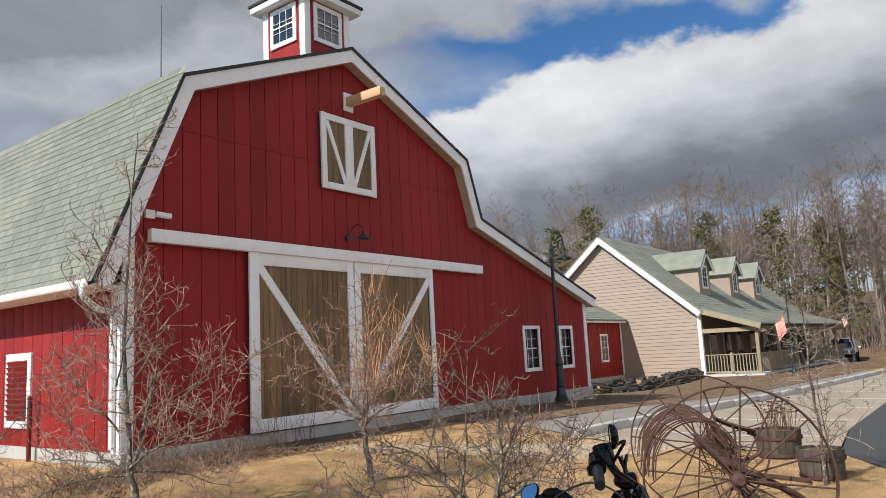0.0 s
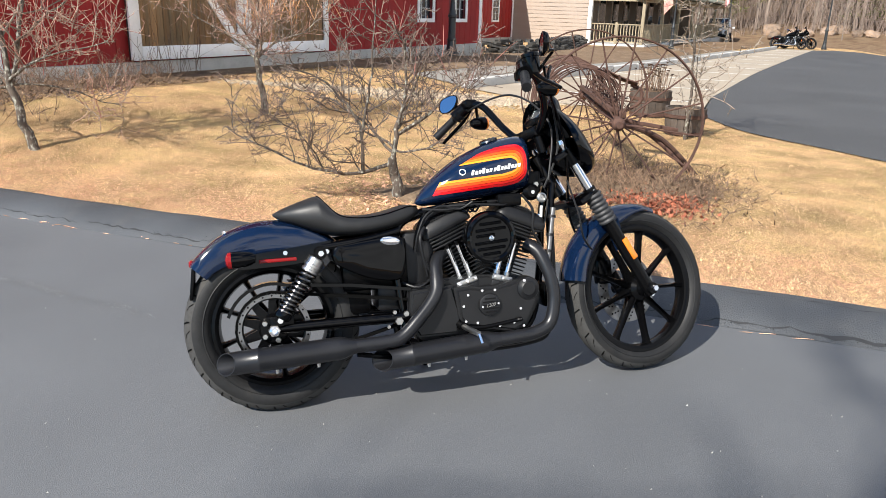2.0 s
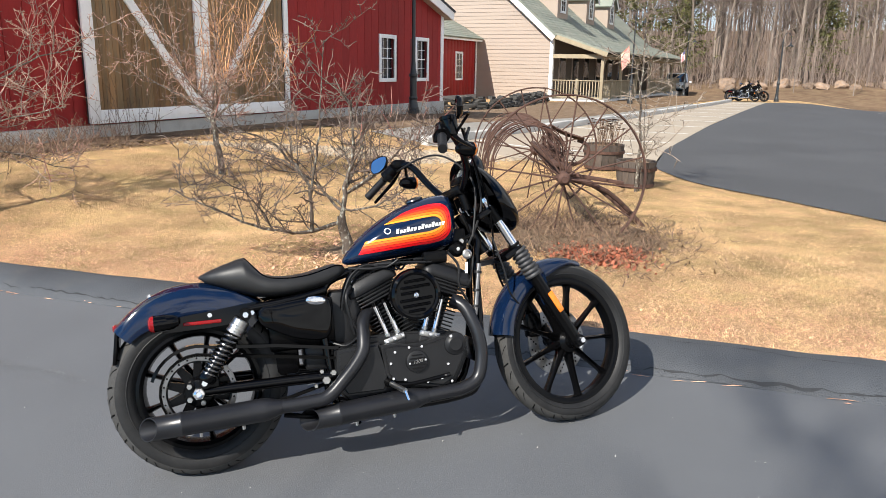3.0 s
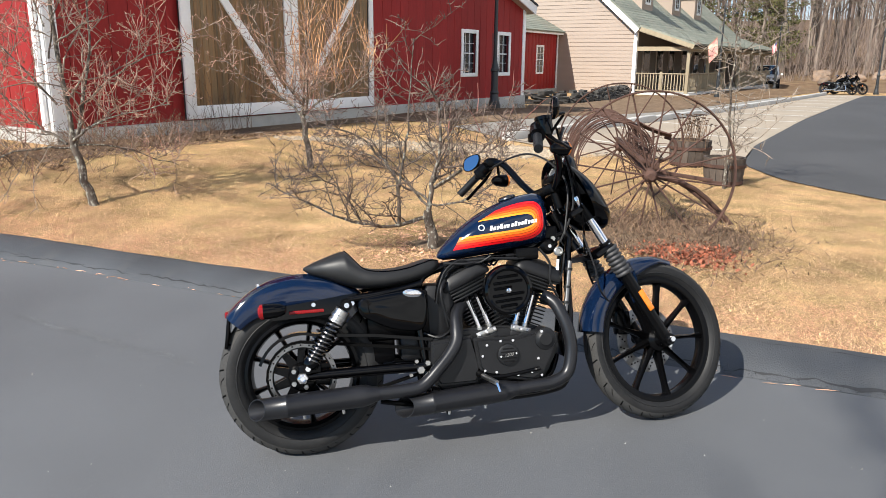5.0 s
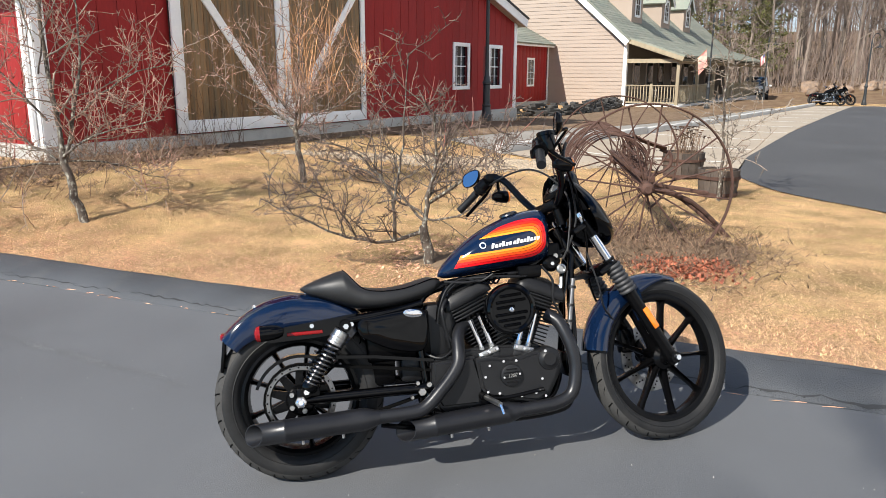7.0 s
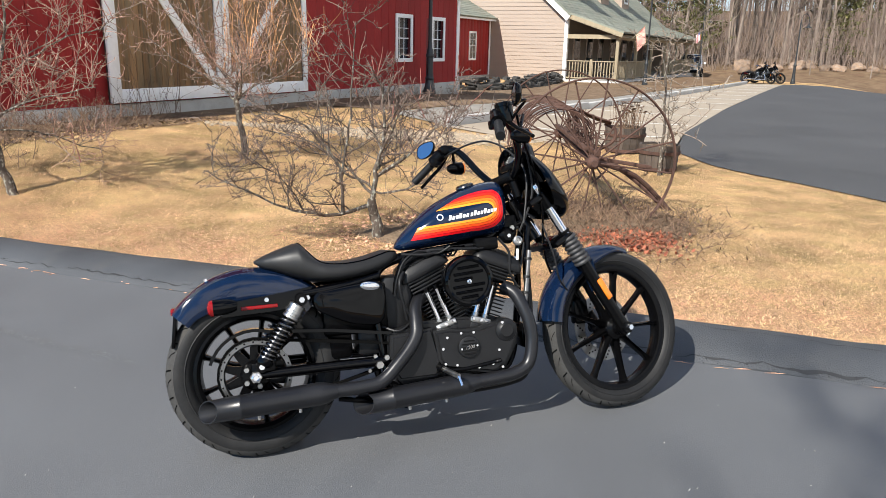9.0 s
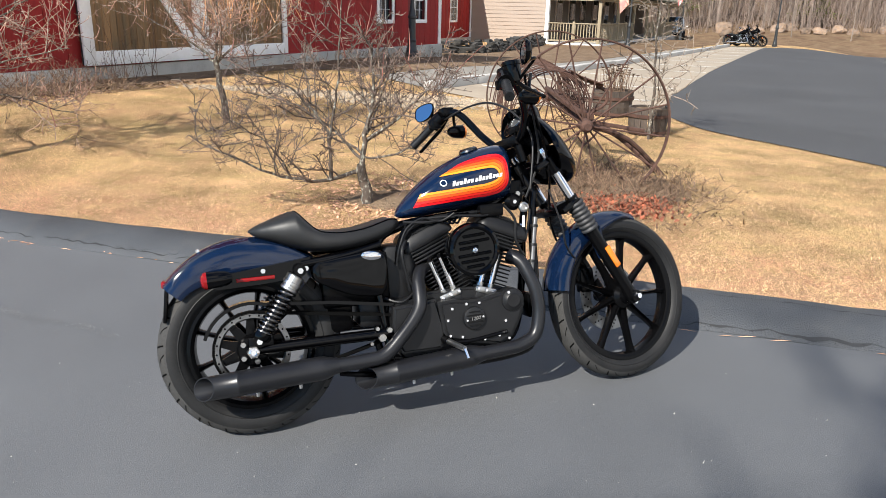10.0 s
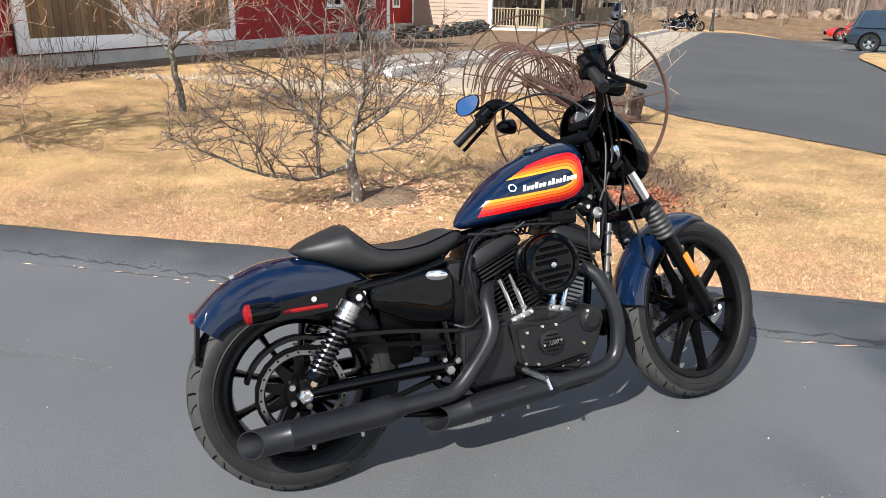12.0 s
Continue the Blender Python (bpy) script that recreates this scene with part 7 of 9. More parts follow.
fruit_tree("young_tree", "slender grey sapling with long thin side twigs beside the rake", (-1.93, 9.5), RIGHT, [
    ([(0, 0, 0), (0.0, 0, 0.6), (-0.03, 0, 1.3), (-0.02, 0, 2.0), (-0.05, 0, 2.9)], 0.026, 0.004),
    ([(0.06, 0.05, 0), (0.08, 0.05, 0.6), (0.06, 0.05, 1.2), (0.10, 0.05, 1.8)], 0.014, 0.003),
], 45, (0.85, 0.30, 0.12), (16, 4, 1), SAPLING, None, up=0.005, fat=1.4)
fruit_tree("young_tree", "thin bare sapling at the edge of the lawn", (-9.0, 3.1), RIGHT, [
    ([(0, 0, 0), (0.0, 0, 0.5), (0.05, 0, 1.1), (0.0, 0, 1.7)], 0.030, 0.008),
    ([(0, 0, 0.4), (0.4, 0, 0.9), (0.8, 0.1, 1.4)], 0.018, 0.005),
    ([(0, 0, 0.5), (-0.3, 0, 1.0), (-0.5, 0.1, 1.6)], 0.018, 0.005),
], 52, (0.55, 0.30, 0.15), (11, 5, 2), TWIG, None, up=0.05)


def thicket(name, label, spots, hgt, material, seed, lean=0.35, n=3):
    """Dense dead twigs and stalks rising from many spots."""
    rng = random.Random(seed)
    lines = []
    for x, y in spots:
        p = Vector((x, y, G(x, y) - 0.02))
        d = Vector((rng.gauss(0, lean), rng.gauss(0, lean), 1))
        ln = hgt * rng.uniform(0.4, 1.15)
        a = wander(rng, p, d, ln, 4, 0.16, 0.0)
        lines.append((a, 0.0045, 0.002))
        for _ in range(n):
            q = a[rng.randrange(1, len(a))]
            lines.append((wander(rng, q, (rng.gauss(0, 0.8), rng.gauss(0, 0.8), 0.6), ln * rng.uniform(0.2, 0.45), 3, 0.2, 0.0), 0.003, 0.0014))
    v, f = tubes(lines, 3)
    tagged(raw(name, v, f, material), label, "shrub", kind="stuff")


rng_n = random.Random(77)


def soil_patch(cx, cy, r, label):
    """An uneven round of dark soil colour lying on the lawn."""
    n = 40
    verts = [(cx, cy, G(cx, cy) + 0.03)]
    for ring_, up in ((0.5, 0.03), (1.0, 0.004)):
        for k in range(n):
            a = 2 * math.pi * k / n
            q = r * ring_ * (1 + 0.28 * noise.noise(Vector((math.cos(a) * 1.7, math.sin(a) * 1.7, cx))) + 0.10 * noise.noise(Vector((math.cos(a) * 6, math.sin(a) * 6, cy))))
            x, y = cx + q * math.cos(a), cy + 0.8 * q * math.sin(a)
            verts.append((x, y, G(x, y) + up))
    faces = [(0, 1 + k, 1 + (k + 1) % n) for k in range(n)] + [(1 + k, 1 + n + k, 1 + n + (k + 1) % n, 1 + (k + 1) % n) for k in range(n)]
    tagged(raw("soil_patch", verts, faces, DIRT), label, "bare soil", kind="structure")


# First patch is added for the shadowed gaps in the brush below the rake.
soil_patch(-1.85, 6.25, 0.95, "dark brown patch for the shadowed gaps under the old rake")
soil_patch(-3.2, 4.95, 0.42, "bare soil round the foot of a fruit tree")
thicket("dead_shrubs", "tangle of dead brown shrub twigs along the barn foot", [(rng_n.uniform(-9.75, -8.9), rng_n.uniform(5.3, 7.7)) for _ in range(260)] + [(rng_n.gauss(-9.4, 0.6), rng_n.gauss(4.6, 0.5)) for _ in range(240)], 0.42, DRY_STALK, 3, 0.8)
thicket("tall_weeds", "thin dry weed stalks before the barn door", [(rng_n.uniform(-9.75, -9.5), rng_n.uniform(7.8, 8.9)) for _ in range(22)], 1.0, DRY_STALK, 5, 0.15, 2)
thicket("dead_shrubs", "dry stalks and brush under the old rake", [(rng_n.gauss(-1.6, 0.40), rng_n.gauss(6.1, 0.40)) for _ in range(420)], 0.20, STRAW_STALK, 9, 1.3)
thicket("dead_shrubs", "dry stalks and brush under the old rake", [(rng_n.gauss(-2.0, 0.4), rng_n.gauss(6.6, 0.4)) for _ in range(300)], 0.24, DRY_STALK, 10, 1.3)
thicket("dead_shrubs", "dry brown perennials along the path edge", [(rng_n.uniform(-9.6, -8.9), rng_n.uniform(13, 20)) for _ in range(160)], 0.30, DRY_STALK, 14, 0.6)


def scatter(name, label, category, count, where, material, seed, size, flat=0.5, width=0.10):
    """Small blades or leaves lying and standing on the land, one mesh."""
    rng = np.random.default_rng(seed)
    verts, faces = [], []
    made = 0
    while made < count:
        x, y = where(rng)
        if x is None:
            continue
        z = G(x, y)
        ln = size * rng.uniform(0.5, 1.3)
        a, el = rng.uniform(0, 2 * math.pi), rng.normal(0.25, 0.35) * (1 - flat) + 0.08
        dx, dy, dz = math.cos(a) * math.cos(el) * ln, math.sin(a) * math.cos(el) * ln, abs(math.sin(el)) * ln
        wx, wy = -math.sin(a) * ln * width, math.cos(a) * ln * width
        b = len(verts)
        zz = z + 0.006
        if width < 0.1:
            verts += [(x - wx, y - wy, zz), (x + wx, y + wy, zz), (x + dx, y + dy, zz + dz)]
            faces.append((b, b + 1, b + 2))
        else:
            verts += [(x - wx, y - wy, zz), (x + wx, y + wy, zz), (x + dx * 0.55 + wx * 0.8, y + dy * 0.55 + wy * 0.8, zz + dz * 0.7), (x + dx * 0.55 - wx * 0.8, y + dy * 0.55 - wy * 0.8, zz + dz * 0.7), (x + dx, y + dy, zz + dz)]
            faces += [(b, b + 1, b + 2, b + 3), (b + 3, b + 2, b + 4)]
        made += 1
    return tagged(raw(name, verts, faces, material), label, category, kind="stuff")


def kerb_y(x):
    return float(np.interp(x, [p[0] for p in KERB_IN], [p[1] for p in KERB_IN]))


def lot_y(x):
    pts = LOT_EDGE[:8][::-1]
    return float(np.interp(x, [p[0] for p in pts], [p[1] for p in pts]))


def on_lawn(rng):
    # denser near the drive
    x = rng.uniform(-9.6, 3.2)
    y0 = kerb_y(x)
    y1 = 11.8 if x < -2.3 else lot_y(x)
    y = y0 + 0.0 + (y1 - y0) * rng.random() ** 1.7
    return (x, y)


def by_kerb(rng):
    x = rng.uniform(-8.5, 3.0)
    return (x, kerb_y(x) + abs(rng.normal(0, 0.62)) - 0.05)


def in_gutter(rng):
    x = rng.uniform(-8.5, 3.0)
    return (x, float(np.interp(x, [p[0] for p in KERB_OUT], [p[1] for p in KERB_OUT])) + rng.normal(0.0, 0.012))


def round_at(cx, cy, s):
    return lambda rng: (rng.normal(cx, s), rng.normal(cy, s))


scatter("grass_blades", "short dead straw-coloured grass", "grass", 400000, on_lawn, STRAW, 1, 0.032, 0.35, 0.044)
scatter("needle_litter", "rust-brown needle and leaf litter along the kerb", "litter", 170000, by_kerb, LITTER, 2, 0.028, 0.80, 0.06)


def in_hollows(rng):
    x, y = on_lawn(rng)
    q = noise.noise(Vector((x * 1.3, y * 0.9, 3.0))) + 0.6 * noise.noise(Vector((x * 4.1, y * 3.2, 9.0)))
    return (x, y) if q + 0.25 * rng.normal() > 0.22 else (None, None)


scatter("thatch", "dark matted old grass in the hollows of the lawn", "grass", 120000, in_hollows, THATCH, 12, 0.032, 0.5, 0.05)
scatter("twig_litter", "small dark twigs and leaf scraps strewn over the lawn", "litter", 9000, on_lawn, DRY_STALK, 13, 0.055, 0.75, 0.03)


def make_gutter_straw():
    """Long straws washed along the foot of the kerb, and pale grit and scuffs on the drive."""
    rng = random.Random(44)
    verts, faces = [], []
    for _ in range(150):
        x = rng.uniform(-8.5, 4.0)
        y = float(np.interp(x, [p[0] for p in KERB_OUT], [p[1] for p in KERB_OUT])) + rng.gauss(-0.010, 0.026)
        a, ln, w = 0.14 + rng.gauss(0, 0.15), rng.uniform(0.02, 0.12), rng.uniform(0.0004, 0.0009)
        dx, dy = math.cos(a) * ln, math.sin(a) * ln
        z = G(x, y) + 0.010
        o = len(verts)
        verts += [(x, y - w, z), (x + dx, y + dy - w, z + 0.003), (x + dx, y + dy + w, z + 0.003), (x, y + w, z), (x + dx / 2, y + dy / 2, z + 0.006)]
        faces += [(o, o + 1, o + 4), (o + 1, o + 2, o + 4), (o + 2, o + 3, o + 4), (o + 3, o, o + 4)]
    tagged(raw("gutter_straw", verts, faces, LITTER), "pale straws caught along the foot of the kerb", "litter", kind="stuff")
    verts, faces = [], []
    for _ in range(520):
        x, y = rng.uniform(-7.5, 3.0), rng.uniform(0.2, 3.2)
        if y > float(np.interp(x, [p[0] for p in KERB_OUT], [p[1] for p in KERB_OUT])) - 0.03:
            continue
        s = rng.uniform(0.002, 0.006) * (1.6 if rng.random() < 0.06 else 1)
        c = Vector((x, y, G(x, y) + 0.005))
        o = len(verts)
        verts += [c + Vector((rng.uniform(-s, s), rng.uniform(-s, s), 0)) for _ in range(3)] + [c + Vector((0, 0, s))]
        faces += [(o, o + 1, o + 3), (o + 1, o + 2, o + 3), (o + 2, o, o + 3)]
    tagged(raw("drive_grit", verts, faces, PALE_GRIT), "pale grit scattered over the drive", "grit", kind="stuff")
    verts, faces = [], []
    for x0, y0, x1, y1, n in ((-4.65, 2.033, -3.70, 2.058, 900), (-3.75, 2.057, -3.05, 2.083, 280), (-5.6, 2.0, -4.6, 2.03, 220), (-3.6, 2.01, -3.0, 1.97, 40), (0.2, 1.9, 1.2, 2.7, 20)):
        for _ in range(n):
            t = rng.random()
            x, y = x0 + (x1 - x0) * t + rng.gauss(0, 0.02), y0 + (y1 - y0) * t + 0.012 * math.sin(9 * t + x0) + rng.gauss(0, 0.016)
            a, ln, w = math.atan2(y1 - y0, x1 - x0) + rng.gauss(0, 0.5), rng.uniform(0.002, 0.014), rng.uniform(0.001, 0.004)
            dx, dy, nx, ny = math.cos(a) * ln, math.sin(a) * ln, -math.sin(a) * w, math.cos(a) * w
            z = G(x, y) + 0.0062
            o = len(verts)
            verts += [(x - dx, y - dy, z), (x - nx, y - ny, z), (x + dx, y + dy, z), (x + nx, y + ny, z)]
            faces += [(o, o + 1, o + 2, o + 3)]
    tagged(raw("scuff_mark", verts, faces, SCUFF), "faint pale scuff streaks on the drive", "scuff", kind="stuff")


make_gutter_straw()
scatter("leaf_litter", "reddish dead leaves before the old rake", "leaves", 2600, round_at(-1.40, 5.62, 0.18), RED_LEAF, 3, 0.044, 0.2, 0.25)
scatter("leaf_litter", "brown dead leaves and stems under the old rake", "leaves", 7000, round_at(-1.75, 6.1, 0.48), DRY_STALK, 4, 0.09, 0.3, 0.06)
scatter("leaf_litter", "brown leaves gathered round a tree foot", "leaves", 1600, round_at(-3.25, 5.0, 0.40), LITTER, 5, 0.05, 0.7, 0.2)
scatter("leaf_litter", "brown leaves along the barn foot", "leaves", 6000, lambda r: (r.uniform(-9.9, -8.6), r.uniform(4.6, 9.0)), DRY_STALK, 6, 0.06, 0.6, 0.2)


def gravel(rng):
    t = rng.random()
    lane = rng.integers(0, 4)
    x0, y0 = -8.6 + 0.95 * lane * 0.9, 8.2 + 0.55 * lane
    return (x0 + (5.2 - 0.5 * lane) * t * 0.55 + rng.normal(0, 0.16) + 0.2, y0 + 3.4 * t + rng.normal(0, 0.10))


def make_gravel():
    rng = np.random.default_rng(8)
    verts, faces = [], []
    for _ in range(4200):
        x, y = gravel(rng)
        s = rng.uniform(0.010, 0.028)
        z = G(x, y) + 0.004
        b = len(verts)
        verts += [(x - s, y - s * 0.6, z), (x + s * 0.8, y - s * 0.8, z), (x + s, y + s * 0.7, z), (x - s * 0.7, y + s, z), (x + s * 0.1, y, z + s * 0.9)]
        faces += [(b, b + 1, b + 4), (b + 1, b + 2, b + 4), (b + 2, b + 3, b + 4), (b + 3, b, b + 4)]
    tagged(raw("gravel", verts, faces, STONES), "bands of pale washed-out gravel in the lawn", "gravel", kind="stuff")


make_gravel()
drape("planting_bed", [(-9.9, 4.9), (-9.9, 12.0), (-9.9, 20.0), (-12.0, 24.5), (-14, 36)], [(-8.95, 4.7), (-9.1, 11.8), (-7.8, 12.6), (-7.5, 16), (-6.9, 24), (-6.3, 31)], DIRT, "bare brown planting bed along the barn", "planting bed", n=6, up=0.014)

drape("planting_bed", [(-12.3, 34.5), (-9.7, 37), (-9.7, 46), (-9.7, 58)], [(-6.4, 30.6), (-5.75, 38), (-4.9, 46), (-4.4, 58)], FOREST_FLOOR, "brown leaf-strewn bed before the porch", "planting bed", n=8, up=0.016)


# far woods
def wood_tree(rng, h):
    lines, twigs = [], []
    tr = wander(rng, (0, 0, 0), (rng.gauss(0, 0.03), rng.gauss(0, 0.03), 1), h, 9, 0.025, 0.03)
    lines.append((tr, 0.011 * h, 0.03))
    out = []
    n = 17
    for k in range(n):
        t = 0.30 + 0.68 * (k + rng.random()) / n
        f = t * 9
        i = min(int(f), 8)
        p = tr[i].lerp(tr[i + 1], f - i)
        a = rng.uniform(0, 2 * math.pi)
        ln = h * (0.34 - 0.21 * t) * rng.uniform(0.7, 1.2)
        br = wander(rng, p, (math.cos(a), math.sin(a), 0.55 + 0.5 * t), ln, 5, 0.14, 0.07)
        lines.append((br, 0.0042 * h * (1.15 - t), 0.012))
        for j in range(9):
            q = br[rng.randrange(1, 6)]
            tw = wander(rng, q, (rng.gauss(0, 0.9), rng.gauss(0, 0.9), 0.55), ln * rng.uniform(0.25, 0.55), 2, 0.2, 0.08)
            twigs.append((tw, 0.017, 0.009))
            for _ in range(4):
                w2 = tw[rng.randrange(1, 3)]
                twigs.append(([w2, w2 + Vector((rng.gauss(0, 0.5), rng.gauss(0, 0.5), rng.uniform(0.0, 0.8))) * (ln * 0.24)], 0.0115, 0.007))
    return lines, twigs


def pine_tree(rng, h):
    tr = wander(rng, (0, 0, 0), (0, 0, 1), h, 6, 0.012, 0.02)
    lines = [(tr, 0.012 * h, 0.03)]
    verts, faces = [], []
    for k in range(46):
        t = 0.12 + 0.88 * k / 45
        a = rng.uniform(0, 2 * math.pi)
        ln = h * (0.27 * (1.04 - t) ** 0.7 + 0.012) * rng.uniform(0.6, 1.15)
        p = Vector((0, 0, h * t))
        br = wander(rng, p, (math.cos(a), math.sin(a), 0.10 + 0.35 * t), ln, 4, 0.10, 0.03)
        lines.append((br, 0.035 * (1.2 - t), 0.012))
        for j in range(30):
            q = br[1 + rng.randrange(4)] + Vector((rng.gauss(0, 0.28), rng.gauss(0, 0.28), rng.gauss(0.08, 0.14)))
            for _ in range(3):
                d1 = Vector((rng.gauss(0, 1), rng.gauss(0, 1), rng.gauss(0.2, 0.6))).normalized() * rng.uniform(0.16, 0.36)
                d2 = Vector((rng.gauss(0, 1), rng.gauss(0, 1), rng.gauss(0, 0.6))).normalized() * 0.07
                b = len(verts)
                verts += [q - d2, q + d2, q + d1]
                faces.append((b, b + 1, b + 2))
    return lines, verts, faces


def make_woods():
    rng = random.Random(99)
    protos, far_parts = [], []
    for k in range(6):
        lines, twigs = wood_tree(rng, (17, 19, 15, 18, 13, 20)[k])
        v1, f1 = tubes(lines, 5)
        v2, f2 = tubes(twigs, 3)
        far_parts.append((tubes([([a[0], a[len(a) // 2], a[-1]], r0, r1) for a, r0, r1 in lines], 3), tubes([(a[:: max(1, len(a) - 1)], r0 * 2.0, r1 * 1.8) for a, r0, r1 in twigs[::6]], 3)))
        me = []
        for nm, v, f, m_ in (("trunk", v1, f1, WOODS_BARK), ("crown", v2, f2, WOODS_TWIG)):
            mm = bpy.data.meshes.new(nm)
            mm.from_pydata(v, [], f); mm.materials.append(m_); mm.update()
            me.append((nm, mm))
        protos.append(me)
    pines = []
    for h in (12.5, 11, 8):
        lines, v, f = pine_tree(rng, h)
        v1, f1 = tubes(lines, 5)
        me = []
        for nm, vv, ff, m_ in (("trunk", v1, f1, WOODS_BARK), ("needles", v, f, NEEDLE)):
            mm = bpy.data.meshes.new(nm)
            mm.from_pydata(vv, [], ff); mm.materials.append(m_); mm.update()
            me.append((nm, mm))
        pines.append(me)

    def plant(proto, name, label, x, y, s, group):
        t = thing(name, label, "tree", pose(x, y, G(x, y) - 0.1, 0, 0, rng.uniform(0, 360)) @ Matrix.Diagonal((s, s, s * rng.uniform(0.92, 1.08), 1)), group)
        for nm, mm in proto:
            ob = new(nm, mm); ob.parent = t
    spots = sorted((66 + 100 * rng.random() ** 1.15, rng.random(), k) for k in range(800))
    deep_v, deep_f = [], []
    for n_, (y, u, k) in enumerate(spots):
        x, s = -0.80 * y + 1.12 * y * u, rng.uniform(0.58, 0.90) + (0.10 if n_ > 120 else 0.0)
        if n_ < 120:
            plant(protos[k % 6], "woodland_tree", "tall bare grey-brown woodland tree", x, y, s, "bare woods")
            continue
        m = Matrix.Translation((x, y, G(x, y) - 0.1)) @ pose(0, 0, 0, 0, 0, rng.uniform(0, 360)) @ Matrix.Scale(s, 4)
        for v, f in far_parts[k % 6]:
            o = len(deep_v)
            deep_v += [m @ p for p in v]
            deep_f += [tuple(i + o for i in q) for q in f]
    tagged(raw("far_woods", deep_v, deep_f, WOODS_TWIG), "dense leafless woods on the rise behind", "woods", kind="stuff")
    for x, y, k, s in ((-35.7, 66, 0, 1.05), (-31.9, 66, 0, 1.08), (-20.5, 66, 0, 0.90), (-14.9, 65.5, 0, 1.0), (-11.9, 68.5, 1, 0.98), (-10.2, 67.5, 1, 0.86), (0.1, 68.5, 2, 0.90), (-1.5, 84, 1, 0.9), (7.0, 80, 2, 1.1), (14, 86, 1, 0.95), (20, 84, 2, 1.2), (-24, 82, 1, 0.9), (4, 92, 0, 1.15), (11, 95, 0, 1.1), (17, 92, 1, 1.3), (24, 92, 0, 1.1), (29, 96, 1, 1.2)):
        plant(pines[k], "pine_tree", "dark green pine at the edge of the woods", x, y, s, "pines")
    # undergrowth along the edge of the woods
    lines = []
    for _ in range(12000):
        y = 64.5 + 75 * rng.random() ** 1.5
        x = -0.78 * y + 1.1 * y * rng.random()
        p = Vector((x, y, G(x, y)))
        a = wander(rng, p, (rng.gauss(0, 0.2), rng.gauss(0, 0.2), 1), rng.uniform(0.8, 5.0), 2, 0.12, 0.0)
        lines.append((a, 0.015, 0.007))
        lines.append((wander(rng, a[1], (rng.gauss(0, 0.6), rng.gauss(0, 0.6), 1), 1.3, 2, 0.15, 0.0), 0.010, 0.006))
    v, f = tubes(lines, 3)
    tagged(raw("undergrowth", v, f, WOODS_TWIG), "brown leafless brush at the edge of the woods", "brush", kind="stuff")
    # small trees in the far beds
    for x, y in ((-1.5, 57.5), (2.2, 58.5), (6.5, 60)):
        plant(protos[4], "young_tree", "small bare tree in the far planting strip", x, y, 0.30, "far saplings")
    # trees behind the drive, whose crowns shade parts of it
    for x, y, s in ((-2.4, -12.8, 0.88), (-13.5, -11.5, 0.75), (9, -13, 0.8)):
        plant(protos[2], "roadside_tree", "bare roadside tree behind the drive", x, y, s, "roadside trees")


make_woods()

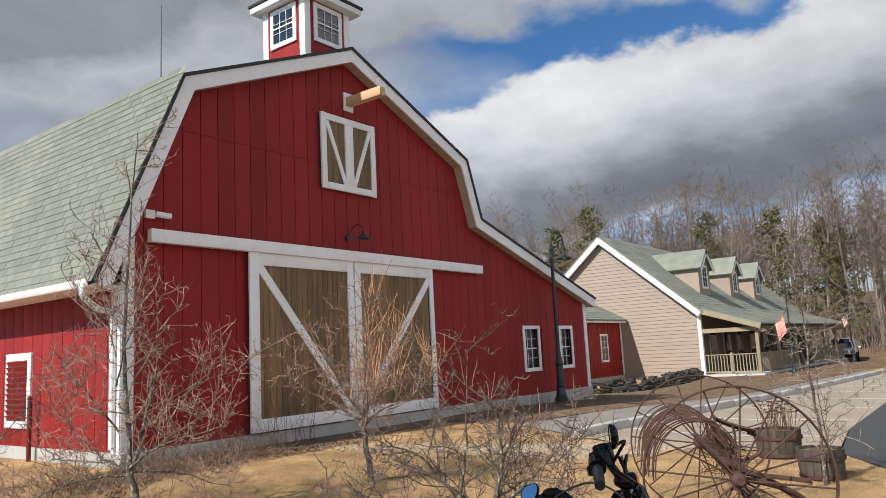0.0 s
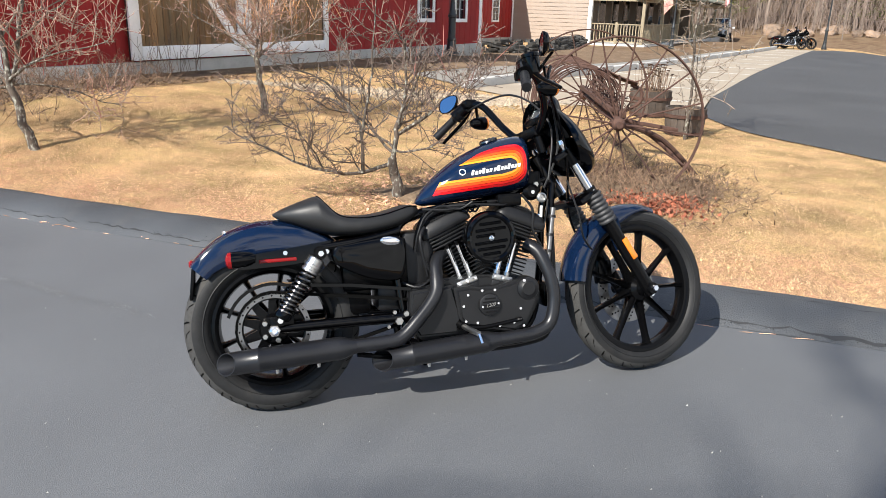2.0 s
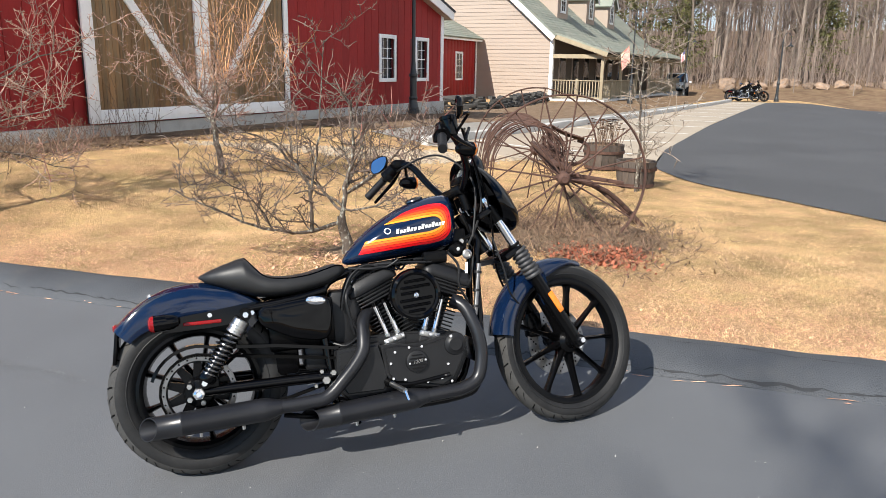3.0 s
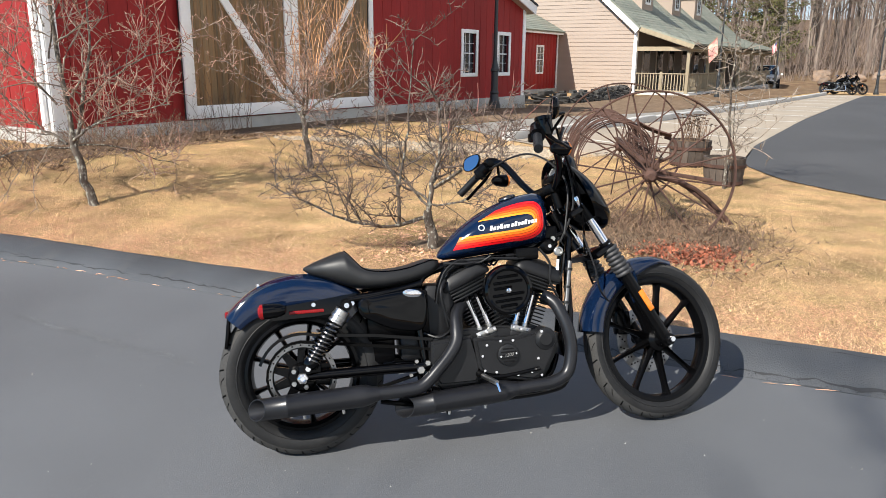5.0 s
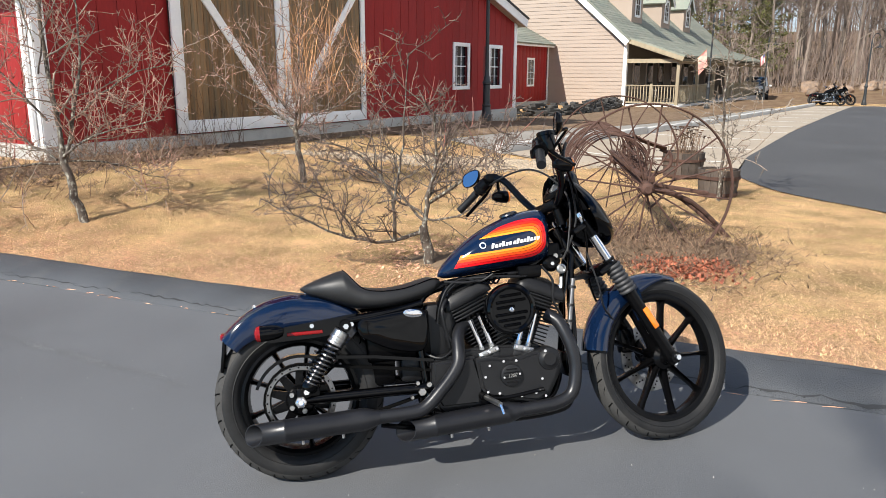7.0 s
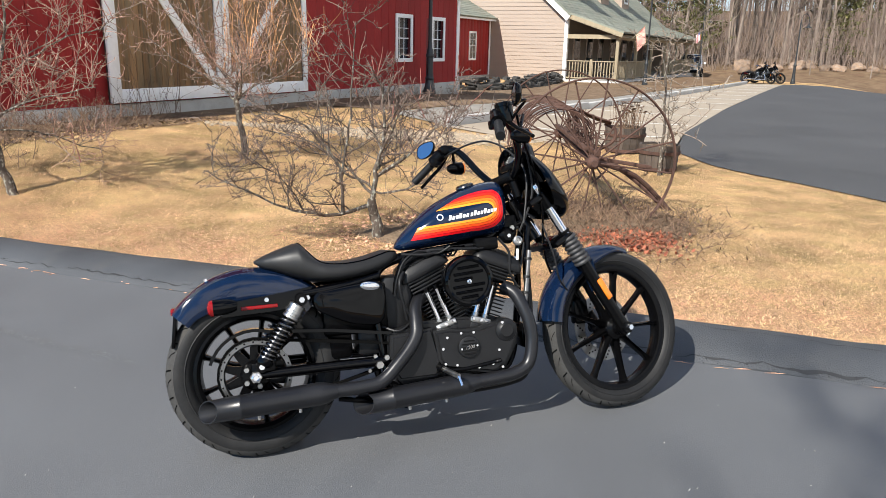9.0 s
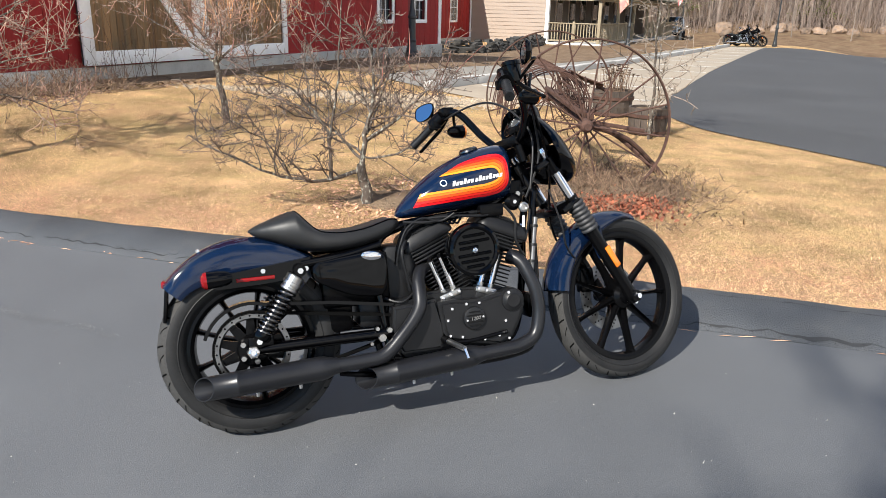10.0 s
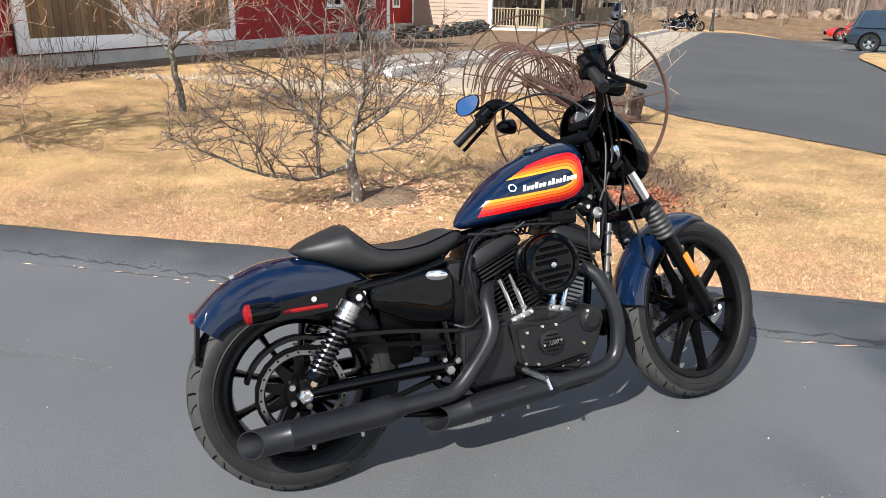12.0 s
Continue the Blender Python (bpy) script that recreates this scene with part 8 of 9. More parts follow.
# ---- roof shingles on the barn's visible slope, nearest ones as single pieces ----
def make_shingles():
    (ya, za), (yb, zb) = ROOF[0], ROOF[1]
    a, b = Vector((0, ya, za)), Vector((0, yb, zb))
    d = (b - a).normalized()
    nrm = Vector((0, -d.z, d.y))
    if nrm.z < 0:
        nrm = -nrm
    length = (b - a).length
    course, width = 0.145, 0.30
    rng = random.Random(17)
    protos = []
    for k in range(5):
        w = width - 0.010
        t0, t1 = 0.012 + 0.003 * k % 0.006, 0.004
        bm = bmesh.new()
        v = [bm.verts.new(p) for p in [(-w / 2, 0, 0), (w / 2, 0, 0), (w / 2, 0, t0), (-w / 2, 0, t0), (-w / 2, course + 0.02, 0), (w / 2, course + 0.02, 0), (w / 2, course + 0.02, t1), (-w / 2, course + 0.02, t1)]]
        for f in ((0, 1, 2, 3), (3, 2, 6, 7), (0, 3, 7, 4), (1, 5, 6, 2), (4, 7, 6, 5)):
            bm.faces.new([v[i] for i in f])
        bmesh.ops.recalc_face_normals(bm, faces=bm.faces)
        protos.append(finish("shingle", bm, SHINGLE, False))
    rows = int(length / course)
    x_front = FX + 0.27
    verts, faces = [], []
    slab = barn
    base = Matrix(((1, 0, 0, 0), (0, d.y, nrm.y, 0), (0, d.z, nrm.z, 0), (0, 0, 0, 1)))
    count = 0
    for r in range(rows + 1):
        shift = 0.5 * width * (r % 2) + rng.uniform(-0.03, 0.03)
        if shift > 0.03:
            p = a + d * (course * r) + nrm * 0.002 + Vector((x_front - shift / 2, 0, 0))
            i = len(verts)
            verts += [p + (base @ Vector(c)) for c in ((-shift / 2 + 0.005, 0, 0), (shift / 2, 0, 0), (shift / 2, 0, 0.013), (-shift / 2 + 0.005, 0, 0.013), (-shift / 2 + 0.005, course + 0.02, 0.004), (shift / 2, course + 0.02, 0.004))]
            faces += [(i, i + 1, i + 2, i + 3), (i + 3, i + 2, i + 5, i + 4)]
        for k in range(56):
            x = x_front - width / 2 - shift - width * k
            if x < BACK:
                break
            p = a + d * (course * r) + nrm * 0.002 + Vector((x, 0, 0))
            if x > -13.6 and r > 2 and count < 300:
                count += 1
                ob = new("shingle", protos[rng.randrange(5)])
                ob.parent = slab
                ob.matrix_basis = Matrix.Translation(p) @ base
            else:
                w = width - 0.010
                t0 = 0.012 + rng.uniform(-0.002, 0.004)
                q = [Vector((sx * w / 2, sy, sz)) for sx, sy, sz in ((-1, 0, 0), (1, 0, 0), (1, 0, t0), (-1, 0, t0), (-1, course + 0.02, 0.004), (1, course + 0.02, 0.004))]
                i = len(verts)
                verts += [p + (base @ c) for c in q]
                faces += [(i, i + 1, i + 2, i + 3), (i + 3, i + 2, i + 5, i + 4)]
    ob = raw("shingles", verts, faces, SHINGLE, slab)
    ob["kind"] = "stuff"


make_shingles()

# ---- lamps, rake, barrels, stones, vehicles ----
def make_lamp_post(m, height, head_dir, label):
    """Black post on a turned base, with a hooked arm and a bell shade."""
    l = thing("street_lamp", label, "street lamp", m, "lamp posts")
    part("base", Lt([(0.001, 0.0), (0.19, 0.0), (0.19, 0.09), (0.165, 0.11), (0.165, 0.16), (0.145, 0.18), (0.125, 0.30), (0.115, 0.36), (0.130, 0.38), (0.130, 0.41), (0.105, 0.44), (0.100, 0.92), (0.125, 0.95), (0.125, 1.00), (0.095, 1.03), (0.085, 1.12), (0.070, 1.15), (0.062, 1.30)], n=12), BLACK_IRON, l)
    part("post", C((0, 0, 1.25), (0, 0, height - 0.30), 0.056, 0.048, 14), BLACK_IRON, l)
    part("collar", Lt([(0.05, 0.0), (0.07, 0.02), (0.07, 0.08), (0.05, 0.10)], c=(0, 0, height - 0.42), n=16), BLACK_IRON, l)
    part("finial", Lt([(0.05, 0.0), (0.045, 0.10), (0.02, 0.14), (0.001, 0.16)], c=(0, 0, height - 0.30), n=12), BLACK_IRON, l)
    d = head_dir
    arc = [(0.02, 0, height - 0.45)] + [(0.36 - 0.34 * math.cos(a), 0, height - 0.20 + 0.34 * math.sin(a)) for a in [math.pi * k / 10 for k in range(0, 10)]] + [(0.70, 0, height - 0.36)]
    part("arm", T([(x * d[0], x * d[1], z) for x, _, z in arc], 0.022, 10, 3), BLACK_IRON, l)
    part("brace", T([(0.05 * d[0], 0.05 * d[1], height - 0.62), (0.16 * d[0], 0.16 * d[1], height - 0.50), (0.10 * d[0], 0.10 * d[1], height - 0.36)], 0.012, 8, 5), BLACK_IRON, l)
    part("shade", Lt([(0.035, 0.0), (0.045, -0.06), (0.055, -0.10), (0.10, -0.15), (0.20, -0.19), (0.235, -0.22), (0.235, -0.235), (0.19, -0.205), (0.09, -0.165), (0.03, -0.12)], c=(0.70 * d[0], 0.70 * d[1], height - 0.34), n=26), BLACK_IRON, l)
    part("bulb", Lt([(0.001, -0.24), (0.04, -0.235), (0.06, -0.20), (0.05, -0.16)], c=(0.70 * d[0], 0.70 * d[1], height - 0.34), n=16), LETTER_WHITE, l)
    return l


make_lamp_post(pose(-9.39, 17.05, 0.33) @ Matrix.Diagonal((0.86, 1, 1, 1)), 4.32, (0.0, 1.0), "black iron lamp post with a hooked arm beside the barn")
for (lx, ly), lh in (((-7.97, 36.0), 4.3), ((-8.3, 54.0), 4.2), ((-2.0, 45.6), 3.55)):
    make_lamp_post(pose(lx, ly, G(lx, ly)) @ Matrix.Diagonal((0.72, 0.72, 1, 1)), lh, (0.75, 0.66), "black iron lamp post with a hooked arm beside the parking strip")


def make_barn_fittings():
    g = thing("barn_lamp", "small black gooseneck lamp over the sliding doors", "wall lamp", pose(FX, 10.15, 4.02))
    part("mount", C((0.0, 0, 0), (0.05, 0, 0), 0.055, 0.05, 16), BLACK_IRON, g)
    part("arm", T([(0.04, 0, 0.0), (0.15, 0, 0.16), (0.30, 0, 0.22), (0.42, 0, 0.14), (0.44, 0, 0.05)], 0.012, 8, 6), BLACK_IRON, g)
    part("shade", Lt([(0.02, 0.06), (0.035, 0.02), (0.05, 0.0), (0.14, -0.07), (0.14, -0.08), (0.04, -0.02)], c=(0.44, 0, 0.0), n=22), BLACK_IRON, g)
    s = thing("security_camera", "white security camera on the barn wall", "camera", pose(FX, 6.05, 3.98))
    part("mount", B((0.03, -0.09, 0.0), (0.06, 0.16, 0.13), None, 0.01), WHITE_TRIM, s)
    part("body", C((0.09, -0.02, 0.0), (0.14, 0.20, -0.02), 0.045, 0.045, 16), WHITE_TRIM, s)
    part("lens", C((0.14, 0.20, -0.02), (0.142, 0.21, -0.021), 0.035, 0.035, 16), PANE, s)


make_barn_fittings()


def make_rake():
    """Old dump rake: two spoked iron wheels, an axle beam, a row of curved teeth, a seat on a spring and a pole."""
    a = Vector((-0.434, 0.901, 0)).normalized()
    m = Matrix(((a.y, a.x, 0, -1.903), (-a.x, a.y, 0, 6.192), (0, 0, 1, -0.173), (0, 0, 0, 1)))
    r = thing("hay_rake", "rusty antique iron dump rake with two spoked wheels and curved teeth", "hay rake", m)
    R, hz, span = 0.74, 0.74, 2.33
    rng = random.Random(11)
    for y in (0.0, span):
        w = part("wheel", Lt([(R - 0.010, -0.026), (R, -0.026), (R, 0.026), (R - 0.010, 0.026), (R - 0.016, 0.010), (R - 0.016, -0.010)], c=(0, y, hz), axis=(0, 1, 0), n=72, closed=True), RUST, r, "spoked iron wheel")
        part("hub", Lt([(0.001, -0.13), (0.030, -0.13), (0.034, -0.10), (0.052, -0.085), (0.060, -0.06), (0.052, -0.03), (0.050, 0.03), (0.060, 0.06), (0.052, 0.085), (0.034, 0.11), (0.001, 0.11)], c=(0, y, hz), axis=(0, 1, 0), n=22), RUST, w)
        for k in range(16):
            t = 2 * math.pi * (k + 0.3) / 16
            o = 0.055 if k % 2 else -0.055
            part("spoke", C((0.05 * math.sin(t), y + o, hz + 0.05 * math.cos(t)), ((R - 0.01) * math.sin(t), y, hz + (R - 0.01) * math.cos(t)), 0.0085, 0.0075, 7), RUST, w)
    part("axle", C((0, -0.12, hz), (0, span + 0.12, hz), 0.022, 0.022, 12), RUST, r)
    part("tooth_beam", B((0.06, span / 2, hz + 0.06), (0.07, span - 0.25, 0.06), None, 0.006), RUST, r)
    part("tooth_beam", B((-0.05, span / 2, hz + 0.10), (0.05, span - 0.25, 0.04), None, 0.006), RUST, r)
    for k in range(26):
        y = 0.14 + (span - 0.28) * k / 25
        j = rng.uniform(-0.035, 0.035)
        e = rng.uniform(-0.05, 0.03)
        pts = [(0.05, y, hz + 0.05), (0.04 + j * 0.3, y, hz + 0.24), (-0.10 + j, y + j * 0.2, hz + 0.40), (-0.30 + j, y + j * 0.4, hz + 0.445), (-0.50 + j, y + j * 0.5, hz + 0.36), (-0.62 + j + e * 0.3, y + j * 0.6, hz + 0.17), (-0.64 + j + e, y + j * 0.8, hz - 0.02 + e)]
        part("tooth", T(pts, 0.0062, 6, 4), RUST, r)
        part("tooth_coil", Lt([(0.030, -0.01), (0.036, 0.0), (0.030, 0.01)], c=(0.06, y, hz + 0.05), axis=(0, 1, 0), n=12), RUST, r)
    # rusty wire and old stalks caught round the beam
    for k in range(70):
        y = rng.uniform(0.15, 1.5)
        p = Vector((0.06 + rng.gauss(0, 0.05), y, hz + 0.05 + rng.gauss(0, 0.05)))
        line = wander(rng, p, (rng.gauss(0, 1), rng.gauss(0, 1), rng.gauss(0, 1)), rng.uniform(0.2, 0.5), 6, 0.55, 0.0)
        part("wire", T([tuple(q) for q in line], rng.uniform(0.0022, 0.0042), 4, 2), RUST, r)
    # foot levers and dump bars
    part("dump_bar", T([(0.10, 0.35, hz), (0.0, 0.5, hz + 0.20), (-0.06, 1.0, hz + 0.28), (0.0, 1.5, hz + 0.22)], 0.012, 8, 5), RUST, r)
    part("lever", T([(0.10, 0.95, hz + 0.05), (0.16, 0.95, hz + 0.20), (0.14, 0.93, hz + 0.34)], 0.011, 8, 5), RUST, r)
    # seat: a dished iron pan with holes on a flat spring
    rows = []
    for i in range(8):
        u = i / 7
        x = 0.02 + 0.34 * u
        wd = 0.155 * math.sin(math.pi * (0.18 + 0.78 * u)) ** 0.6
        rows.append([(x, 1.12 + wd * (q / 6 - 0.5) * 2 * 0.9, hz + 0.32 - 0.09 * u + 0.04 * (1 - u) ** 3 + 0.035 * abs(q / 6 - 0.5) ** 2 * 4) for q in range(7)])
    bm = sections(bmesh.new(), rows, close=False, caps=False)
    bmesh.ops.solidify(bm, geom=bm.faces[:], thickness=0.008)
    part("seat", bm, RUST, r, "pressed iron seat pan")
    part("seat_spring", T([(0.30, 1.12, hz + 0.235), (0.41, 1.12, hz + 0.18), (0.40, 1.12, hz + 0.06), (0.26, 1.12, hz - 0.02), (0.08, 1.12, hz)], 0.018, 8, 6), RUST, r)
    # pole and its braces, down to the ground
    part("pole", T([(0.02, 1.00, hz - 0.02), (0.50, 0.80, 0.52), (0.95, 0.62, 0.13)], 0.030, 8, 4), RUST, r, "worn draught pole")
    part("pole", T([(0.02, 0.25, hz - 0.03), (0.50, 0.45, 0.55), (0.95, 0.58, 0.14)], 0.024, 8, 4), RUST, r)
    part("frame_bar", B((0.30, 0.62, hz - 0.06), (0.60, 0.05, 0.035), pose(0, 0, 0.02, 0, 8, 0), 0.004), RUST, r)
    part("frame_bar", B((0.12, 1.15, hz - 0.03), (0.05, 1.5, 0.03), None, 0.004), RUST, r)


make_rake()


def make_barrel(x, y, rad, h, label):
    b = thing("barrel_planter", label, "planter", pose(x, y, G(x, y)), "barrel planters")
    n = 18
    prof = [(0.86, 0.0), (0.95, 0.4), (1.0, 1.0)]
    for k in range(n):
        a0, a1 = 2 * math.pi * k / n + 0.01, 2 * math.pi * (k + 1) / n - 0.01
        bm = bmesh.new()
        rows = []
        for f, hz in prof:
            rr = rad * f
            rows.append([(rr * math.cos(a0), rr * math.sin(a0), h * hz), (rr * math.cos(a1), rr * math.sin(a1), h * hz), ((rr - 0.025) * math.cos(a1), (rr - 0.025) * math.sin(a1), h * hz), ((rr - 0.025) * math.cos(a0), (rr - 0.025) * math.sin(a0), h * hz)])
        part("stave", sections(bm, rows), OLD_WOOD, b, smooth=False)
    for f, z in ((0.90, 0.12), (0.985, 0.72)):
        part("hoop", Lt([(rad * f + 0.006, -0.022), (rad * f + 0.012, -0.022), (rad * f + 0.014, 0.022), (rad * f + 0.008, 0.022)], c=(0, 0, h * z), n=36, closed=True), RUST, b)
    part("soil", Lt([(rad * 0.94, 0), (rad * 0.5, 0.03), (0.001, 0.035)], c=(0, 0, h * 0.88), n=24), DIRT, b)
    return b


make_barrel(-2.90, 11.55, 0.32, 0.40, "grey wooden half-barrel planter with dead flower stalks")
make_barrel(-2.04, 9.95, 0.27, 0.36, "small grey wooden half-barrel planter on the lawn edge")


def make_stalks(name, label, spots, hgt, material, head, rng):
    """Dry flower stalks with flat seed heads."""
    bm = bmesh.new()
    for x, y in spots:
        z = G(x, y) + 0.30
        lx, ly = rng.uniform(-0.12, 0.12), rng.uniform(-0.12, 0.12)
        h = hgt * rng.uniform(0.65, 1.0)
        top = (x + lx, y + ly, z + h)
        cyl(bm, (x, y, z), top, 0.004, 0.003, 4)
        if head:
            cyl(bm, top, (top[0], top[1], top[2] + 0.012), 0.012, 0.034, 7)
    tagged(part(name, bm, material, smooth=False), label, "dry plant", kind="stuff")


rng_s = random.Random(4)
make_stalks("flower_stalks", "dead brown flower stalks with flat seed heads in a barrel", [(-2.90 + rng_s.gauss(0, 0.14), 11.55 + rng_s.gauss(0, 0.14)) for _ in range(60)], 0.50, DRY_STALK, True, rng_s)


def make_stone(rng, size, name="stone"):
    bm = bmesh.new()
    bmesh.ops.create_icosphere(bm, subdivisions=3, radius=1.0)
    off = Vector((rng.uniform(0, 50), rng.uniform(0, 50), rng.uniform(0, 50)))
    for v in bm.verts:
        k = 1 + 0.45 * noise.noise(v.co * 0.9 + off) + 0.22 * noise.noise(v.co * 2.2 + off) + 0.09 * noise.noise(v.co * 5.0 + off)
        v.co = Vector((v.co.x * k * size[0], v.co.y * k * size[1], max(v.co.z * k, -0.5) * size[2]))
    return bm


def make_boulders():
    rng = random.Random(21)
    kinds = [finish("boulder", make_stone(rng, (1.0, 0.85, 0.72)), BOULDER, True, 24) for _ in range(6)]
    for k in range(30):
        x = -6.9 + 1.05 * k + rng.uniform(-0.25, 0.25)
        y = 63 + 0.28 * x + rng.uniform(-1.2, 1.2) + (3.0 if k % 5 == 0 else 0)
        s = rng.uniform(0.32, 0.60) * (1.35 if k % 4 == 0 else 1.0)
        ob = new("boulder", kinds[k % 6])
        ob.matrix_world = pose(x, y, G(x, y) + 0.25 * s, rng.uniform(-10, 10), rng.uniform(-10, 10), rng.uniform(0, 360)) @ Matrix.Diagonal((s, s, s, 1))
        tagged(ob, "large tan boulder at the edge of the car park", "boulder", "boulders by the car park")
    # dry-laid dark stones, a low bank that curves past the house
    wall = thing("stone_wall", "low dry-laid bank of dark flat stones beside the house", "stone wall")
    slabs = []
    for sx, sy, sz in ((0.34, 0.26, 0.09), (0.46, 0.30, 0.11), (0.26, 0.24, 0.08), (0.52, 0.30, 0.13), (0.30, 0.22, 0.12), (0.40, 0.28, 0.07)):
        bm = B((0, 0, 0), (sx, sy, sz), None, 0.02)
        for v in bm.verts:
            v.co += Vector((rng.uniform(-1, 1), rng.uniform(-1, 1), rng.uniform(-1, 1))) * 0.018
        slabs.append(finish("stone", bm, SLATE))
    line = [(-12.9, 24.3), (-12.33, 24.7), (-11.6, 25.6), (-11.15, 27.0), (-11.2, 30.5), (-11.75, 34.2), (-12.2, 36.0)]
    acc = [0.0]
    for p, q in zip(line, line[1:]):
        acc.append(acc[-1] + math.dist(p, q))
    for row in range(5):
        s = rng.uniform(0, 0.2)
        while s < acc[-1]:
            x, y = float(np.interp(s, acc, [p[0] for p in line])), float(np.interp(s, acc, [p[1] for p in line]))
            if rng.random() > 0.10 * row:
                ob = new("stone", slabs[rng.randrange(6)]); ob.parent = wall
                ob.matrix_basis = pose(x - 0.06 * row + rng.uniform(-0.08, 0.08), y + rng.uniform(-0.06, 0.06), G(x, y) + 0.04 + 0.095 * row + rng.uniform(-0.015, 0.015), rng.uniform(-8, 8), rng.uniform(-8, 8), 80 + rng.uniform(-35, 35))
            s += rng.uniform(0.26, 0.44)


make_boulders()


def make_flag(m, kind):
    f = thing("porch_flag", "faded pink flag on a porch pole" if kind == 0 else "small striped flag on a porch pole", "flag", m)
    part("pole", C((-0.5, 0, -0.55), (0.28, 0, 0.32), 0.014, 0.012, 8), PORCH_WOOD, f)
    n = 12

    def cloth(nm, u0, u1, v0, v1, material, lift=0.0):
        bm = bmesh.new()
        rows = []
        for i in range(n + 1):
            u = u0 + (u1 - u0) * i / n
            rows.append([Vector((0.24 - v * 0.62 * 0.6 + 0.10 * u, 0.05 * math.sin(5 * u + 3 * v) + lift, 0.28 - v * 0.62 * 0.7 - 0.80 * u)) for v in (v0, (v0 + v1) / 2, v1)])
        sections(bm, rows, close=False, caps=False)
        part(nm, bm, material, f)
    if kind == 0:
        cloth("cloth", 0, 1, 0, 1, CLOTH_PINK)
    else:
        for k in range(7):
            cloth("stripe", 0, 1, k / 7, (k + 1) / 7, CLOTH_RED if k % 2 == 0 else CLOTH_WHITE)
        cloth("canton", 0, 0.36, 0.0, 0.45, CLOTH_BLUE, -0.006)


make_flag(pose(-8.8, 37.6, 2.45, 0, 0, 15), 0)
make_flag(pose(-8.8, 55.0, 2.75, 0, 0, 15) @ Matrix.Scale(0.72, 4), 1)


def loft_body(rows):
    return sections(bmesh.new(), rows)


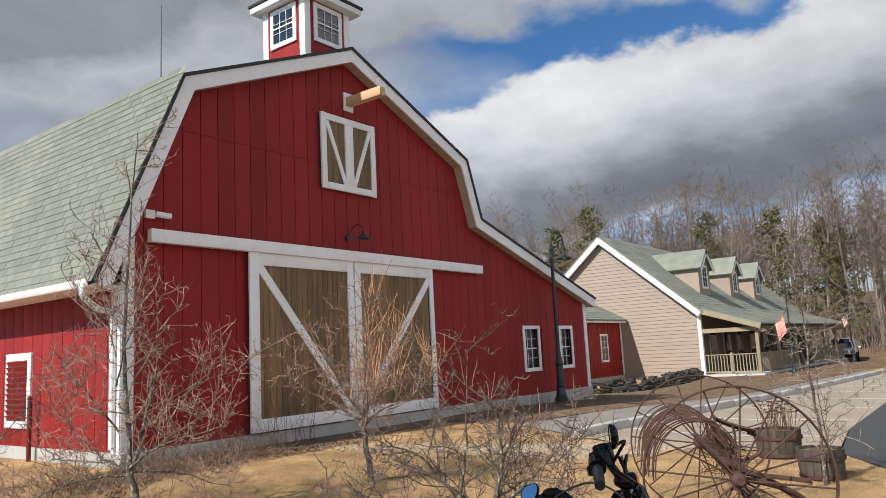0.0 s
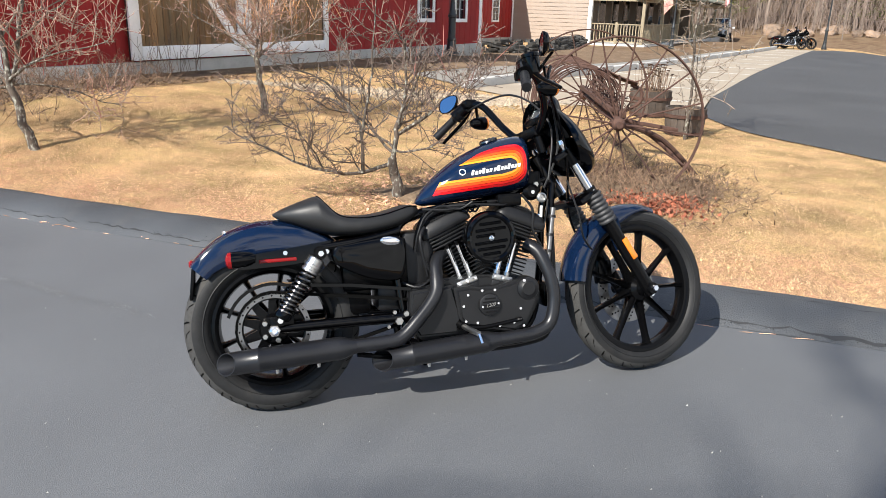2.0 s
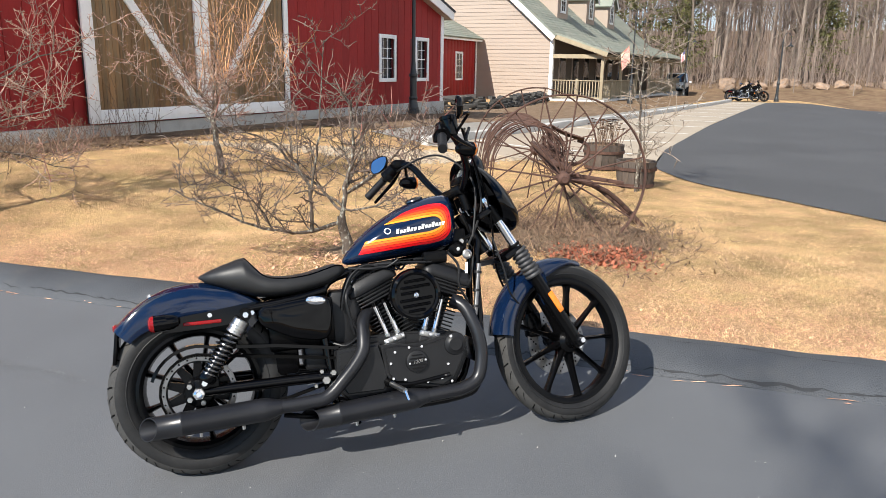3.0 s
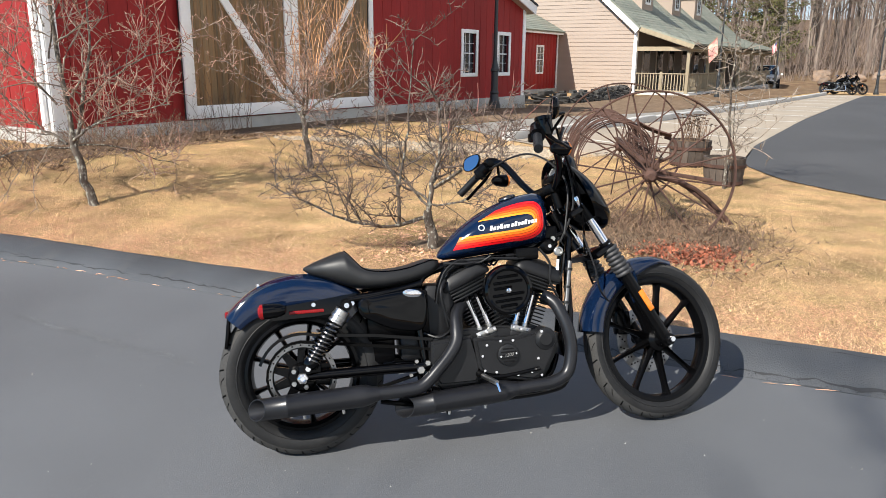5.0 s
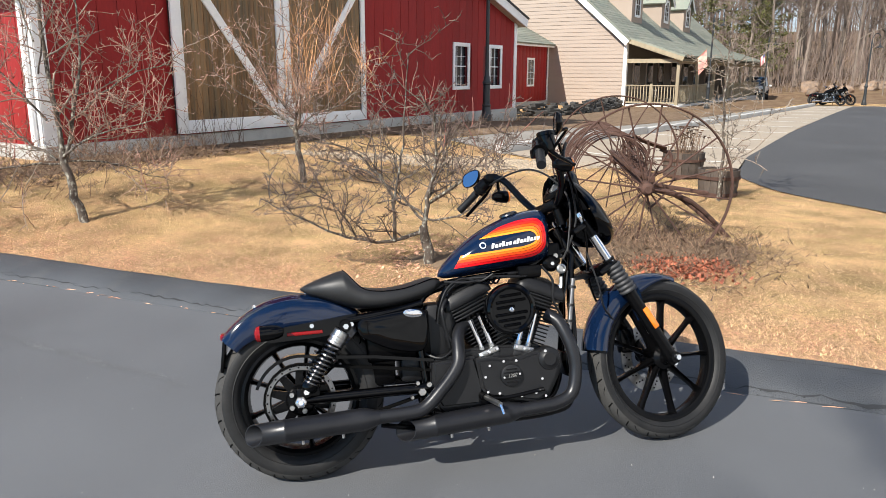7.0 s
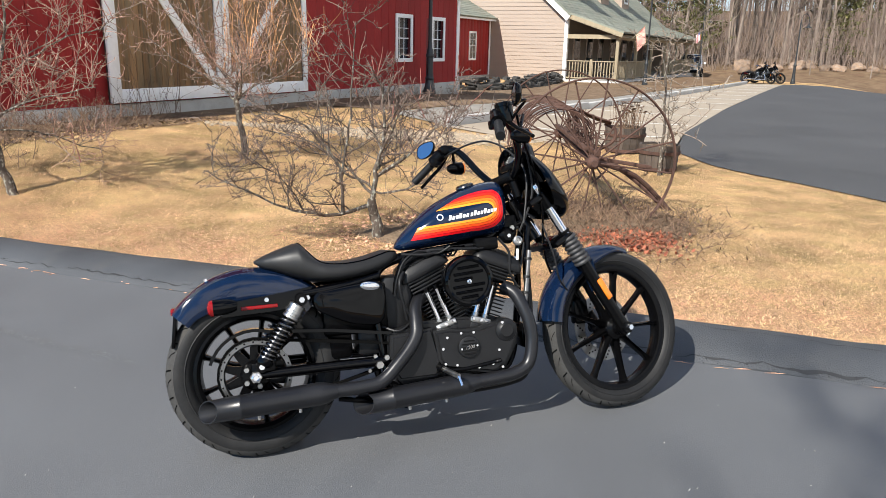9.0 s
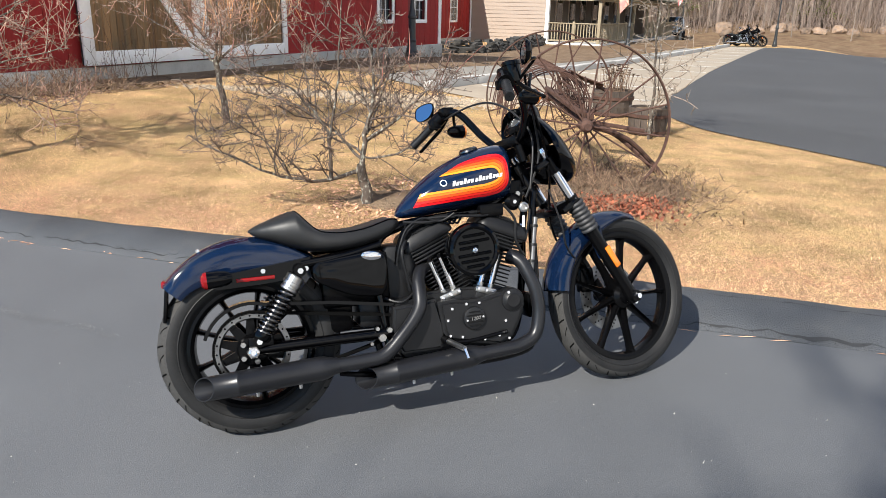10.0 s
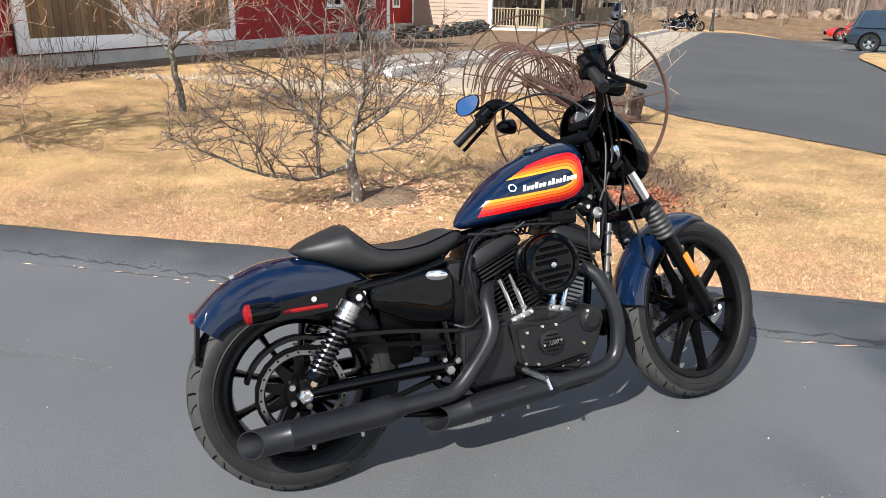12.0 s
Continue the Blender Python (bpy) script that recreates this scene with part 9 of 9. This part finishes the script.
def make_car(name, label, m, paint, L_, W_, H_, hood, kind):
    """A parked car: body, glasshouse, panes, wheels, lamps. x forwards, origin on the ground at the middle."""
    c = thing(name, label, "car", m)
    hl, hw = L_ / 2, W_ / 2
    belt = H_ * (0.56 if kind != "jeep" else 0.62)

    def ring_at(x, w, z0, z1):
        return [(x, -w, z0 + 0.06), (x, -w * 0.94, z0), (x, w * 0.94, z0), (x, w, z0 + 0.06), (x, w, z1 - 0.10), (x, w * 0.90, z1), (x, -w * 0.90, z1), (x, -w, z1 - 0.10)]
    zl = 0.24 if kind != "jeep" else 0.42
    nose = belt * (0.86 if kind != "jeep" else 1.0)
    rows = [ring_at(-hl, hw * 0.88, zl + 0.12, belt * 0.92), ring_at(-hl + 0.10, hw * 0.96, zl, belt), ring_at(-0.2, hw, zl, belt), ring_at(hl - hood, hw, zl, belt), ring_at(hl - 0.25, hw * (0.95 if kind != "jeep" else 0.78), zl, nose), ring_at(hl, hw * (0.82 if kind != "jeep" else 0.76), zl + 0.1, nose * 0.88)]
    part("body", loft_body(rows), paint, c)
    front, back = hl - hood, (-hl + 0.12 if kind != "sedan" else -hl + 0.75)
    slope = 0.55 if kind != "jeep" else 0.12

    def cab(x, w, z):
        return [(x, -w, z), (x, w, z)]
    gh = [(back, hw * 0.93, belt - 0.02), (front, hw * 0.93, belt - 0.02), (front - slope, hw * 0.78, H_), (back + (0.28 if kind != "jeep" else 0.03), hw * 0.78, H_)]
    bm = bmesh.new()
    v = [[bm.verts.new((x, s * w, z)) for x, w, z in gh] for s in (-1, 1)]
    for s in range(2):
        bm.faces.new(v[s])
    for k in range(4):
        bm.faces.new((v[0][k], v[0][(k + 1) % 4], v[1][(k + 1) % 4], v[1][k]))
    bmesh.ops.recalc_face_normals(bm, faces=bm.faces)
    bmesh.ops.bevel(bm, geom=list(bm.edges), offset=0.05, segments=2, affect="EDGES")
    cabin = part("cabin", bm, paint, c)

    def pane(nm, q, off):
        pts = [Vector(p) for p in q]
        mid = sum(pts, Vector()) / 4
        part(nm, P3([mid.lerp(p, 0.86) + Vector(off) for p in pts], Vector(off) * 0.5), PANE, cabin, smooth=False)
    A = [Vector((x, 1, z)) for x, w, z in gh]
    for s in (-1, 1):
        q = [Vector((x, s * w, z)) for x, w, z in gh]
        mb, mt = q[0].lerp(q[1], 0.48), q[3].lerp(q[2], 0.48)
        pane("side_window", (q[0], mb, mt, q[3]), (0, s * 0.012, 0))
        pane("side_window", (mb, q[1], q[2], mt), (0, s * 0.012, 0))
    f0, f1 = gh[1], gh[2]
    pane("windscreen", ((f0[0], -f0[1], f0[2]), (f0[0], f0[1], f0[2]), (f1[0], f1[1], f1[2]), (f1[0], -f1[1], f1[2])), (0.014, 0, 0.008))
    b0, b1 = gh[0], gh[3]
    pane("rear_window", ((b0[0], -b0[1], b0[2]), (b0[0], b0[1], b0[2]), (b1[0], b1[1], b1[2]), (b1[0], -b1[1], b1[2])), (-0.014, 0, 0.004))
    rw = 0.34 if kind != "jeep" else 0.41
    for x in (-hl + 0.78, hl - 0.82):
        for s in (-1, 1):
            wh = part("wheel", Lt([(rw - 0.12, -0.10), (rw - 0.02, -0.11), (rw, -0.08), (rw, 0.08), (rw - 0.02, 0.11), (rw - 0.12, 0.10)], c=(x, s * (hw - 0.10), rw), axis=(0, 1, 0), n=30, closed=True), RUBBER, c)
            part("rim", Lt([(0.001, 0.095), (0.06, 0.098), (0.10, 0.07), (rw - 0.14, 0.075), (rw - 0.12, 0.10)], c=(x, s * (hw - 0.10), rw), axis=(0, s, 0), n=24), STEEL, wh)
            for k in range(5):
                a = 2 * math.pi * k / 5
                part("rim_gap", B((0, 0, 0), (0.05, 0.02, 0.10), Matrix.Translation((x, s * (hw - 0.10 + 0.085), rw)) @ pose(0, 0, 0, 0, 72 * k, 0) @ pose(0, 0, rw * 0.42)), GROOVE, wh)
            part("wheel_arch", Lt([(rw + 0.07, 0.0), (rw + 0.07, 0.03), (rw + 0.01, 0.03), (rw + 0.01, 0.0)], c=(x, s * (hw - 0.02), rw), axis=(0, s, 0), n=28, closed=True), SATIN_BLACK, c)
    for s in (-1, 1):
        part("head_lamp", C((hl - 0.06, s * hw * 0.56, nose * 0.78), (hl + 0.02, s * hw * 0.56, nose * 0.77), 0.10, 0.10, 16), CHROME, c)
        part("tail_lamp", B((-hl + 0.03, s * hw * 0.78, belt * 0.85), (0.10, 0.22, 0.20), None, 0.03), RED_LENS, c)
    part("bumper", B((hl + 0.02, 0, zl + 0.18), (0.16, W_ * 0.86, 0.22), None, 0.05), SATIN_BLACK, c)
    part("bumper", B((-hl - 0.02, 0, zl + 0.18), (0.16, W_ * 0.86, 0.22), None, 0.05), SATIN_BLACK, c)
    if kind == "jeep":
        for k in range(7):
            part("grille_slot", B((hl + 0.005, -0.24 + 0.08 * k, nose * 0.76), (0.05, 0.04, 0.28), None, 0.01), GROOVE, c)
        part("plate", B((-hl, 0, 0.9), (0.02, 0.3, 0.15)), LETTER_WHITE, c)
    part("door_seam", B((0.05, 0, belt * 0.62), (0.012, W_ * 1.004, belt * 0.6)), GROOVE, c)
    for s in (-1, 1):
        part("door_mirror", B((front - 0.15, s * (hw + 0.10), belt + 0.05), (0.10, 0.18, 0.13), None, 0.03), paint, c)
        part("door_handle", B((-0.15, s * (hw + 0.006), belt - 0.13), (0.16, 0.02, 0.03), None, 0.006), SATIN_BLACK, c)
    return c


make_car("jeep", "white off-road car parked beyond the porch", pose(-9.80, 60.0, G(-9.80, 60.0), 0, 0, -82), WHITE_CAR, 4.0, 1.78, 1.80, 1.35, "jeep")
make_car("suv", "dark grey compact car parked in the far lot", pose(5.55, 34.4, G(5.05, 34.4) + 0.02, 0, 0, -4), GREY_CAR, 4.25, 1.78, 1.56, 0.95, "suv")
make_car("sedan", "white parked car in the far lot", pose(7.3, 47.8, G(7.0, 47.8) + 0.02, 0, 0, -4), WHITE_CAR, 4.7, 1.8, 1.42, 1.1, "sedan")
make_car("hatchback", "small red car parked in the far lot", pose(6.35, 51.0, G(6.2, 51.0) + 0.02, 0, 0, 176), RED_CAR, 4.1, 1.75, 1.38, 1.0, "suv")
for k in range(5):
    y = 33.2 + 2.75 * k
    v_ = [(2.62 + 0.08 * k + t * 4.5, y + s_ * 0.06 - 0.3 * t, 0) for t, s_ in ((0, -1), (0.33, -1), (0.66, -1), (1, -1), (1, 1), (0.66, 1), (0.33, 1), (0, 1))]
    tagged(raw("bay_line", [(x, yy, G(x, yy) + 0.024) for x, yy, _ in v_], [(0, 1, 6, 7), (1, 2, 5, 6), (2, 3, 4, 5)], LINE_PAINT), "white painted bay line on dark asphalt", "parking line", "bay lines", "structure")

# a second, black motorcycle at the far end of the parking strip
for x, y, turn, what in ((-3.6, 43.6, 30, "black motorcycle parked at the end of the tan parking strip"), (-3.2, 44.4, 26, "black and chrome motorcycle parked beside another")):
    far_bike = copy_thing(motorcycle, Matrix.Translation((x, y, G(x, y) + 0.03)) @ pose(0, 0, 0, 0, 0, turn) @ pose(-0.70, 0, 0, -9, 0, 0) @ Matrix.Diagonal((0.90, 0.90, 0.84, 1)))
    tagged(far_bike, what, "motorcycle", "motorcycles at the far end")
    for ob in far_bike.children_recursive:
        if ob.data and ob.data.materials:
            mt = ob.data.materials[0]
            swap = GLOSS_BLACK if mt in (BLUE_PAINT, *STRIPES, LETTER_WHITE) else (CHROME if mt in (PIPE_BLACK, MATT_BLACK) and ob.name.startswith(("silencer", "rear_exhaust", "front_exhaust", "rocker", "air")) else None)
            if swap:
                ob.material_slots[0].link = "OBJECT"
                ob.material_slots[0].material = swap
